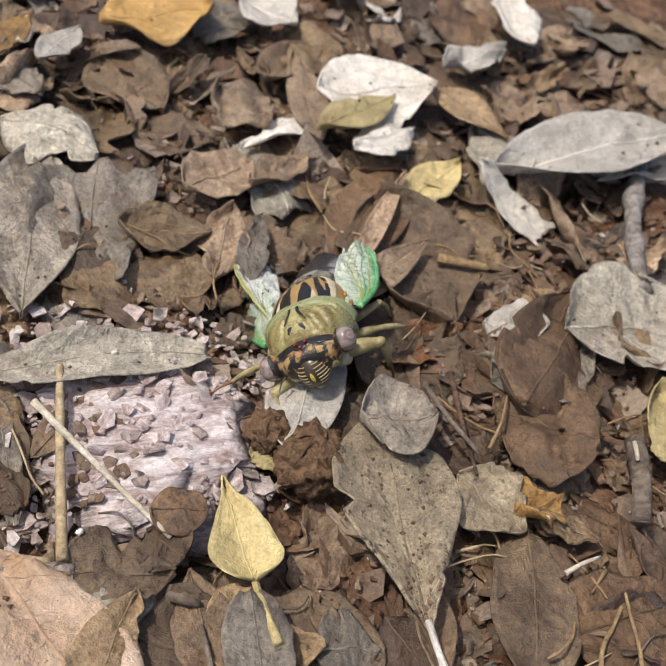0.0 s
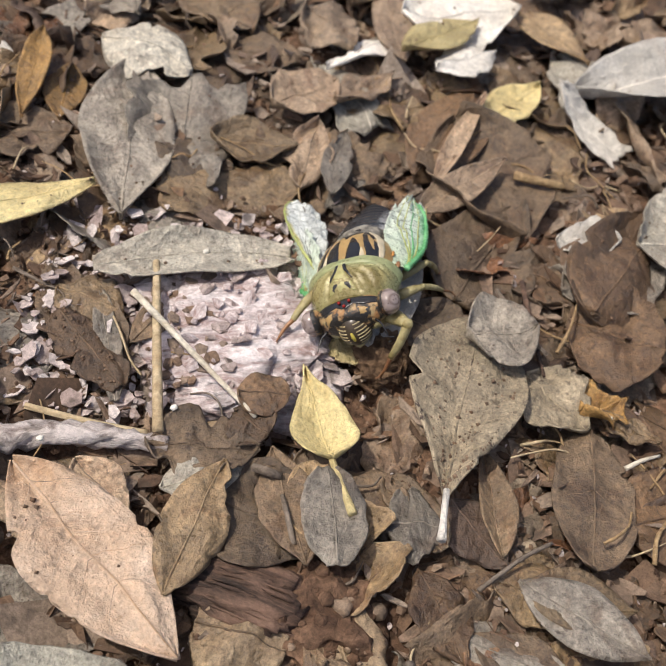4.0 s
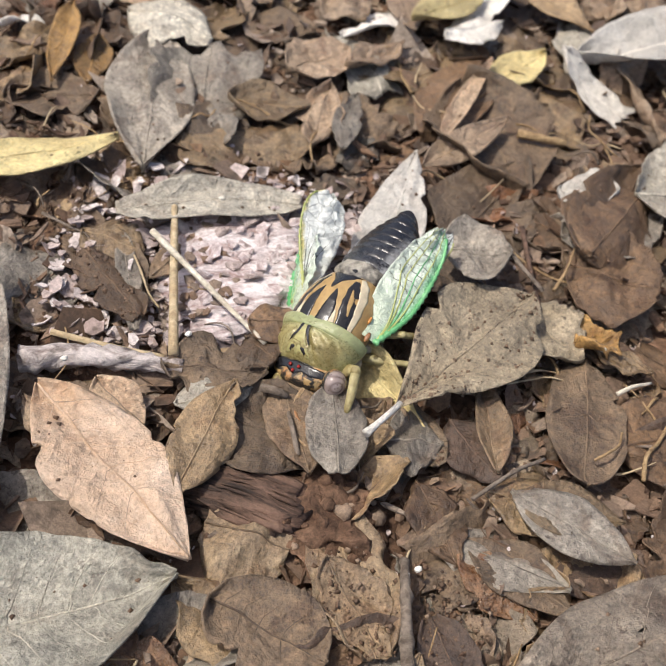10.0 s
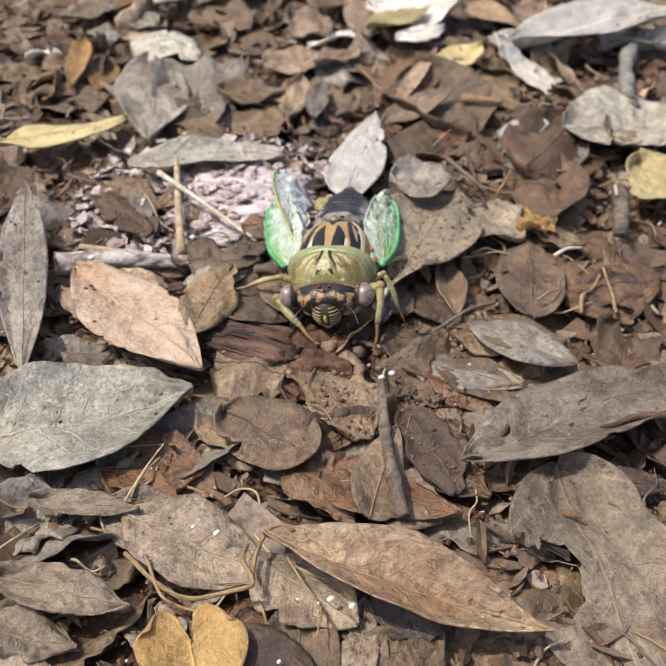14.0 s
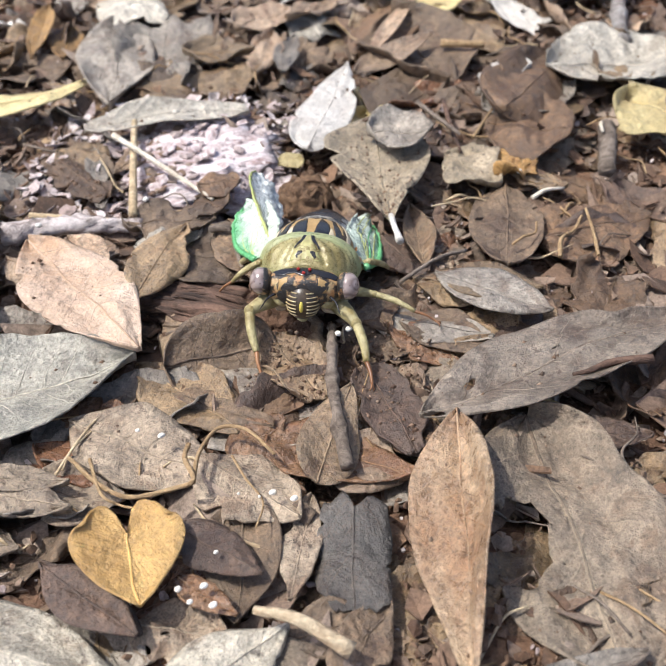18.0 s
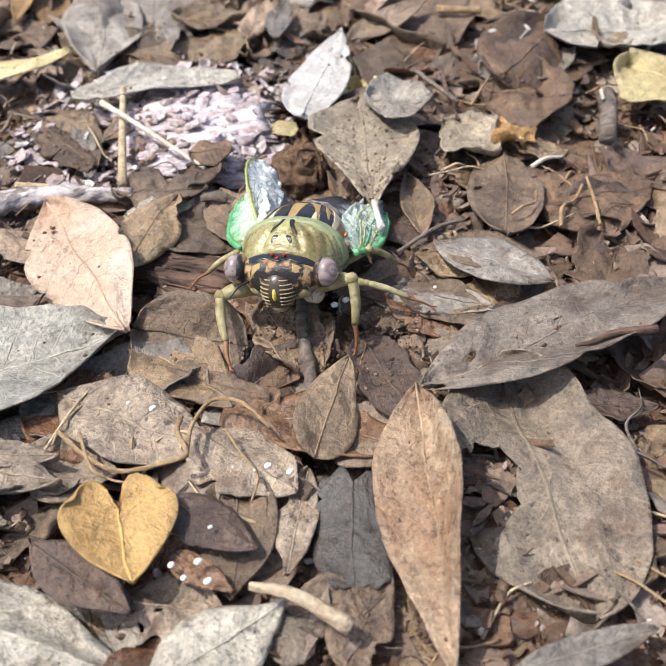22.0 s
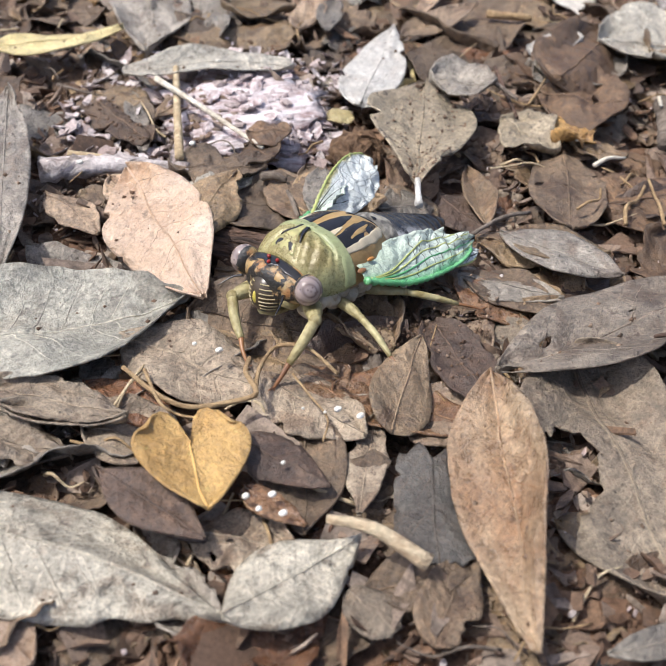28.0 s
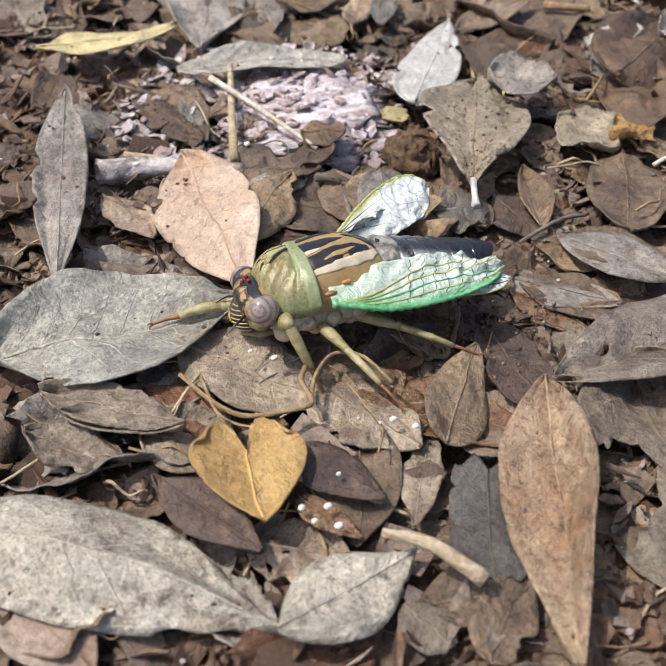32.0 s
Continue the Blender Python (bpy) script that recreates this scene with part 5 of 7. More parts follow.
for k in range(64):
    kind = random.choices(KINDS + [("white", "bleached leaf piece in sunlight"), ("pale", "pale gray leaf piece on the litter"), ("cream", "yellowish leaf piece on the litter")], (1, 2, 4, 0, 1, 6, 4, 2, 5, 4, 1))[0]
    px, py = random.uniform(-7.5, 7.5), 5.0 + 12 * random.random() ** 0.8
    size, c0 = random.uniform(0.7, 2.0), random.choice((0.0, 0.0, 0.3))
    if -5.2 < px < 2.2 and py < 10:
        continue
    leaf(kind[0], kind[1], px, py, random.uniform(-0.05, 0.2), size, size * random.uniform(0.35, 0.75), random.uniform(0, 360),
         random.choice(("oval", "egg", "blunt", "lance")), random.gauss(0, 16), random.gauss(0, 18), random.gauss(0, 0.1), random.gauss(0.1, 0.2),
         0.0, random.uniform(1.5, 4.0), random.choice((0.0, 0.25, 0.45)), seed=k * 2.71, thick=0.16, cut=(c0, c0 + random.uniform(0.5, 0.7)))
pieces("leaf_pieces", "torn brown and gray leaf pieces", loose)

scatter("leaf_litter", 6500, (-0.09, 0.09, -0.055, 0.16), (0.0012, 0.008), LITTER, "brown and gray leaf fragments", 11, (-0.0004, 0.0018), 0.4)
scatter("leaf_slivers", 3500, (-0.09, 0.09, -0.055, 0.16), (0.002, 0.010), LITTER, "narrow brown slivers of rotten leaf and wood", 17, (0.0, 0.0026), 0.35, 0.16, (5, 8), (0.08, 0.3))
scatter("far_litter", 3000, (-0.30, 0.30, -0.20, 0.50), (0.006, 0.022), LITTER, "scattered brown leaf fragments", 12, (-0.001, 0.001), 0.22)
scatter("soil_crumbs", 11000, (-0.08, 0.08, -0.055, 0.13), (0.0003, 0.0018), CRUMB, "dark soil crumbs and grit", 13, (0.0, 0.0022), 0.5, 2.0)
scatter("pale_flecks", 900, (-0.07, 0.07, -0.05, 0.12), (0.0004, 0.0016), PINKLITTER, "pale flecks of rotten wood", 14, (0.0006, 0.0025), 0.4)
fibres()

scatter("bleached_crumbs", 900, (-0.051, -0.007, 0.033, 0.070), (0.0008, 0.0045), PINKLITTER, "pale pinkish crumbs of rotten bark", 19, (0.0008, 0.003), 0.35)

# ---------------------------------------------------------------- the cicada
MM = 0.001


def ring_point(sec, a):
    """Point at angle a (0 = left side, 90 degrees = top) on a cross-section (x, half width, z of axis, height above, depth below, squareness)."""
    x, w, z, up, down, sq = sec
    c, s = math.cos(a), math.sin(a)
    e = 2.0 / sq
    return ((x) * MM, math.copysign(abs(c) ** e, c) * w * MM, (z + math.copysign(abs(s) ** e, s) * (up if s > 0 else down)) * MM)


def loft(secs, sides=40, rough=0.0, seed=0.0, sub=5, relief=None):
    """A closed skin over cross-sections, smoothly interpolated along the body."""
    arr = np.array(secs, float)
    t = np.arange(len(arr))
    tt = np.linspace(0, len(arr) - 1, (len(arr) - 1) * sub + 1)
    dense = []
    for q in tt:
        i = min(int(q), len(arr) - 2)
        f = q - i
        p0, p1, p2, p3 = arr[max(i - 1, 0)], arr[i], arr[i + 1], arr[min(i + 2, len(arr) - 1)]
        dense.append(0.5 * ((2 * p1) + (p2 - p0) * f + (2 * p0 - 5 * p1 + 4 * p2 - p3) * f * f + (3 * p1 - p0 - 3 * p2 + p3) * f ** 3))
    verts = []
    for i, s in enumerate(dense):
        s[1:2] = np.maximum(s[1:2], 0.02)
        s[3:5] = np.maximum(s[3:5], 0.02)
        for k in range(sides):
            a = 2 * math.pi * k / sides
            p = Vector(ring_point(s, a))
            if rough:
                d = 1 + rough * n2(p.x * 900 + seed, p.y * 900, p.z * 900)
                p = Vector((p.x, p.y * d, s[2] * MM + (p.z - s[2] * MM) * d))
            if relief and p.z > s[2] * MM:
                p.z += relief(p.x / MM, p.y / MM) * MM
            verts.append(tuple(p))
    n = len(dense)
    faces = [(i * sides + k, (i + 1) * sides + k, (i + 1) * sides + (k + 1) % sides, i * sides + (k + 1) % sides) for i in range(n - 1) for k in range(sides)]
    faces += [tuple(range(sides)), tuple(range((n - 1) * sides, n * sides))[::-1]]
    me = bpy.data.meshes.new("loft")
    me.from_pydata(verts, [], faces)
    return me


PRONOTUM = [(9.90, 4.2, 5.7, 3.2, 2.2, 2.2), (8.97, 5.0, 6.0, 4.1, 2.6, 2.2), (7.66, 5.6, 6.2, 4.7, 2.9, 2.2), (6.12, 6.0, 6.2, 5.0, 2.8, 2.2), (5.12, 6.4, 6.2, 5.0, 2.4, 2.2), (4.50, 6.5, 6.2, 4.8, 1.8, 2.2)]
MESO = [(5.77, 5.3, 6.2, 4.6, 2.8, 2.2), (3.90, 5.6, 6.2, 5.0, 3.0, 2.2), (1.40, 5.6, 6.2, 5.1, 3.2, 2.2), (-1.10, 5.1, 6.2, 4.6, 3.2, 2.2), (-3.38, 4.0, 6.1, 3.6, 3.0, 2.2), (-4.22, 3.4, 6.0, 3.0, 2.6, 2.1)]


def furrow(x, y, line, width, depth):
    """Depth of a rounded furrow along a line of (x, y), at a place on the back."""
    q, best = Vector((x, abs(y))), 9.0
    for a, b in zip(line, line[1:]):
        a, b = Vector(a), Vector(b)
        f = min(1.0, max(0.0, (q - a).dot(b - a) / (b - a).length_squared))
        best = min(best, (q - a.lerp(b, f)).length)
    return -depth * math.exp(-(best / width) ** 2)


def shield_relief(x, y):
    """Swellings and furrows of the shield behind the head, in millimetres."""
    z = furrow(x, y, [(9.3, 2.3), (8.0, 1.55), (6.6, 0.55), (6.0, 0.6)], 0.32, 0.42)
    z += furrow(x, y, [(9.2, 4.0), (8.0, 3.5), (6.9, 2.5), (6.3, 1.6)], 0.42, 0.24)
    z += furrow(x, y, [(8.4, 5.2), (7.2, 4.9), (6.2, 4.0), (5.9, 2.8)], 0.4, 0.2)
    z += furrow(x, y, [(5.8, 0.0), (5.75, 3.0), (5.9, 4.6), (6.6, 5.6)], 0.22, 0.30)
    z += 0.10 * n2(x * 1.6, y * 1.6, 2.0) + 0.07 * n2(x * 4.2, y * 4.2, 5.0)
    return z


def top_of(secs, x, y):
    """Height of a lofted part's upper skin over (x, y), in millimetres."""
    arr = sorted(secs)
    xs = [s[0] for s in arr]
    x = min(max(x, xs[0]), xs[-1])
    w, z, up, sq = [float(np.interp(x, xs, [s[k] for s in arr])) for k in (1, 2, 3, 5)]
    e = sq / 2
    r = min(0.999, abs(y) / w)
    return z + up * (1 - r ** (2 * e)) ** (1 / (2 * e))


def mark(secs, line, widths, lift=0.07):
    """A raised ribbon of colour on the upper skin along a line of (x, y)."""
    p = [Vector((a, b, 0)) for a, b in line]
    pts, n = [], 8
    fine, wid = [], []
    for i in range(len(p) - 1):
        for k in range(n):
            f = k / n
            fine.append(p[i].lerp(p[i + 1], f)), wid.append(widths[i] * (1 - f) + widths[i + 1] * f)
    fine.append(p[-1]), wid.append(widths[-1])
    m = len(fine)
    grid = np.zeros((m, 7, 3))
    for i, q in enumerate(fine):
        d = (fine[min(i + 1, m - 1)] - fine[max(i - 1, 0)]).normalized()
        s = Vector((-d.y, d.x, 0))
        w = wid[i] * (1 + 0.18 * n2(i * 0.5, widths[0] * 9 + line[0][1]))
        for j in range(7):
            c = q + s * w * (j / 6 - 0.5)
            grid[i, j] = (c.x * MM, c.y * MM, (top_of(secs, c.x, c.y) + lift) * MM)
    return sheet(grid, np.ones((m - 1, 6), bool), None, 0.00012)


def ball(r, squash=(1, 1, 1), seg=24, at=(0, 0, 0)):
    bm = bmesh.new()
    bmesh.ops.create_uvsphere(bm, u_segments=seg, v_segments=seg // 2, radius=r * MM)
    for v in bm.verts:
        v.co = Vector((v.co.x * squash[0], v.co.y * squash[1], v.co.z * squash[2])) + Vector(at) * MM
    return bm


def wing_grid(root, tip, costal, length_rows=54, cols=20, crimp=1.0, seed=0.0, droop=0.0, front=0.5, back=0.5, fan=False):
    """A crumpled wing between root and tip; costal is the way towards its thick outer edge and its half width."""
    root, tip, costal = Vector(root), Vector(tip), Vector(costal)
    ax = tip - root
    nor = ax.cross(costal).normalized()
    pts = np.zeros((length_rows, cols, 3))
    uv = np.zeros((length_rows, cols, 2))
    for i in range(length_rows):
        s = i / (length_rows - 1)
        w = 0.36 + 0.64 * math.sin(math.pi / 2 * min(1, s / 0.42)) ** 1.1
        w *= math.sqrt(max(0.02, 1 - max(0.0, (s - 0.42) / 0.58) ** 2.2))
        if fan:
            w = 0.15 + 0.85 * math.sin(math.pi / 2 * min(1, s / 0.72)) ** 1.3
            w *= math.sqrt(max(0.04, 1 - max(0.0, (s - 0.72) / 0.28) ** 2.6))
        for j in range(cols):
            r = j / (cols - 1)
            off = front - r * (front + back)
            p = root + ax * s + costal * off * w
            wr = crimp * (0.55 * n2(s * 9 + seed, r * 2.4) + 0.34 * n2(s * 22 + seed, r * 5 + 3) + 0.2 * s * n2(s * 40 + seed, r * 9 + 5)) * (0.25 + s) * (0.3 + 0.9 * r)
            ripple = crimp * 0.16 * max(0.0, s - 0.42) * math.sin(s * 46 + r * 5 + 2.0 * n2(s * 4 + seed, r * 3)) * (0.2 + r)
            p += nor * (wr + ripple * 3.2 + droop * (off * off) * w) + ax * (0.03 * n2(r * 5 + seed, 2.2) * s)
            pts[i, j] = p * MM
            uv[i, j] = (s, r)
    return pts, uv


def wing(name, parent, root, tip, costal, mat, label, vein_mats, seed, crimp=1.0, droop=0.0, edge=0.58, veins=(0.22, 0.4, 0.58, 0.76)):
    pts, uv = wing_grid(root, tip, costal, crimp=crimp, seed=seed, droop=droop, fan=name == "hindwing")
    ob = part(name, sheet(pts, np.ones((pts.shape[0] - 1, pts.shape[1] - 1), bool), uv, 0.00009), mat, parent, label)
    rows = pts.shape[0]
    line = [pts[i, 0] for i in range(rows - 2)]
    part("costal_vein", tube(line, [edge * MM * (1.0 - 0.55 * i / rows) * (1 + 0.35 * math.sin(i * 2.4)) for i in range(len(line))], 8, 0.12), vein_mats[0], ob, "thick soft leading vein")
    for k, r in enumerate(veins):
        col = r * (pts.shape[1] - 1)
        line = []
        for i in range(2, rows - 1):
            c = 1 + (col - 1) * min(1, (i / rows) * 1.8)
            j, f = int(c), c - int(c)
            line.append(Vector(pts[i, j]) * (1 - f) + Vector(pts[i, min(j + 1, pts.shape[1] - 1)]) * f)
        part("vein", tube(line, [0.13 * MM * (1.1 - 0.6 * i / len(line)) for i in range(len(line))], 6), vein_mats[1 + k % (len(vein_mats) - 1)], ob)
    for k in range(7):
        i = int(rows * (0.42 + 0.075 * k))
        line = [Vector(pts[min(rows - 1, i + j // 4), j]) for j in range(2 + k % 3, pts.shape[1] - 1 - k % 2)]
        part("cross_vein", tube(line, [0.05 * MM] * len(line), 5), DARKV, ob)
    return ob


def build_cicada():
    body = new("cicada")
    tagged(body, "freshly moulted green and black cicada with crumpled wings", "insect")
    # head
    head = part("head", loft([(12.5, 1.6, 6.2, 1.4, 1.6, 2), (12.1, 3.0, 6.2, 1.9, 2.2, 2), (11.2, 4.4, 6.2, 2.2, 2.6, 2.1), (10.2, 5.0, 6.1, 2.5, 2.8, 2.2), (9.0, 4.6, 6.0, 2.4, 2.8, 2.2)], 36, 0.05), HEADM, body, "amber and black head")
    HEAD = [(12.5, 1.6, 6.2, 1.4, 1.6, 2), (12.1, 3.0, 6.2, 1.9, 2.2, 2), (11.2, 4.4, 6.2, 2.2, 2.6, 2.1), (10.2, 5.0, 6.1, 2.5, 2.8, 2.2), (9.0, 4.6, 6.0, 2.4, 2.8, 2.2)]
    part("head_band", mark(HEAD, [(10.3, -4.4), (10.7, -2.6), (10.6, -1.2), (10.75, 0), (10.6, 1.2), (10.7, 2.6), (10.3, 4.4)], [0.7, 1.25, 1.0, 1.9, 1.0, 1.25, 0.7], 0.09), BLACK, head, "black band between the eyes")
    for sg in (-1, 1):
        part("cheek_patch", mark(HEAD, [(12.0, sg * 1.9), (11.9, sg * 3.0)], [0.7, 0.6], 0.12), AMBER, head, "orange patch beside the eye")
        part("pale_patch", mark(HEAD, [(9.6, sg * 0.6), (9.7, sg * 1.9)], [0.5, 0.4], 0.1), YELLOWC, head)
        eye = part("eye", ball(1.7, (1.0, 0.82, 1.0), 28), EYE, body, "mauve-gray compound eye with dark rings")
        eye.location = Vector((10.4, sg * 5.45, 6.7)) * MM
        part("eye_rim", ball(1.72, (0.98, 0.62, 1.02), 20, (10.3, sg * 4.95, 6.6)), HEADM, head)
        # feelers
        line = smooth_line([Vector(q) * MM for q in ((12.2, sg * 3.4, 5.9), (13.2, sg * 4.2, 5.7), (14.8, sg * 4.9, 4.9))], 5)
        part("antenna", tube(line, [0.16 * MM * (1.2 - i / len(line)) for i in range(len(line))], 5), BLACK, body, "short bristle antenna")
    for y, x, z in ((0.0, 11.35, 8.55), (0.7, 10.7, 8.75), (-0.7, 10.7, 8.75)):
        oc = part("ocellus", ball(0.24, (1, 1, 0.9), 14), RED, body, "glossy red simple eye")
        oc.location = Vector((x, y, z)) * MM
    for sg in (-1, 1):
        part("cheek", loft([(9.6, 0.6, 4.5, 0.7, 0.7, 2), (10.4, 1.3, 4.5, 1.2, 1.2, 2), (11.4, 1.2, 4.6, 1.0, 1.1, 2), (12.2, 0.5, 4.6, 0.5, 0.5, 2)], 18, 0.25, sg), LEGM, head, "yellowish cheek").matrix_local = pose(-0.3 * MM, sg * 2.6 * MM, 0.2 * MM)
    # face
    face = part("face", ball(2.15, (0.95, 1.0, 1.12), 28, (11.5, 0, 4.9)), FACEM, body, "swollen striped face")
    for k in range(7):
        z = 6.5 - k * 0.48
        for sg in (-1, 1):
            line = []
            for i in range(9):
                a = 0.32 + i / 8 * 1.15
                rr = math.sqrt(max(0.05, 1 - ((z - 0.18 * i / 8 - 4.9) / (2.15 * 1.12)) ** 2))
                line.append(Vector((11.52 + 2.15 * 0.95 * rr * math.cos(a), sg * 2.15 * rr * math.sin(a), z - 0.18 * i / 8)) * MM)
            part("face_stripe", tube(line, [0.095 * MM] * 9, 5), PALEF, face)
    part("face_blotch", ball(0.95, (0.7, 1.3, 0.6), 18, (12.5, 0.0, 6.1)), BLACK, face, "black shield above the face")
    part("face_tip", ball(0.6, (0.9, 0.6, 1.5), 16, (13.15, 0, 4.9)), YELLOWC, face, "bright yellow ridge")
    part("beak", tube([Vector(q) * MM for q in ((12.4, 0, 3.2), (10.6, 0, 2.0), (7.6, 0, 1.7))], [0.75 * MM, 0.5 * MM, 0.3 * MM], 8), LEGM, body)
    # thorax
    part("thorax", loft([(9.6, 2.6, 4.2, 2.0, 1.6, 2), (8.0, 4.4, 4.4, 2.6, 2.3, 2.2), (4.5, 5.0, 4.5, 3.0, 2.7, 2.3), (0.0, 4.9, 4.4, 3.0, 2.6, 2.3), (-4.0, 4.4, 4.4, 2.8, 2.3, 2.2), (-6.5, 3.6, 4.6, 2.4, 1.8, 2)], 36, 0.16, 3.0), WAX, body, "waxy wrinkled cream underside")
    rng = random.Random(4)
    for sg in (-1, 1):
        for k in range(9):
            x = 7.4 - 1.5 * k
            part("side_fold", loft([(-1.1, 0.3, 0, 0.3, 0.3, 2), (-0.6, 0.75, 0, 0.8, 0.8, 2), (0.3, 0.9, 0, 1.2, 1.1, 2), (1.1, 0.4, 0, 0.6, 0.5, 2)], 16, 0.5, k * 2.0 + sg), WAX, body).matrix_local = pose(x * MM, sg * (4.3 + rng.uniform(-0.1, 0.3)) * MM, (4.2 - 0.5 * (k % 2)) * MM, rng.uniform(-25, 25), rng.uniform(-30, 30), rng.uniform(-40, 40))
        for x in (8.2, 4.6, 0.6):
            part("coxa", loft([(-1.2, 0.7, 0, 0.8, 0.8, 2), (0.0, 1.25, 0, 1.2, 1.3, 2), (1.3, 0.8, 0, 0.8, 0.9, 2)], 18, 0.25, x), CREAMC, body, "cream leg base").matrix_local = pose(x * MM, sg * 3.0 * MM, 3.2 * MM, 0, 20, sg * 60)
    pro = part("pronotum", loft(PRONOTUM, 110, 0.0, 1.0, 11, shield_relief), OLIVE, body, "olive-green shield behind the head")
    rim = [(x, w * k, z, up * k, down, sq) for (x, w, z, up, down, sq), k in zip([(5.75, 6.15, 6.2, 5.0, 2.6, 2.2), (5.4, 6.35, 6.2, 5.0, 2.3, 2.2), (4.7, 6.5, 6.2, 4.9, 1.8, 2.2), (4.3, 6.5, 6.2, 4.8, 1.5, 2.2), (4.1, 6.2, 6.2, 4.5, 1.4, 2.2)], (0.975, 1.0, 1.012, 1.012, 0.985))]
    part("collar", loft(rim, 72, 0.012, 3.0, 5), COLLAR, pro, "pale green collar")
    part("centre_field", mark(PRONOTUM, [(9.5, 0), (8.6, 0), (7.6, 0), (6.6, 0), (5.9, 0)], [4.0, 2.6, 1.5, 0.8, 0.5], 0.05), FIELD, pro, "yellow-green middle field")
    for sg in (-1, 1):
        part("groove", mark(PRONOTUM, [(8.2, sg * 1.55), (7.4, sg * 1.05), (6.7, sg * 0.62), (6.1, sg * 0.45), (5.8, sg * 0.6)], [0.12, 0.25, 0.42, 0.5, 0.25], 0.02), BLACK, pro, "dark furrow")
    for sg in (-1, 1):
        part("speck", mark(PRONOTUM, [(9.3, sg * 1.2), (8.95, sg * 0.9), (8.8, sg * 0.5)], [0.25, 0.5, 0.2], 0.10), BLACK, pro)
    meso = part("mesonotum", loft(MESO, 48, 0.01, 5.0), AMBER, body, "amber back with glossy black patches")
    part("dark_patch", mark(MESO, [(-0.4, 0), (-1.8, 0), (-3.2, 0), (-4.1, 0)], [0.25, 1.1, 3.6, 5.6], 0.08), BLACK, meso, "glossy black patch")
    for sg in (-1, 1):
        part("dark_patch", mark(MESO, [(5.2, sg * 1.5), (3.6, sg * 1.55), (2.0, sg * 1.45), (0.6, sg * 1.2), (-0.4, sg * 0.95)], [2.2, 2.0, 1.5, 0.8, 0.15], 0.10), BLACK, meso, "glossy black patch")
        part("dark_patch", mark(MESO, [(5.2, sg * 4.0), (3.2, sg * 3.9), (1.0, sg * 3.6), (-1.0, sg * 3.0), (-2.8, sg * 2.2)], [1.3, 1.7, 2.0, 1.7, 0.5], 0.10), BLACK, meso, "glossy black patch")
        part("amber_streak", mark(MESO, [(2.6, sg * 4.0), (0.6, sg * 3.5), (-1.2, sg * 2.8)], [0.15, 0.55, 0.15], 0.14), AMBER, meso)
        part("pale_bar", mark(MESO, [(4.9, sg * 2.75), (3.6, sg * 2.65), (2.6, sg * 2.5)], [0.75, 0.55, 0.15], 0.13), CREAMC, meso)
        part("white_edge", mark(MESO, [(4.3, sg * 4.8), (1.82, sg * 4.75), (-0.68, sg * 4.25), (-2.6, sg * 3.3), (-3.6, sg * 2.5)], [0.35, 0.6, 0.8, 0.8, 0.4], 0.16), CREAMC, meso, "chalky white border")
    cross = part("cross_ridge", loft([(-3.4, 2.2, 6.0, 3.7, 1, 2), (-4.2, 3.8, 6.0, 3.7, 1, 2), (-5.4, 4.2, 6.0, 3.4, 1, 2), (-6.5, 3.6, 5.9, 3.0, 1, 2)], 32, 0.1, 8.0), RIDGE, body, "crumpled dark ridge at the waist with pale wax")
    part("ridge_pit", mark([(-3.4, 2.2, 6.0, 3.7, 1, 2), (-4.2, 3.8, 6.0, 3.7, 1, 2), (-5.4, 4.2, 6.0, 3.4, 1, 2), (-6.5, 3.6, 5.9, 3.0, 1, 2)], [(-4.2, -1.1), (-4.8, 0), (-4.2, 1.1)], [0.4, 0.9, 0.4], 0.05), BLACK, cross)
    # abdomen: overlapping rings
    w = [4.3, 4.5, 4.5, 4.35, 4.0, 3.5, 2.8, 1.95]
    for k in range(7):
        x0, x1 = -6.0 - 1.45 * k, -6.0 - 1.45 * (k + 1) - 0.3
        d0, d1 = 5.6 - 0.2 * k, 5.6 - 0.2 * (k + 1)
        h0, h1 = 3.5 - 0.2 * k, 3.5 - 0.2 * (k + 1)
        part("abdomen_segment", loft([(x0, w[k] * 0.95, d0, h0 * 0.94, 2.4, 2.1), (x0 - 0.5, w[k], d0, h0, 2.5, 2.1), (x1 + 0.3, w[k + 1] * 1.03, d1, h1 * 1.04, 2.4 - 0.18 * k, 2.1), (x1, w[k + 1] * 0.97, d1 - 0.05, h1 * 0.97, 2.2 - 0.18 * k, 2.1)], 36, 0.03, k), ABDO, body, "black abdomen ring dusted with silvery wax")
    part("abdomen_tip", loft([(-15.9, 1.9, 4.3, 2.0, 1.3, 2), (-16.7, 1.6, 4.3, 1.8, 1.1, 2), (-17.5, 1.2, 4.6, 1.2, 0.8, 2), (-18.0, 0.6, 4.9, 0.6, 0.5, 2)], 20, 0.25, 4.0), BLACK, body, "dark crumpled tail tip")
    part("belly", loft([(-5.5, 3.6, 4.2, 1.6, 1.6, 2), (-9.0, 4.2, 3.9, 1.5, 1.5, 2), (-13.0, 3.2, 3.5, 1.4, 1.2, 2), (-16.2, 1.6, 3.4, 1.0, 0.8, 2)], 28, 0.08, 2.0), AMBER, body, "reddish amber belly")
    # wings: the left pair lies along the flank, the right pair stands out
    wing("forewing", body, (3.2, 6.3, 6.9), (-16.4, 6.2, 5.0), (0.5, 4.6, -3.9), WING, "crumpled fresh forewing with a bright green edge", (GREENV, YELV, GREENV, YELV), 3.0, 1.6, 0.2, 0.42)
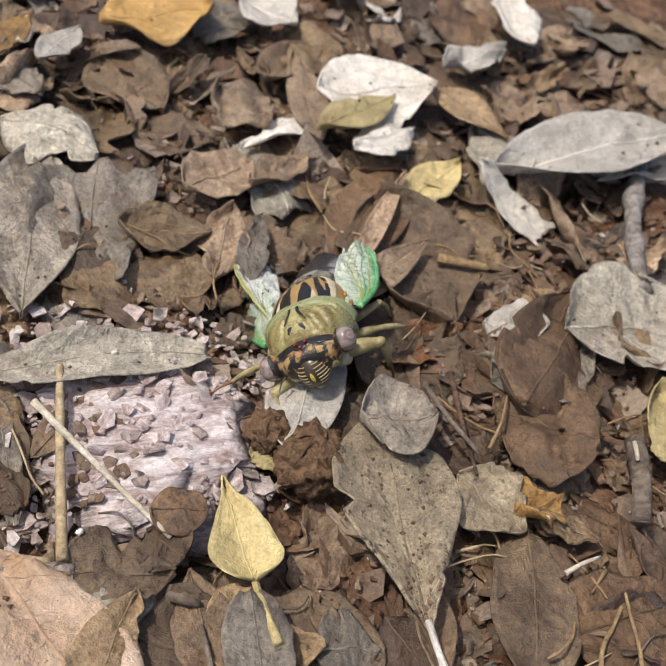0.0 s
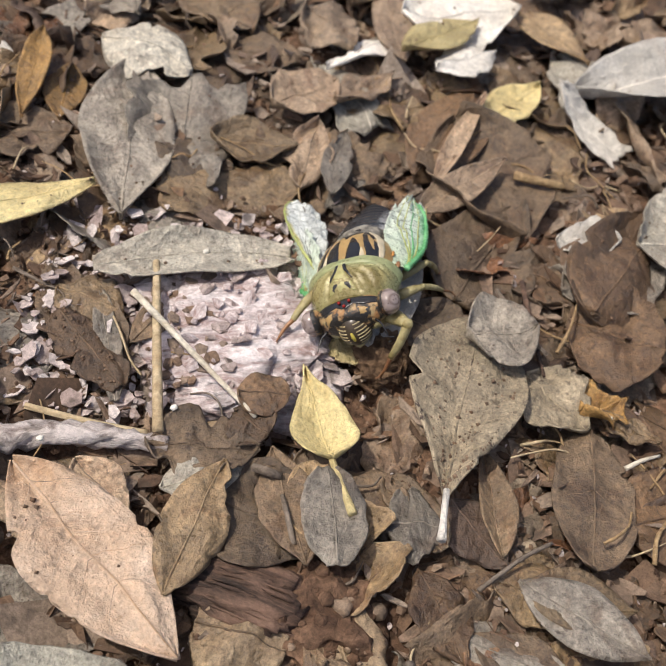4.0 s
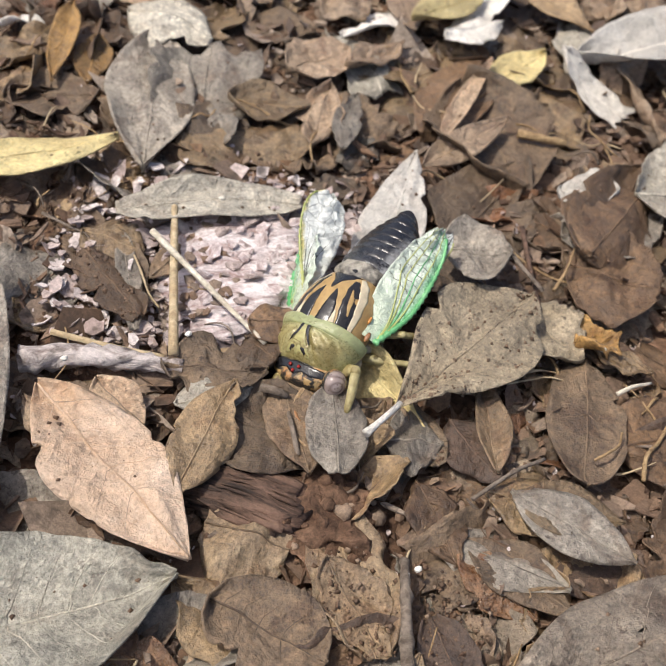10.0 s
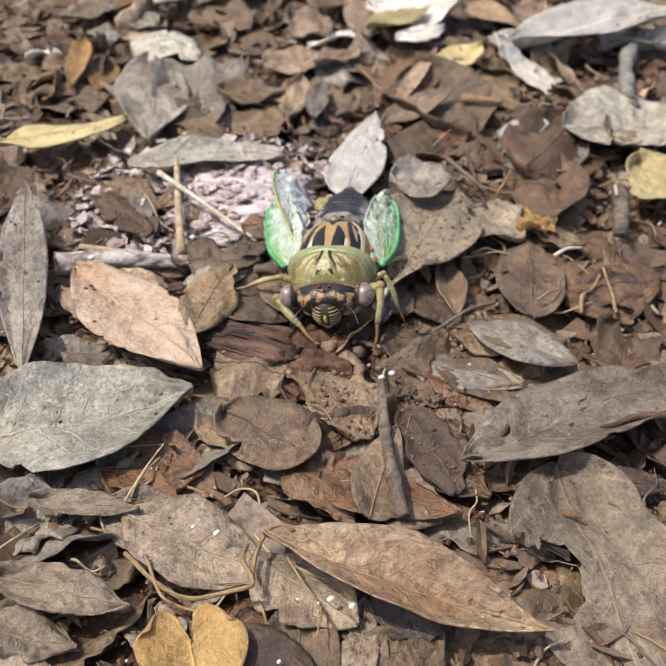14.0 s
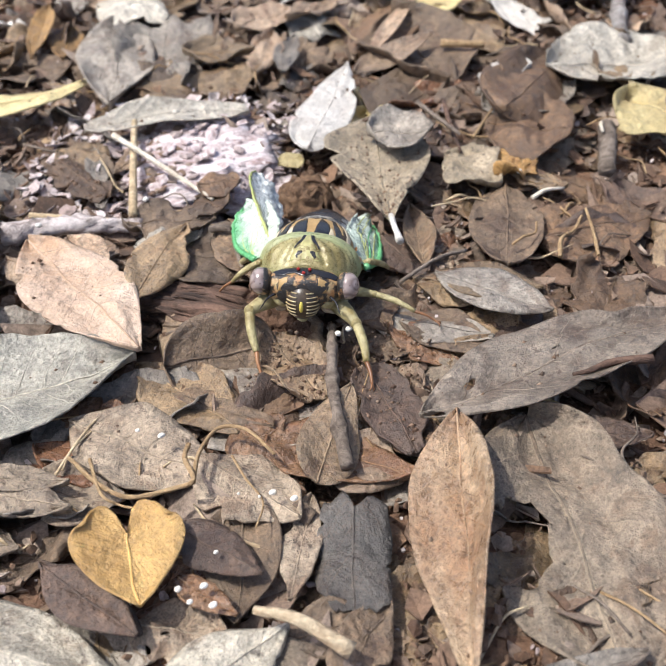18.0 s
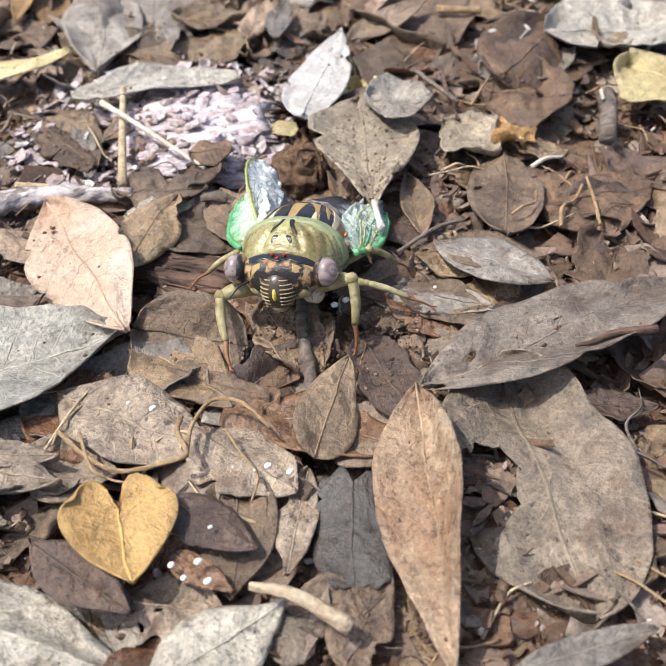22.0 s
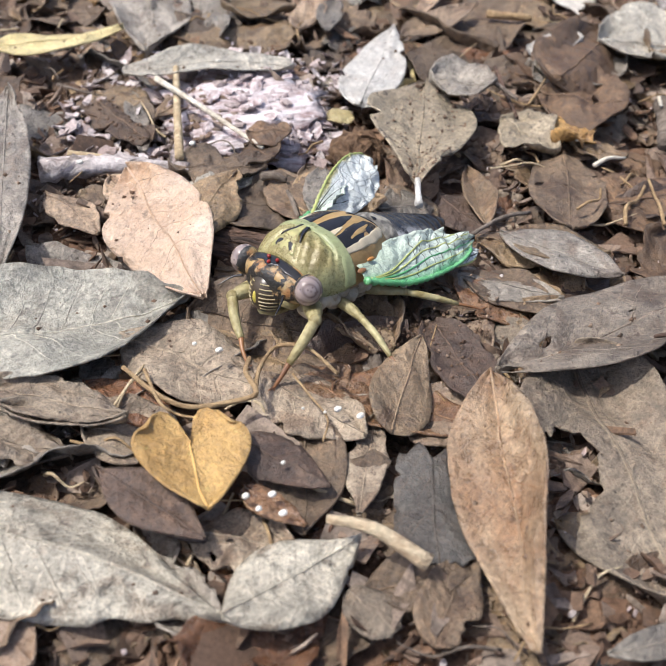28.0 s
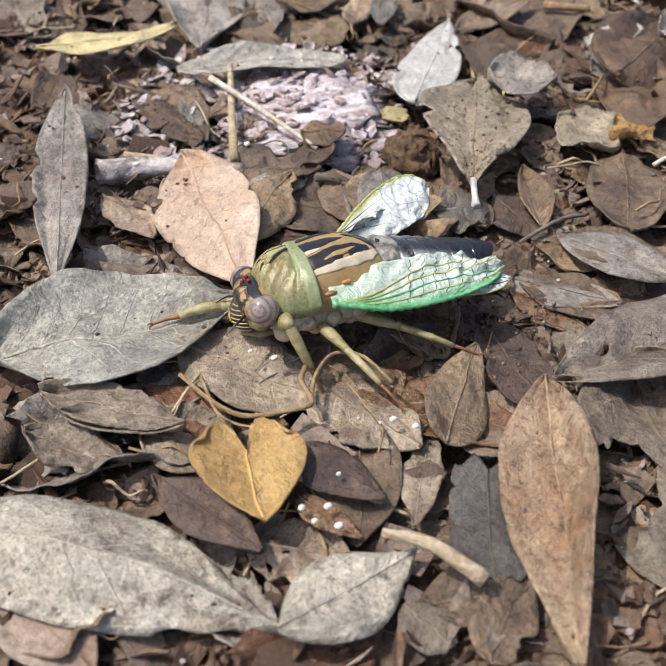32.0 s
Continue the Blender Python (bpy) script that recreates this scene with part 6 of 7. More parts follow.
    wing("hindwing", body, (0.6, 5.4, 6.2), (-16.8, 7.0, 3.6), (0.2, 2.2, -2.2), HINDW, "pale crumpled hindwing", (YELV, DARKV), 9.0, 0.7, 0.0, 0.2, (0.3, 0.6))
    wing("forewing", body, (3.2, -6.3, 6.9), (-11.8, -10.8, 8.6), (-0.8, -6.2, -4.2), WING, "crumpled fresh forewing held out from the body", (GREENV, YELV, GREENV, YELV), 15.0, 1.7, 0.3, 0.42)
    wing("hindwing", body, (0.6, -5.4, 7.4), (-14.2, -9.0, 11.4), (1.6, -4.2, 4.4), HINDW, "pale crumpled hindwing raised behind the back", (YELV, DARKV, DARKV), 21.0, 1.3, 0.0, 0.26)
    for sg in (-1, 1):
        part("wing_root", ball(0.5, (1.5, 0.7, 0.6), 14, (3.1, sg * 6.2, 7.0)), TARSUS, body, "red-brown wing joint")
        part("wing_root", ball(0.34, (1.8, 0.6, 0.7), 12, (1.0, sg * 5.6, 7.6)), ORANGEC, body, "orange wing joint")
    return body


def bone_mesh(length, r0, r1, belly=0.0, foot=None):
    """A limb along +x; foot adds a thin jointed end with two claws."""
    n = 12
    line = [Vector((length * i / (n - 1), 0, 0.05 * length * math.sin(math.pi * i / (n - 1)))) * MM for i in range(n)]
    rad = [(r0 + (r1 - r0) * i / (n - 1) + belly * math.sin(math.pi * (i / (n - 1)) ** 0.8)) * MM for i in range(n)]
    me = tube(line, rad, 12, 0.05, length)
    if not foot:
        return me
    bm = bmesh.new()
    bm.from_mesh(me)
    bm.faces.ensure_lookup_table()
    for pts, rr in (([(length - 0.1, 0, 0), (length + foot * 0.5, 0, 0.12), (length + foot, 0, -0.1)], [r1 * 0.85, r1 * 0.6, r1 * 0.45]),
                    ([(length + foot - 0.1, 0, -0.1), (length + foot + 0.5, 0.3, -0.15), (length + foot + 0.7, 0.4, -0.45)], [0.14, 0.11, 0.03]),
                    ([(length + foot - 0.1, 0, -0.1), (length + foot + 0.5, -0.3, -0.15), (length + foot + 0.7, -0.4, -0.45)], [0.14, 0.11, 0.03])):
        m2 = tube(smooth_line([Vector(p) * MM for p in pts], 4), [float(np.interp(i / 8, [0, 0.5, 1], rr)) * MM for i in range(9)], 7)
        k = len(bm.faces)
        bm.from_mesh(m2)
        bm.faces.ensure_lookup_table()
        for f in bm.faces[k:]:
            f.material_index = 1
    return bm


# hip in the body's space, thigh and shin lengths, resting foot in the body's space (mm)
LEGS = [
    ("front_leg", (8.2, 2.9, 3.6), 5.6, 8.4, (14.5, 6.0)), ("front_leg", (8.2, -2.9, 3.6), 5.6, 8.4, (14.5, -6.0)),
    ("middle_leg", (4.6, 3.6, 3.0), 5.0, 8.6, (7.0, 11.5)), ("middle_leg", (4.6, -3.6, 3.0), 5.0, 8.6, (7.0, -11.5)),
    ("hind_leg", (0.6, 3.6, 3.0), 5.4, 9.6, (-7.5, 11.0)), ("hind_leg", (0.6, -3.6, 3.0), 5.4, 9.6, (-7.5, -11.0)),
]

cicada = build_cicada()
limbs = []
for nm, hip, a, b, home in LEGS:
    thick = 1.02 if nm == "front_leg" else 0.66
    foot = 3.0
    thigh = part(nm, bone_mesh(a, thick * 0.8, thick * 0.62, thick * 0.35), LEGM, cicada, "yellow-green leg")
    shin = part("shin", bone_mesh(b - foot, thick * 0.6, thick * 0.4, 0.08, foot), [LEGM, TARSUS], thigh, "yellow shin with a red-brown foot")
    hipball = part("hip", ball(thick * 1.25, (1.2, 1, 1.1), 16, (0.2, 0, 0)), WAX, thigh)
    part("knee", ball(thick * 0.72, (1.1, 1, 1), 14), LEGM, shin)
    limbs.append((thigh, shin))

# seconds, place of the body in centimetres, heading, nose-up and lean in degrees
BODY = [
    (0, 0.142, 6.626, 0.112, -97.4, 12.9, 40.4),
    (1, -0.155, 6.504, 0.132, -93.9, 20.2, 37.5),
    (2, -0.380, 6.511, 0.075, -91.1, 14.1, 32.5),
    (3, -0.315, 6.156, 0.053, -96.8, 17.9, 38.7),
    (4, -0.372, 5.653, 0.050, -97.0, 10.3, 35.1),
    (6.5, -0.396, 5.101, 0.069, -104.3, -3.2, 34.2),
    (7, -0.532, 4.850, 0.052, -106.4, -6.5, 36.5),
    (7.5, -0.442, 4.601, 0.027, -102.5, -15.7, 31.8),
    (8, -0.545, 4.404, 0.030, -107.0, -17.7, 27.0),
    (8.5, -0.549, 4.419, 0.088, -113.6, -20.3, 34.5),
    (9, -0.572, 4.416, -0.016, -115.1, -21.2, 30.9),
    (9.5, -0.703, 4.089, 0.070, -117.4, -19.6, 28.4),
    (10, -0.649, 3.956, -0.043, -116.2, -18.8, 22.8),
    (10.5, -0.747, 3.800, -0.040, -112.7, -14.7, 20.5),
    (11, -0.838, 3.522, -0.035, -106.6, -11.1, 13.1),
    (11.5, -0.817, 3.374, -0.006, -104.6, -10.7, 15.8),
    (12, -0.641, 3.143, 0.034, -94.9, -9.4, 8.7),
    (12.5, -0.593, 2.876, 0.068, -95.4, -10.1, 4.3),
    (13, -0.566, 2.824, 0.029, -95.6, -9.1, 5.5),
    (13.5, -0.587, 2.559, 0.068, -95.8, -7.0, 8.4),
    (14, -0.558, 2.604, 0.041, -96.9, -3.2, 10.5),
    (14.5, -0.612, 2.426, 0.076, -96.6, -4.0, 8.1),
    (16.5, -0.527, 1.862, -0.030, -91.9, 2.7, 0.7),
    (17, -0.503, 1.517, 0.028, -91.4, 12.1, 0.2),
    (17.5, -0.414, 1.401, -0.056, -93.9, 13.0, -2.0),
    (18, -0.383, 1.452, -0.054, -94.9, 13.5, -1.1),
    (18.5, -0.390, 1.317, -0.025, -96.4, 18.5, -0.9),
    (19, -0.412, 1.224, 0.030, -97.2, 20.6, -0.6),
    (19.5, -0.365, 1.157, 0.088, -97.1, 25.2, 4.8),
    (20, -0.382, 0.997, 0.090, -94.6, 20.0, 2.2),
    (20.5, -0.402, 0.997, 0.056, -95.4, 18.8, 2.0),
    (21, -0.422, 1.040, 0.119, -94.3, 19.2, -0.1),
    (21.5, -0.367, 0.945, 0.049, -98.7, 15.9, 0.5),
    (22, -0.371, 0.887, 0.081, -104.0, 14.9, 6.5),
    (22.5, -0.350, 1.022, 0.003, -106.1, 18.8, 8.0),
    (23, -0.512, 1.016, 0.095, -113.9, 20.4, 16.2),
    (23.5, -0.708, 0.731, 0.020, -120.0, 19.7, 13.8),
    (24, -0.622, 0.580, 0.111, -124.4, 16.3, 15.0),
    (24.5, -0.635, 0.534, 0.030, -123.7, 24.7, 10.3),
    (26.5, -0.813, 0.665, 0.017, -131.1, 16.3, 8.3),
    (27, -0.707, 0.650, 0.077, -130.4, 19.2, 9.1),
    (27.5, -0.680, 0.265, 0.170, -144.1, 5.8, 22.9),
    (28, -0.767, 0.346, -0.005, -136.3, 6.8, 9.2),
    (28.5, -0.796, 0.164, 0.102, -142.1, 1.5, 14.1),
    (29, -0.898, 0.105, 0.107, -144.2, 4.6, 10.8),
    (29.5, -0.976, 0.068, 0.122, -148.8, 6.3, 10.3),
    (30, -1.203, 0.098, 0.077, -150.6, -0.7, 15.7),
    (30.5, -1.252, 0.019, 0.064, -153.6, -2.9, 16.3),
    (31, -1.276, -0.129, 0.139, -155.8, -4.5, 20.6),
    (31.5, -1.268, -0.096, 0.103, -156.7, -3.9, 19.4),
    (32, -1.272, -0.239, 0.135, -158.8, -4.8, 20.4),
]


def body_pose(x, y, z, head, nose, lean):
    return Matrix.Translation(Vector((x, y, z)) * 0.01) @ pose(0, 0, 0, 0, 0, head) @ pose(0, 0, 0, 0, -nose, 0) @ pose(0, 0, 0, lean, 0, 0)


def body_at(t):
    ts = [r[0] for r in BODY]
    return body_pose(*[float(np.interp(t, ts, [r[k] for r in BODY])) for k in range(1, 7)])


# feet seen in particular places: leg, seconds, place in centimetres
FEET = [
    (0, 0, 0.95, 6.12, 0.15),
    (1, 0, -0.19, 4.83, 0.15),
    (3, 0, -1.61, 5.52, 0.15),
    (2, 0, 2.11, 7.45, 0.15),
    (0, 1, 0.77, 6.38, 0.15),
    (1, 1, -0.16, 4.94, 0.15),
    (3, 1, -1.45, 5.30, 0.15),
    (2, 1, 2.00, 7.71, 0.15),
    (1, 2, -0.06, 4.50, 0.15),
    (0, 2, 0.97, 6.69, 0.15),
    (1, 3, -0.17, 4.84, 0.15),
    (0, 3, 0.76, 6.53, 0.15),
    (3, 3, -1.92, 5.04, 0.15),
    (1, 4, -1.75, 4.68, 0.15),
    (0, 4, -0.35, 4.26, 0.15),
    (2, 4, 0.73, 5.94, 0.15),
    (2, 7, 1.14, 5.30, 0.15),
    (1, 7, -0.53, 3.26, 0.15),
    (0, 7, -0.16, 3.39, 0.15),
    (0, 8, 0.17, 3.12, 0.15),
    (2, 8, 1.40, 4.18, 0.15),
    (1, 8, -1.61, 2.26, 0.15),
    (0, 9, 0.13, 3.08, 0.15),
    (2, 9, 1.22, 3.80, 0.15),
    (1, 9, -1.15, 2.36, 0.15),
    (0, 10, -0.85, 2.06, 0.15),
    (2, 10, 0.86, 3.36, 0.15),
    (1, 10, -1.31, 2.16, 0.15),
    (0, 11, -0.68, 1.47, 0.15),
    (2, 11, 0.73, 3.30, 0.15),
    (4, 11, 1.36, 3.88, 0.15),
    (0, 12, -0.07, 1.31, 0.15),
    (2, 12, 0.89, 2.88, 0.15),
    (0, 13, 0.01, 1.02, 0.15),
    (1, 13, -1.09, 1.47, 0.15),
    (2, 13, 1.08, 2.28, 0.15),
    (0, 14, -0.09, 1.02, 0.15),
    (1, 14, -0.93, 1.05, 0.15),
    (3, 14, -2.31, 2.13, 0.15),
    (1, 17, -1.37, -0.14, 0.15),
    (0, 17, 0.01, -0.27, 0.15),
    (3, 17, -2.13, 1.55, 0.15),
    (2, 17, 0.93, 0.99, 0.15),
    (1, 18, -0.96, -0.36, 0.15),
    (0, 18, 0.39, -0.53, 0.15),
    (3, 18, -1.67, 1.28, 0.15),
    (2, 18, 1.31, 0.62, 0.15),
    (0, 19, -0.01, -0.28, 0.15),
    (1, 19, -1.13, 0.46, 0.15),
    (3, 19, -2.21, 1.34, 0.15),
    (2, 19, 0.93, 0.22, 0.15),
    (4, 19, 1.17, 1.38, 0.15),
    (1, 20, -2.06, -0.37, 0.15),
    (0, 20, -0.16, -0.41, 0.15),
    (3, 20, -1.92, 0.81, 0.15),
    (2, 20, 1.52, -0.21, 0.15),
    (4, 20, 1.24, 1.69, 0.15),
    (1, 21, -1.71, -0.52, 0.15),
    (0, 21, 0.04, -0.40, 0.15),
    (3, 21, -1.91, 0.84, 0.15),
    (2, 21, 1.47, 0.01, 0.15),
    (1, 22, -1.25, -0.67, 0.15),
    (0, 22, 0.22, -0.41, 0.15),
    (3, 22, -1.86, 0.86, 0.15),
    (2, 22, 1.42, 0.28, 0.15),
    (1, 23, -1.25, -0.58, 0.15),
    (0, 23, -0.20, -1.50, 0.15),
    (2, 23, 0.70, 0.11, 0.15),
    (1, 24, -1.38, -1.03, 0.15),
    (0, 24, -0.14, -0.73, 0.15),
    (2, 24, 0.83, -0.67, 0.15),
    (1, 27, -1.88, -0.79, 0.15),
    (0, 27, -1.25, -2.17, 0.15),
    (2, 27, 0.36, -1.00, 0.15),
    (4, 27, 1.10, 0.46, 0.15),
    (1, 28, -1.79, -1.07, 0.15),
    (0, 28, -1.49, -1.45, 0.15),
    (2, 28, 0.23, -1.63, 0.15),
    (4, 28, 0.92, 0.06, 0.15),
    (1, 29, -1.90, -1.02, 0.15),
    (0, 29, -1.52, -1.46, 0.15),
    (2, 29, 0.25, -1.24, 0.15),
    (4, 29, 0.61, -1.05, 0.15),
    (1, 30, -3.65, -0.33, 0.15),
    (0, 30, -1.47, -1.37, 0.15),
    (2, 30, -0.30, -1.64, 0.15),
    (4, 30, 0.71, -0.80, 0.15),
    (1, 31, -3.68, -0.42, 0.15),
    (0, 31, -1.45, -1.40, 0.15),
    (2, 31, -0.31, -1.71, 0.15),
    (4, 31, 0.73, -0.83, 0.15),
    (1, 32, -3.84, -0.47, 0.15),
    (0, 32, -1.52, -1.39, 0.15),
    (2, 32, -0.46, -1.80, 0.15),
    (4, 32, 0.65, -0.85, 0.15),
]


def reach(hip, foot, a, b, side):
    """Thigh and shin poses, in the body's space, that bring the foot of a two-piece leg to a place; the knee points up and outwards."""
    d = foot - hip
    far = min(d.length, (a + b) * 0.985)
    d.normalize()
    foot = hip + d * far
    k = (a * a - b * b + far * far) / (2 * far)
    h = math.sqrt(max(0.0, a * a - k * k))
    up = Vector((0.15, 1.1 * side, 0.75))
    up = (up - d * up.dot(d)).normalized()
    knee = hip + d * k + up * h
    out = []
    for p, q in ((hip, knee), (knee, foot)):
        x = (q - p).normalized()
        y = up.cross(x)
        if y.length < 1e-4:
            y = Vector((0, 1, 0))
        y.normalize()
        z = x.cross(y)
        m = Matrix((x, y, z)).transposed().to_4x4()
        m.translation = p
        out.append(m)
    return out[0], out[0].inverted() @ out[1]


def gait():
    """Feet stay where they stand while the body passes over them, then step ahead of their resting places."""
    step = 0.2
    times = [round(k * step, 3) for k in range(int(32.0 / step) + 1)]
    tracks = []
    for i, (nm, hip, a, b, home) in enumerate(LEGS):
        told = sorted((t, Vector((x * 0.01, y * 0.01, z * 0.01))) for k, t, x, y, z in FEET if k == i)
        rest = [(body_at(t) @ Vector((home[0] * MM, home[1] * MM, 0))) for t in times]
        at = None
        out = []
        last = -9.0
        for t, r in zip(times, rest):
            goal = Vector((r.x, r.y, ground_z(r.x, r.y) + 0.0022))
            near = [p for s, p in told if abs(s - t) < 0.11]
            if near:
                at, last = near[0].copy(), t
            elif at is None:
                at = goal
            elif (at - goal).length > 0.0036 and not any(0 < s - t < 0.9 or abs(s - t) < 0.45 for s, _ in told) and t - last > 0.35 + 0.07 * i:
                at, last = goal + (goal - at).normalized() * 0.001, t
            out.append((t, at.copy()))
        tracks.append(out)
    return times, tracks


def motions():
    walk(cicada, [(r[0], body_pose(*r[1:])) for r in BODY])
    times, tracks = gait()
    for i, (nm, hip, a, b, home) in enumerate(LEGS):
        thigh, shin = limbs[i]
        rows_t, rows_s = [], []
        for t, p in tracks[i]:
            local = body_at(t).inverted() @ p
            m, s = reach(Vector(hip) * MM, local, a * MM, (b + 0.4) * MM, 1 if hip[1] > 0 else -1)
            rows_t.append((t, m)), rows_s.append((t, s))
        walk(thigh, rows_t), walk(shin, rows_s)
    # litter that shifts as it is trodden on
    walk(seed_0, [(0.0, pose(-0.0081, 0.0499, 0.0020, 0, 0, 10)), (1.0, pose(-0.0081, 0.0499, 0.0020, 0, 0, 10)), (2.0, pose(-0.0095, 0.0522, 0.0010, 30, 10, 30)), (3.0, pose(-0.0095, 0.0522, 0.0004, 45, 10, 30)), (6.0, pose(-0.0095, 0.0522, -0.0025, 45, 10, 30)), (32.0, pose(-0.0095, 0.0522, -0.0025, 45, 10, 30))])
    walk(seed_1, [(0.0, pose(-0.0025, 0.0456, 0.0025, 0, 0, 50)), (1.0, pose(-0.0025, 0.0456, 0.0025, 0, 0, 50)), (2.0, pose(-0.0029, 0.0482, 0.0016, 30, 10, 70)), (3.0, pose(-0.0029, 0.0482, 0.0010, 45, 10, 70)), (6.0, pose(-0.0030, 0.0440, -0.0035, 45, 10, 70)), (12.0, pose(-0.0045, 0.0385, -0.0042, 45, 10, 70)), (16.0, pose(-0.0054, 0.0372, -0.0008, 45, 10, 70)), (32.0, pose(-0.0054, 0.0372, -0.0008, 45, 10, 70))])
    walk(speckled_leaf, [(0, leaf_pose(0.78, 3.76, 0.42, 97.2, 0, 0)), (1, leaf_pose(0.78, 3.76, 0.42, 97.2, 0, 0)), (2, leaf_pose(0.78, 3.76, 0.42, 97.2, 0, 0)), (3, leaf_pose(1.31, 3.86, 0.42, 106.0, 0, 0)), (4, leaf_pose(0.69, 3.83, 0.42, 77.8, 0, 0)), (7, leaf_pose(0.69, 4.03, 0.42, 48.65, 0, 0)), (9, leaf_pose(0.76, 3.75, 0.42, 47.67, 0, 0)), (11, leaf_pose(0.72, 3.41, 0.42, 51.34, 0, 0)), (13, leaf_pose(1.02, 3.56, 0.42, 54.17, 0, 0)), (14, leaf_pose(0.72, 3.38, 0.42, 65.58, 0, 0)), (17, leaf_pose(0.59, 4.02, 0.42, 95.96, 0, 0)), (19, leaf_pose(0.6, 3.78, 0.42, 93.04, 0, 0)), (23, leaf_pose(0.41, 3.52, 0.42, 92.59, 0, 0)), (24, leaf_pose(0.48, 3.65, 0.42, 83.53, 0, 0)), (27, leaf_pose(0.38, 3.71, 0.42, 84.19, 0, 0)), (32, leaf_pose(0.33, 3.76, 0.42, 85.82, 0, 0))])
    walk(small_leaf, [(0, leaf_pose(0.80, 5.08, 0.62, 8.0, 0, 0)), (2, leaf_pose(0.80, 5.08, 0.62, 8.0, 0, 0)), (3, leaf_pose(1.13, 5.13, 0.62, 18.0, 0, 0)), (4, leaf_pose(1.22, 4.93, 0.62, 15.0, 0, 0)), (7, leaf_pose(0.69, 5.21, 0.62, 10, 0, 0)), (9, leaf_pose(0.9, 5.26, 0.62, 5, 0, 0)), (14, leaf_pose(0.73, 4.75, 0.62, 3, 0, 0)), (19, leaf_pose(0.93, 4.65, 0.62, 3, 0, 0)), (23, leaf_pose(0.94, 4.56, 0.62, 0, 0, 0)), (28, leaf_pose(1.03, 5.01, 0.62, -3, 0, 0)), (32, leaf_pose(1.07, 4.97, 0.62, -3, 0, 0))])
    walk(orange_leaf, [(0, leaf_pose(-2.86, 1.87, 0.3, -47.53, 0, 0)), (4, leaf_pose(-3.54, 1.32, 0.3, -43.64, 0, 0)), (7, leaf_pose(-3.53, 1.17, 0.35, -45.65, 0, 0)), (9, leaf_pose(-3.51, 1.21, 0.35, -43.18, 0, 0)), (11, leaf_pose(-3.52, 1.18, 0.35, -43.64, 0, 0)), (13, leaf_pose(-3.54, 1.18, 0.35, -43.52, 0, 0)), (14, leaf_pose(-3.5, 1.33, 0.35, -44.62, 0, 0)), (17, leaf_pose(-3.44, 1.14, 0.35, -48.41, 0, 0)), (19, leaf_pose(-3.44, 1.06, 0.35, -49.63, 0, 0)), (20, leaf_pose(-3.51, 0.93, 0.35, -49.18, 0, 25)), (21, leaf_pose(-3.4, 1.21, 0.35, -54.98, 0, 25)), (23, leaf_pose(-3.15, 1.02, 0.35, -61.61, 0, 20)), (24, leaf_pose(-3.11, 1.11, 0.35, -62.52, 0, 20)), (27, leaf_pose(-3.09, 1.18, 0.35, -62.3, 0, 25)), (29, leaf_pose(-2.99, 1.18, 0.35, -64.56, 0, 25)), (32, leaf_pose(-3.16, 1.52, 0.35, -65.69, 0, 25))])
    walk(long_leaf, [(0, leaf_pose(0.07, -3.02, 0.3, -19.37, 0, 0)), (14, leaf_pose(0.07, -3.02, 0.3, -19.37, 0, 0)), (17, leaf_pose(0.34, -2.86, 0.3, -23.5, 0, 0)), (17.5, leaf_pose(0.39, -2.8, 0.3, -24.79, 0, 0)), (17.7, leaf_pose(1.3, -2.8, 0.3, -90.75, 0, 34)), (19, leaf_pose(1.25, -2.87, 0.35, -92.01, 0, 34)), (21, leaf_pose(1.22, -2.92, 0.35, -91.04, 0, 34)), (22, leaf_pose(0.96, -2.88, 0.35, -87.14, 0, 34)), (23, leaf_pose(1.03, -2.93, 0.35, -86.77, 0, 34)), (24, leaf_pose(1.07, -2.82, 0.35, -86.6, 0, 34)), (27, leaf_pose(0.91, -2.96, 0.35, -87.9, 0, 34)), (29, leaf_pose(0.84, -2.93, 0.35, -89.15, 0, 34)), (32, leaf_pose(0.81, -2.89, 0.35, -89.96, 0, 34))])
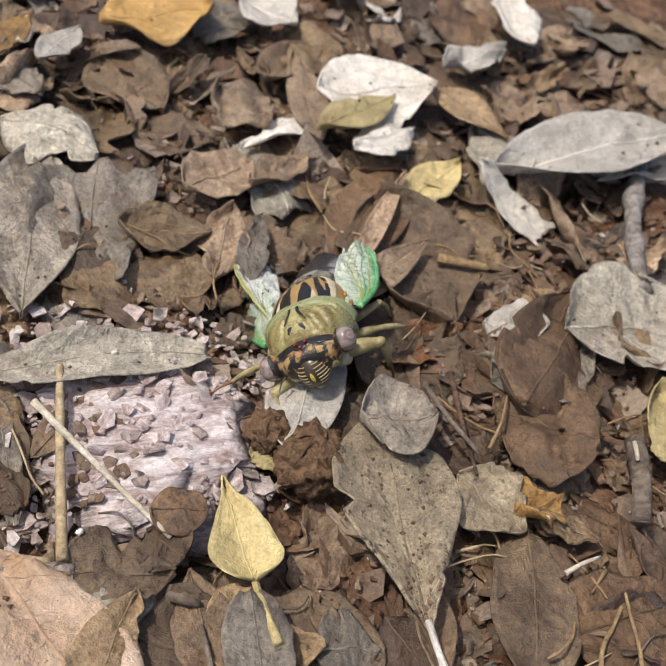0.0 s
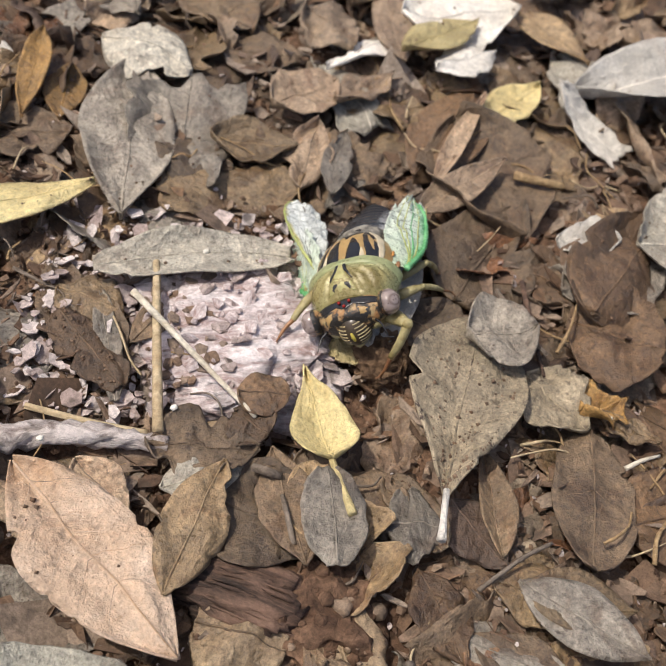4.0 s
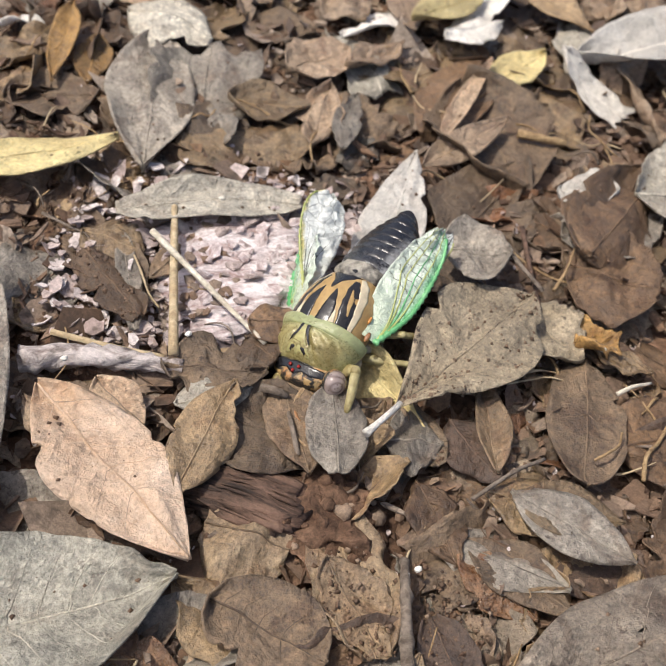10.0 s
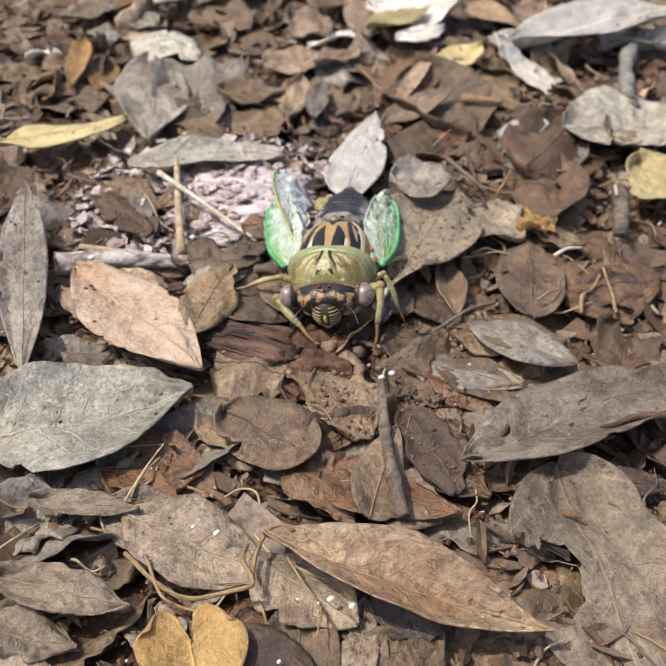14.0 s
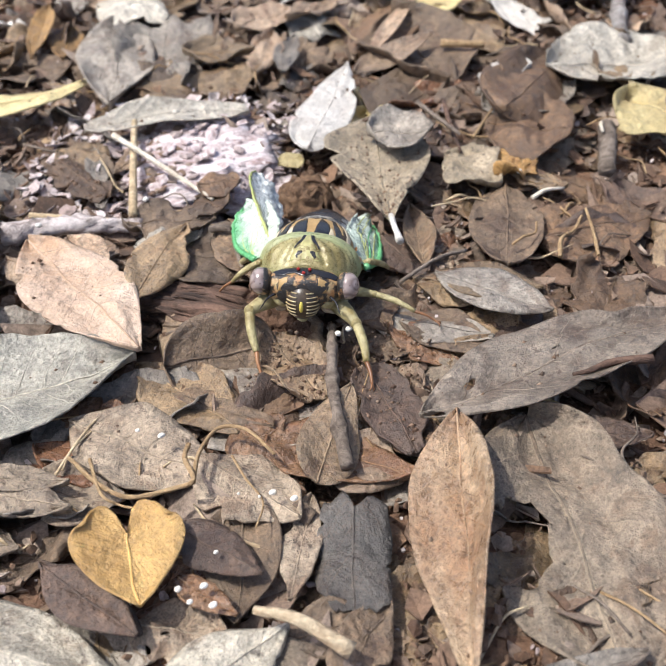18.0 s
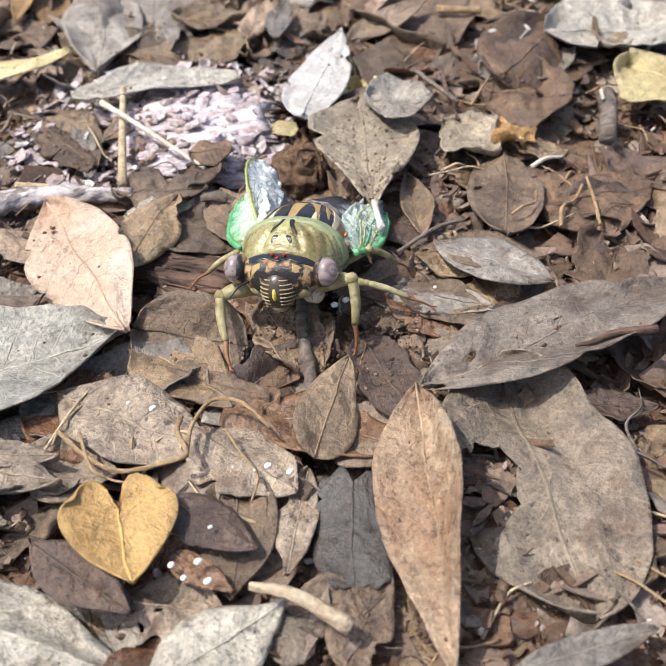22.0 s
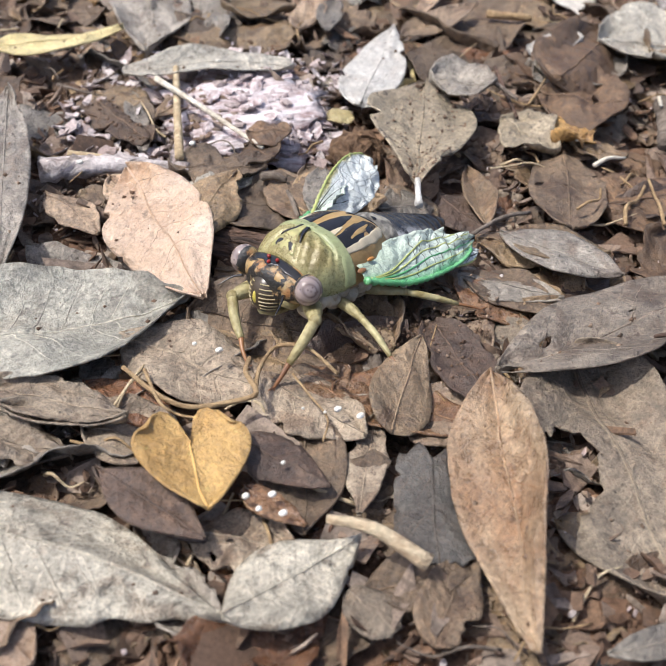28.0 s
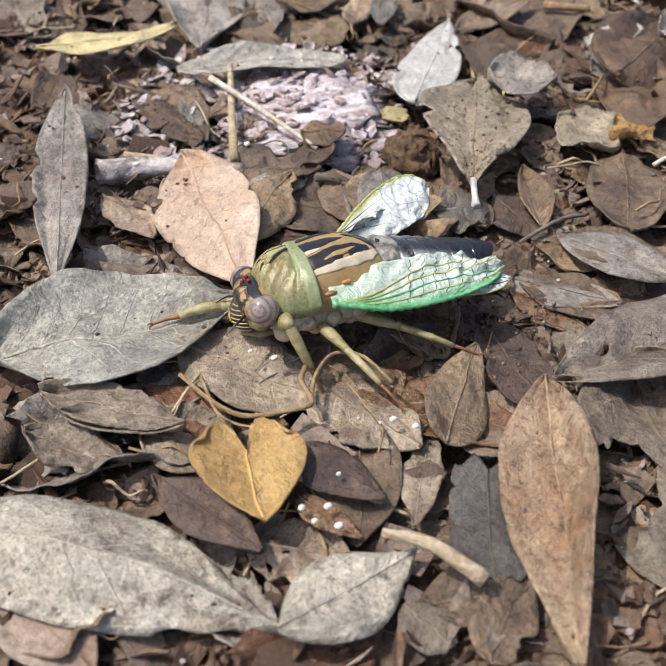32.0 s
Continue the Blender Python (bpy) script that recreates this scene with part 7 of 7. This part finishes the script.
    walk(plum_leaf, [(0, leaf_pose(-1.5, -0.46, 0.15, -24.14, 0, 0)), (13, leaf_pose(-1.5, -0.46, 0.15, -24.14, 0, 0)), (14, leaf_pose(-1.5, -0.67, 0.15, -31.48, 0, 0)), (17, leaf_pose(-1.4, -0, 0.1, 17.78, 0, 50)), (19, leaf_pose(-1.64, 0.14, 0.1, 9.79, 0, 50)), (23, leaf_pose(-1.76, -0.12, 0.1, -15.81, 0, 40)), (32, leaf_pose(-1.91, -0.24, 0, -9.86, 0, 30))])
    twig_home = Matrix.Translation(twig_dark.location)
    walk(twig_dark, [(0, Matrix.Translation((0.0000, 0.0000, 0.0000)) @ twig_home), (13, Matrix.Translation((0.0000, 0.0000, 0.0000)) @ twig_home), (14, Matrix.Translation((0.0000, -0.0019, 0.0000)) @ twig_home), (17, Matrix.Translation((-0.0010, -0.0007, 0.0000)) @ twig_home), (19, Matrix.Translation((-0.0004, 0.0014, 0.0000)) @ twig_home), (21, Matrix.Translation((-0.0038, 0.0069, -0.0010)) @ twig_home), (24, Matrix.Translation((-0.0043, 0.0077, -0.0025)) @ twig_home), (32, Matrix.Translation((-0.0047, 0.0070, -0.0040)) @ twig_home)])
    for thing in front_litter:
        home = thing.matrix_basis.copy()
        walk(thing, [(t, Matrix.Translation((x * 0.01, y * 0.01, 0)) @ home) for t, x, y in ((0, 0.1, -1.35), (17.5, 0.1, -1.35), (17.7, 0.1, -0.4), (24.5, 0.08, -0.38), (27.0, 0.05, -0.28), (27.4, 0, 0), (32, 0, 0))])
    home = torn_leaf.matrix_basis.copy()
    walk(torn_leaf, [(t, Matrix.Translation((x * 0.01, y * 0.01, 0)) @ home) for t, x, y in ((0, 0.3, -0.4), (21.5, 0.3, -0.4), (22.0, 0, 0), (32, 0, 0))])
    walk(cream_leaf, [(0, leaf_pose(-1.18, 3.51, 0.3, 106.65, 0, 0)), (4, leaf_pose(-1.18, 3.51, 0.3, 106.65, 0, 0)), (6.4, leaf_pose(-0.24, 2.97, 0.03, -45.82, 0, 60)), (9, leaf_pose(-0.24, 2.97, 0.03, -45.82, 0, 60)), (13, leaf_pose(0.32, 3.16, 0, -52.4, 0, 0)), (14, leaf_pose(0.61, 3.53, -0.02, -72.16, 0, 0)), (17, leaf_pose(0.54, 5.76, -0.05, -80.64, 0, 0)), (32, leaf_pose(0.46, 5.18, -0.08, -93.05, 0, 0))])



motions()
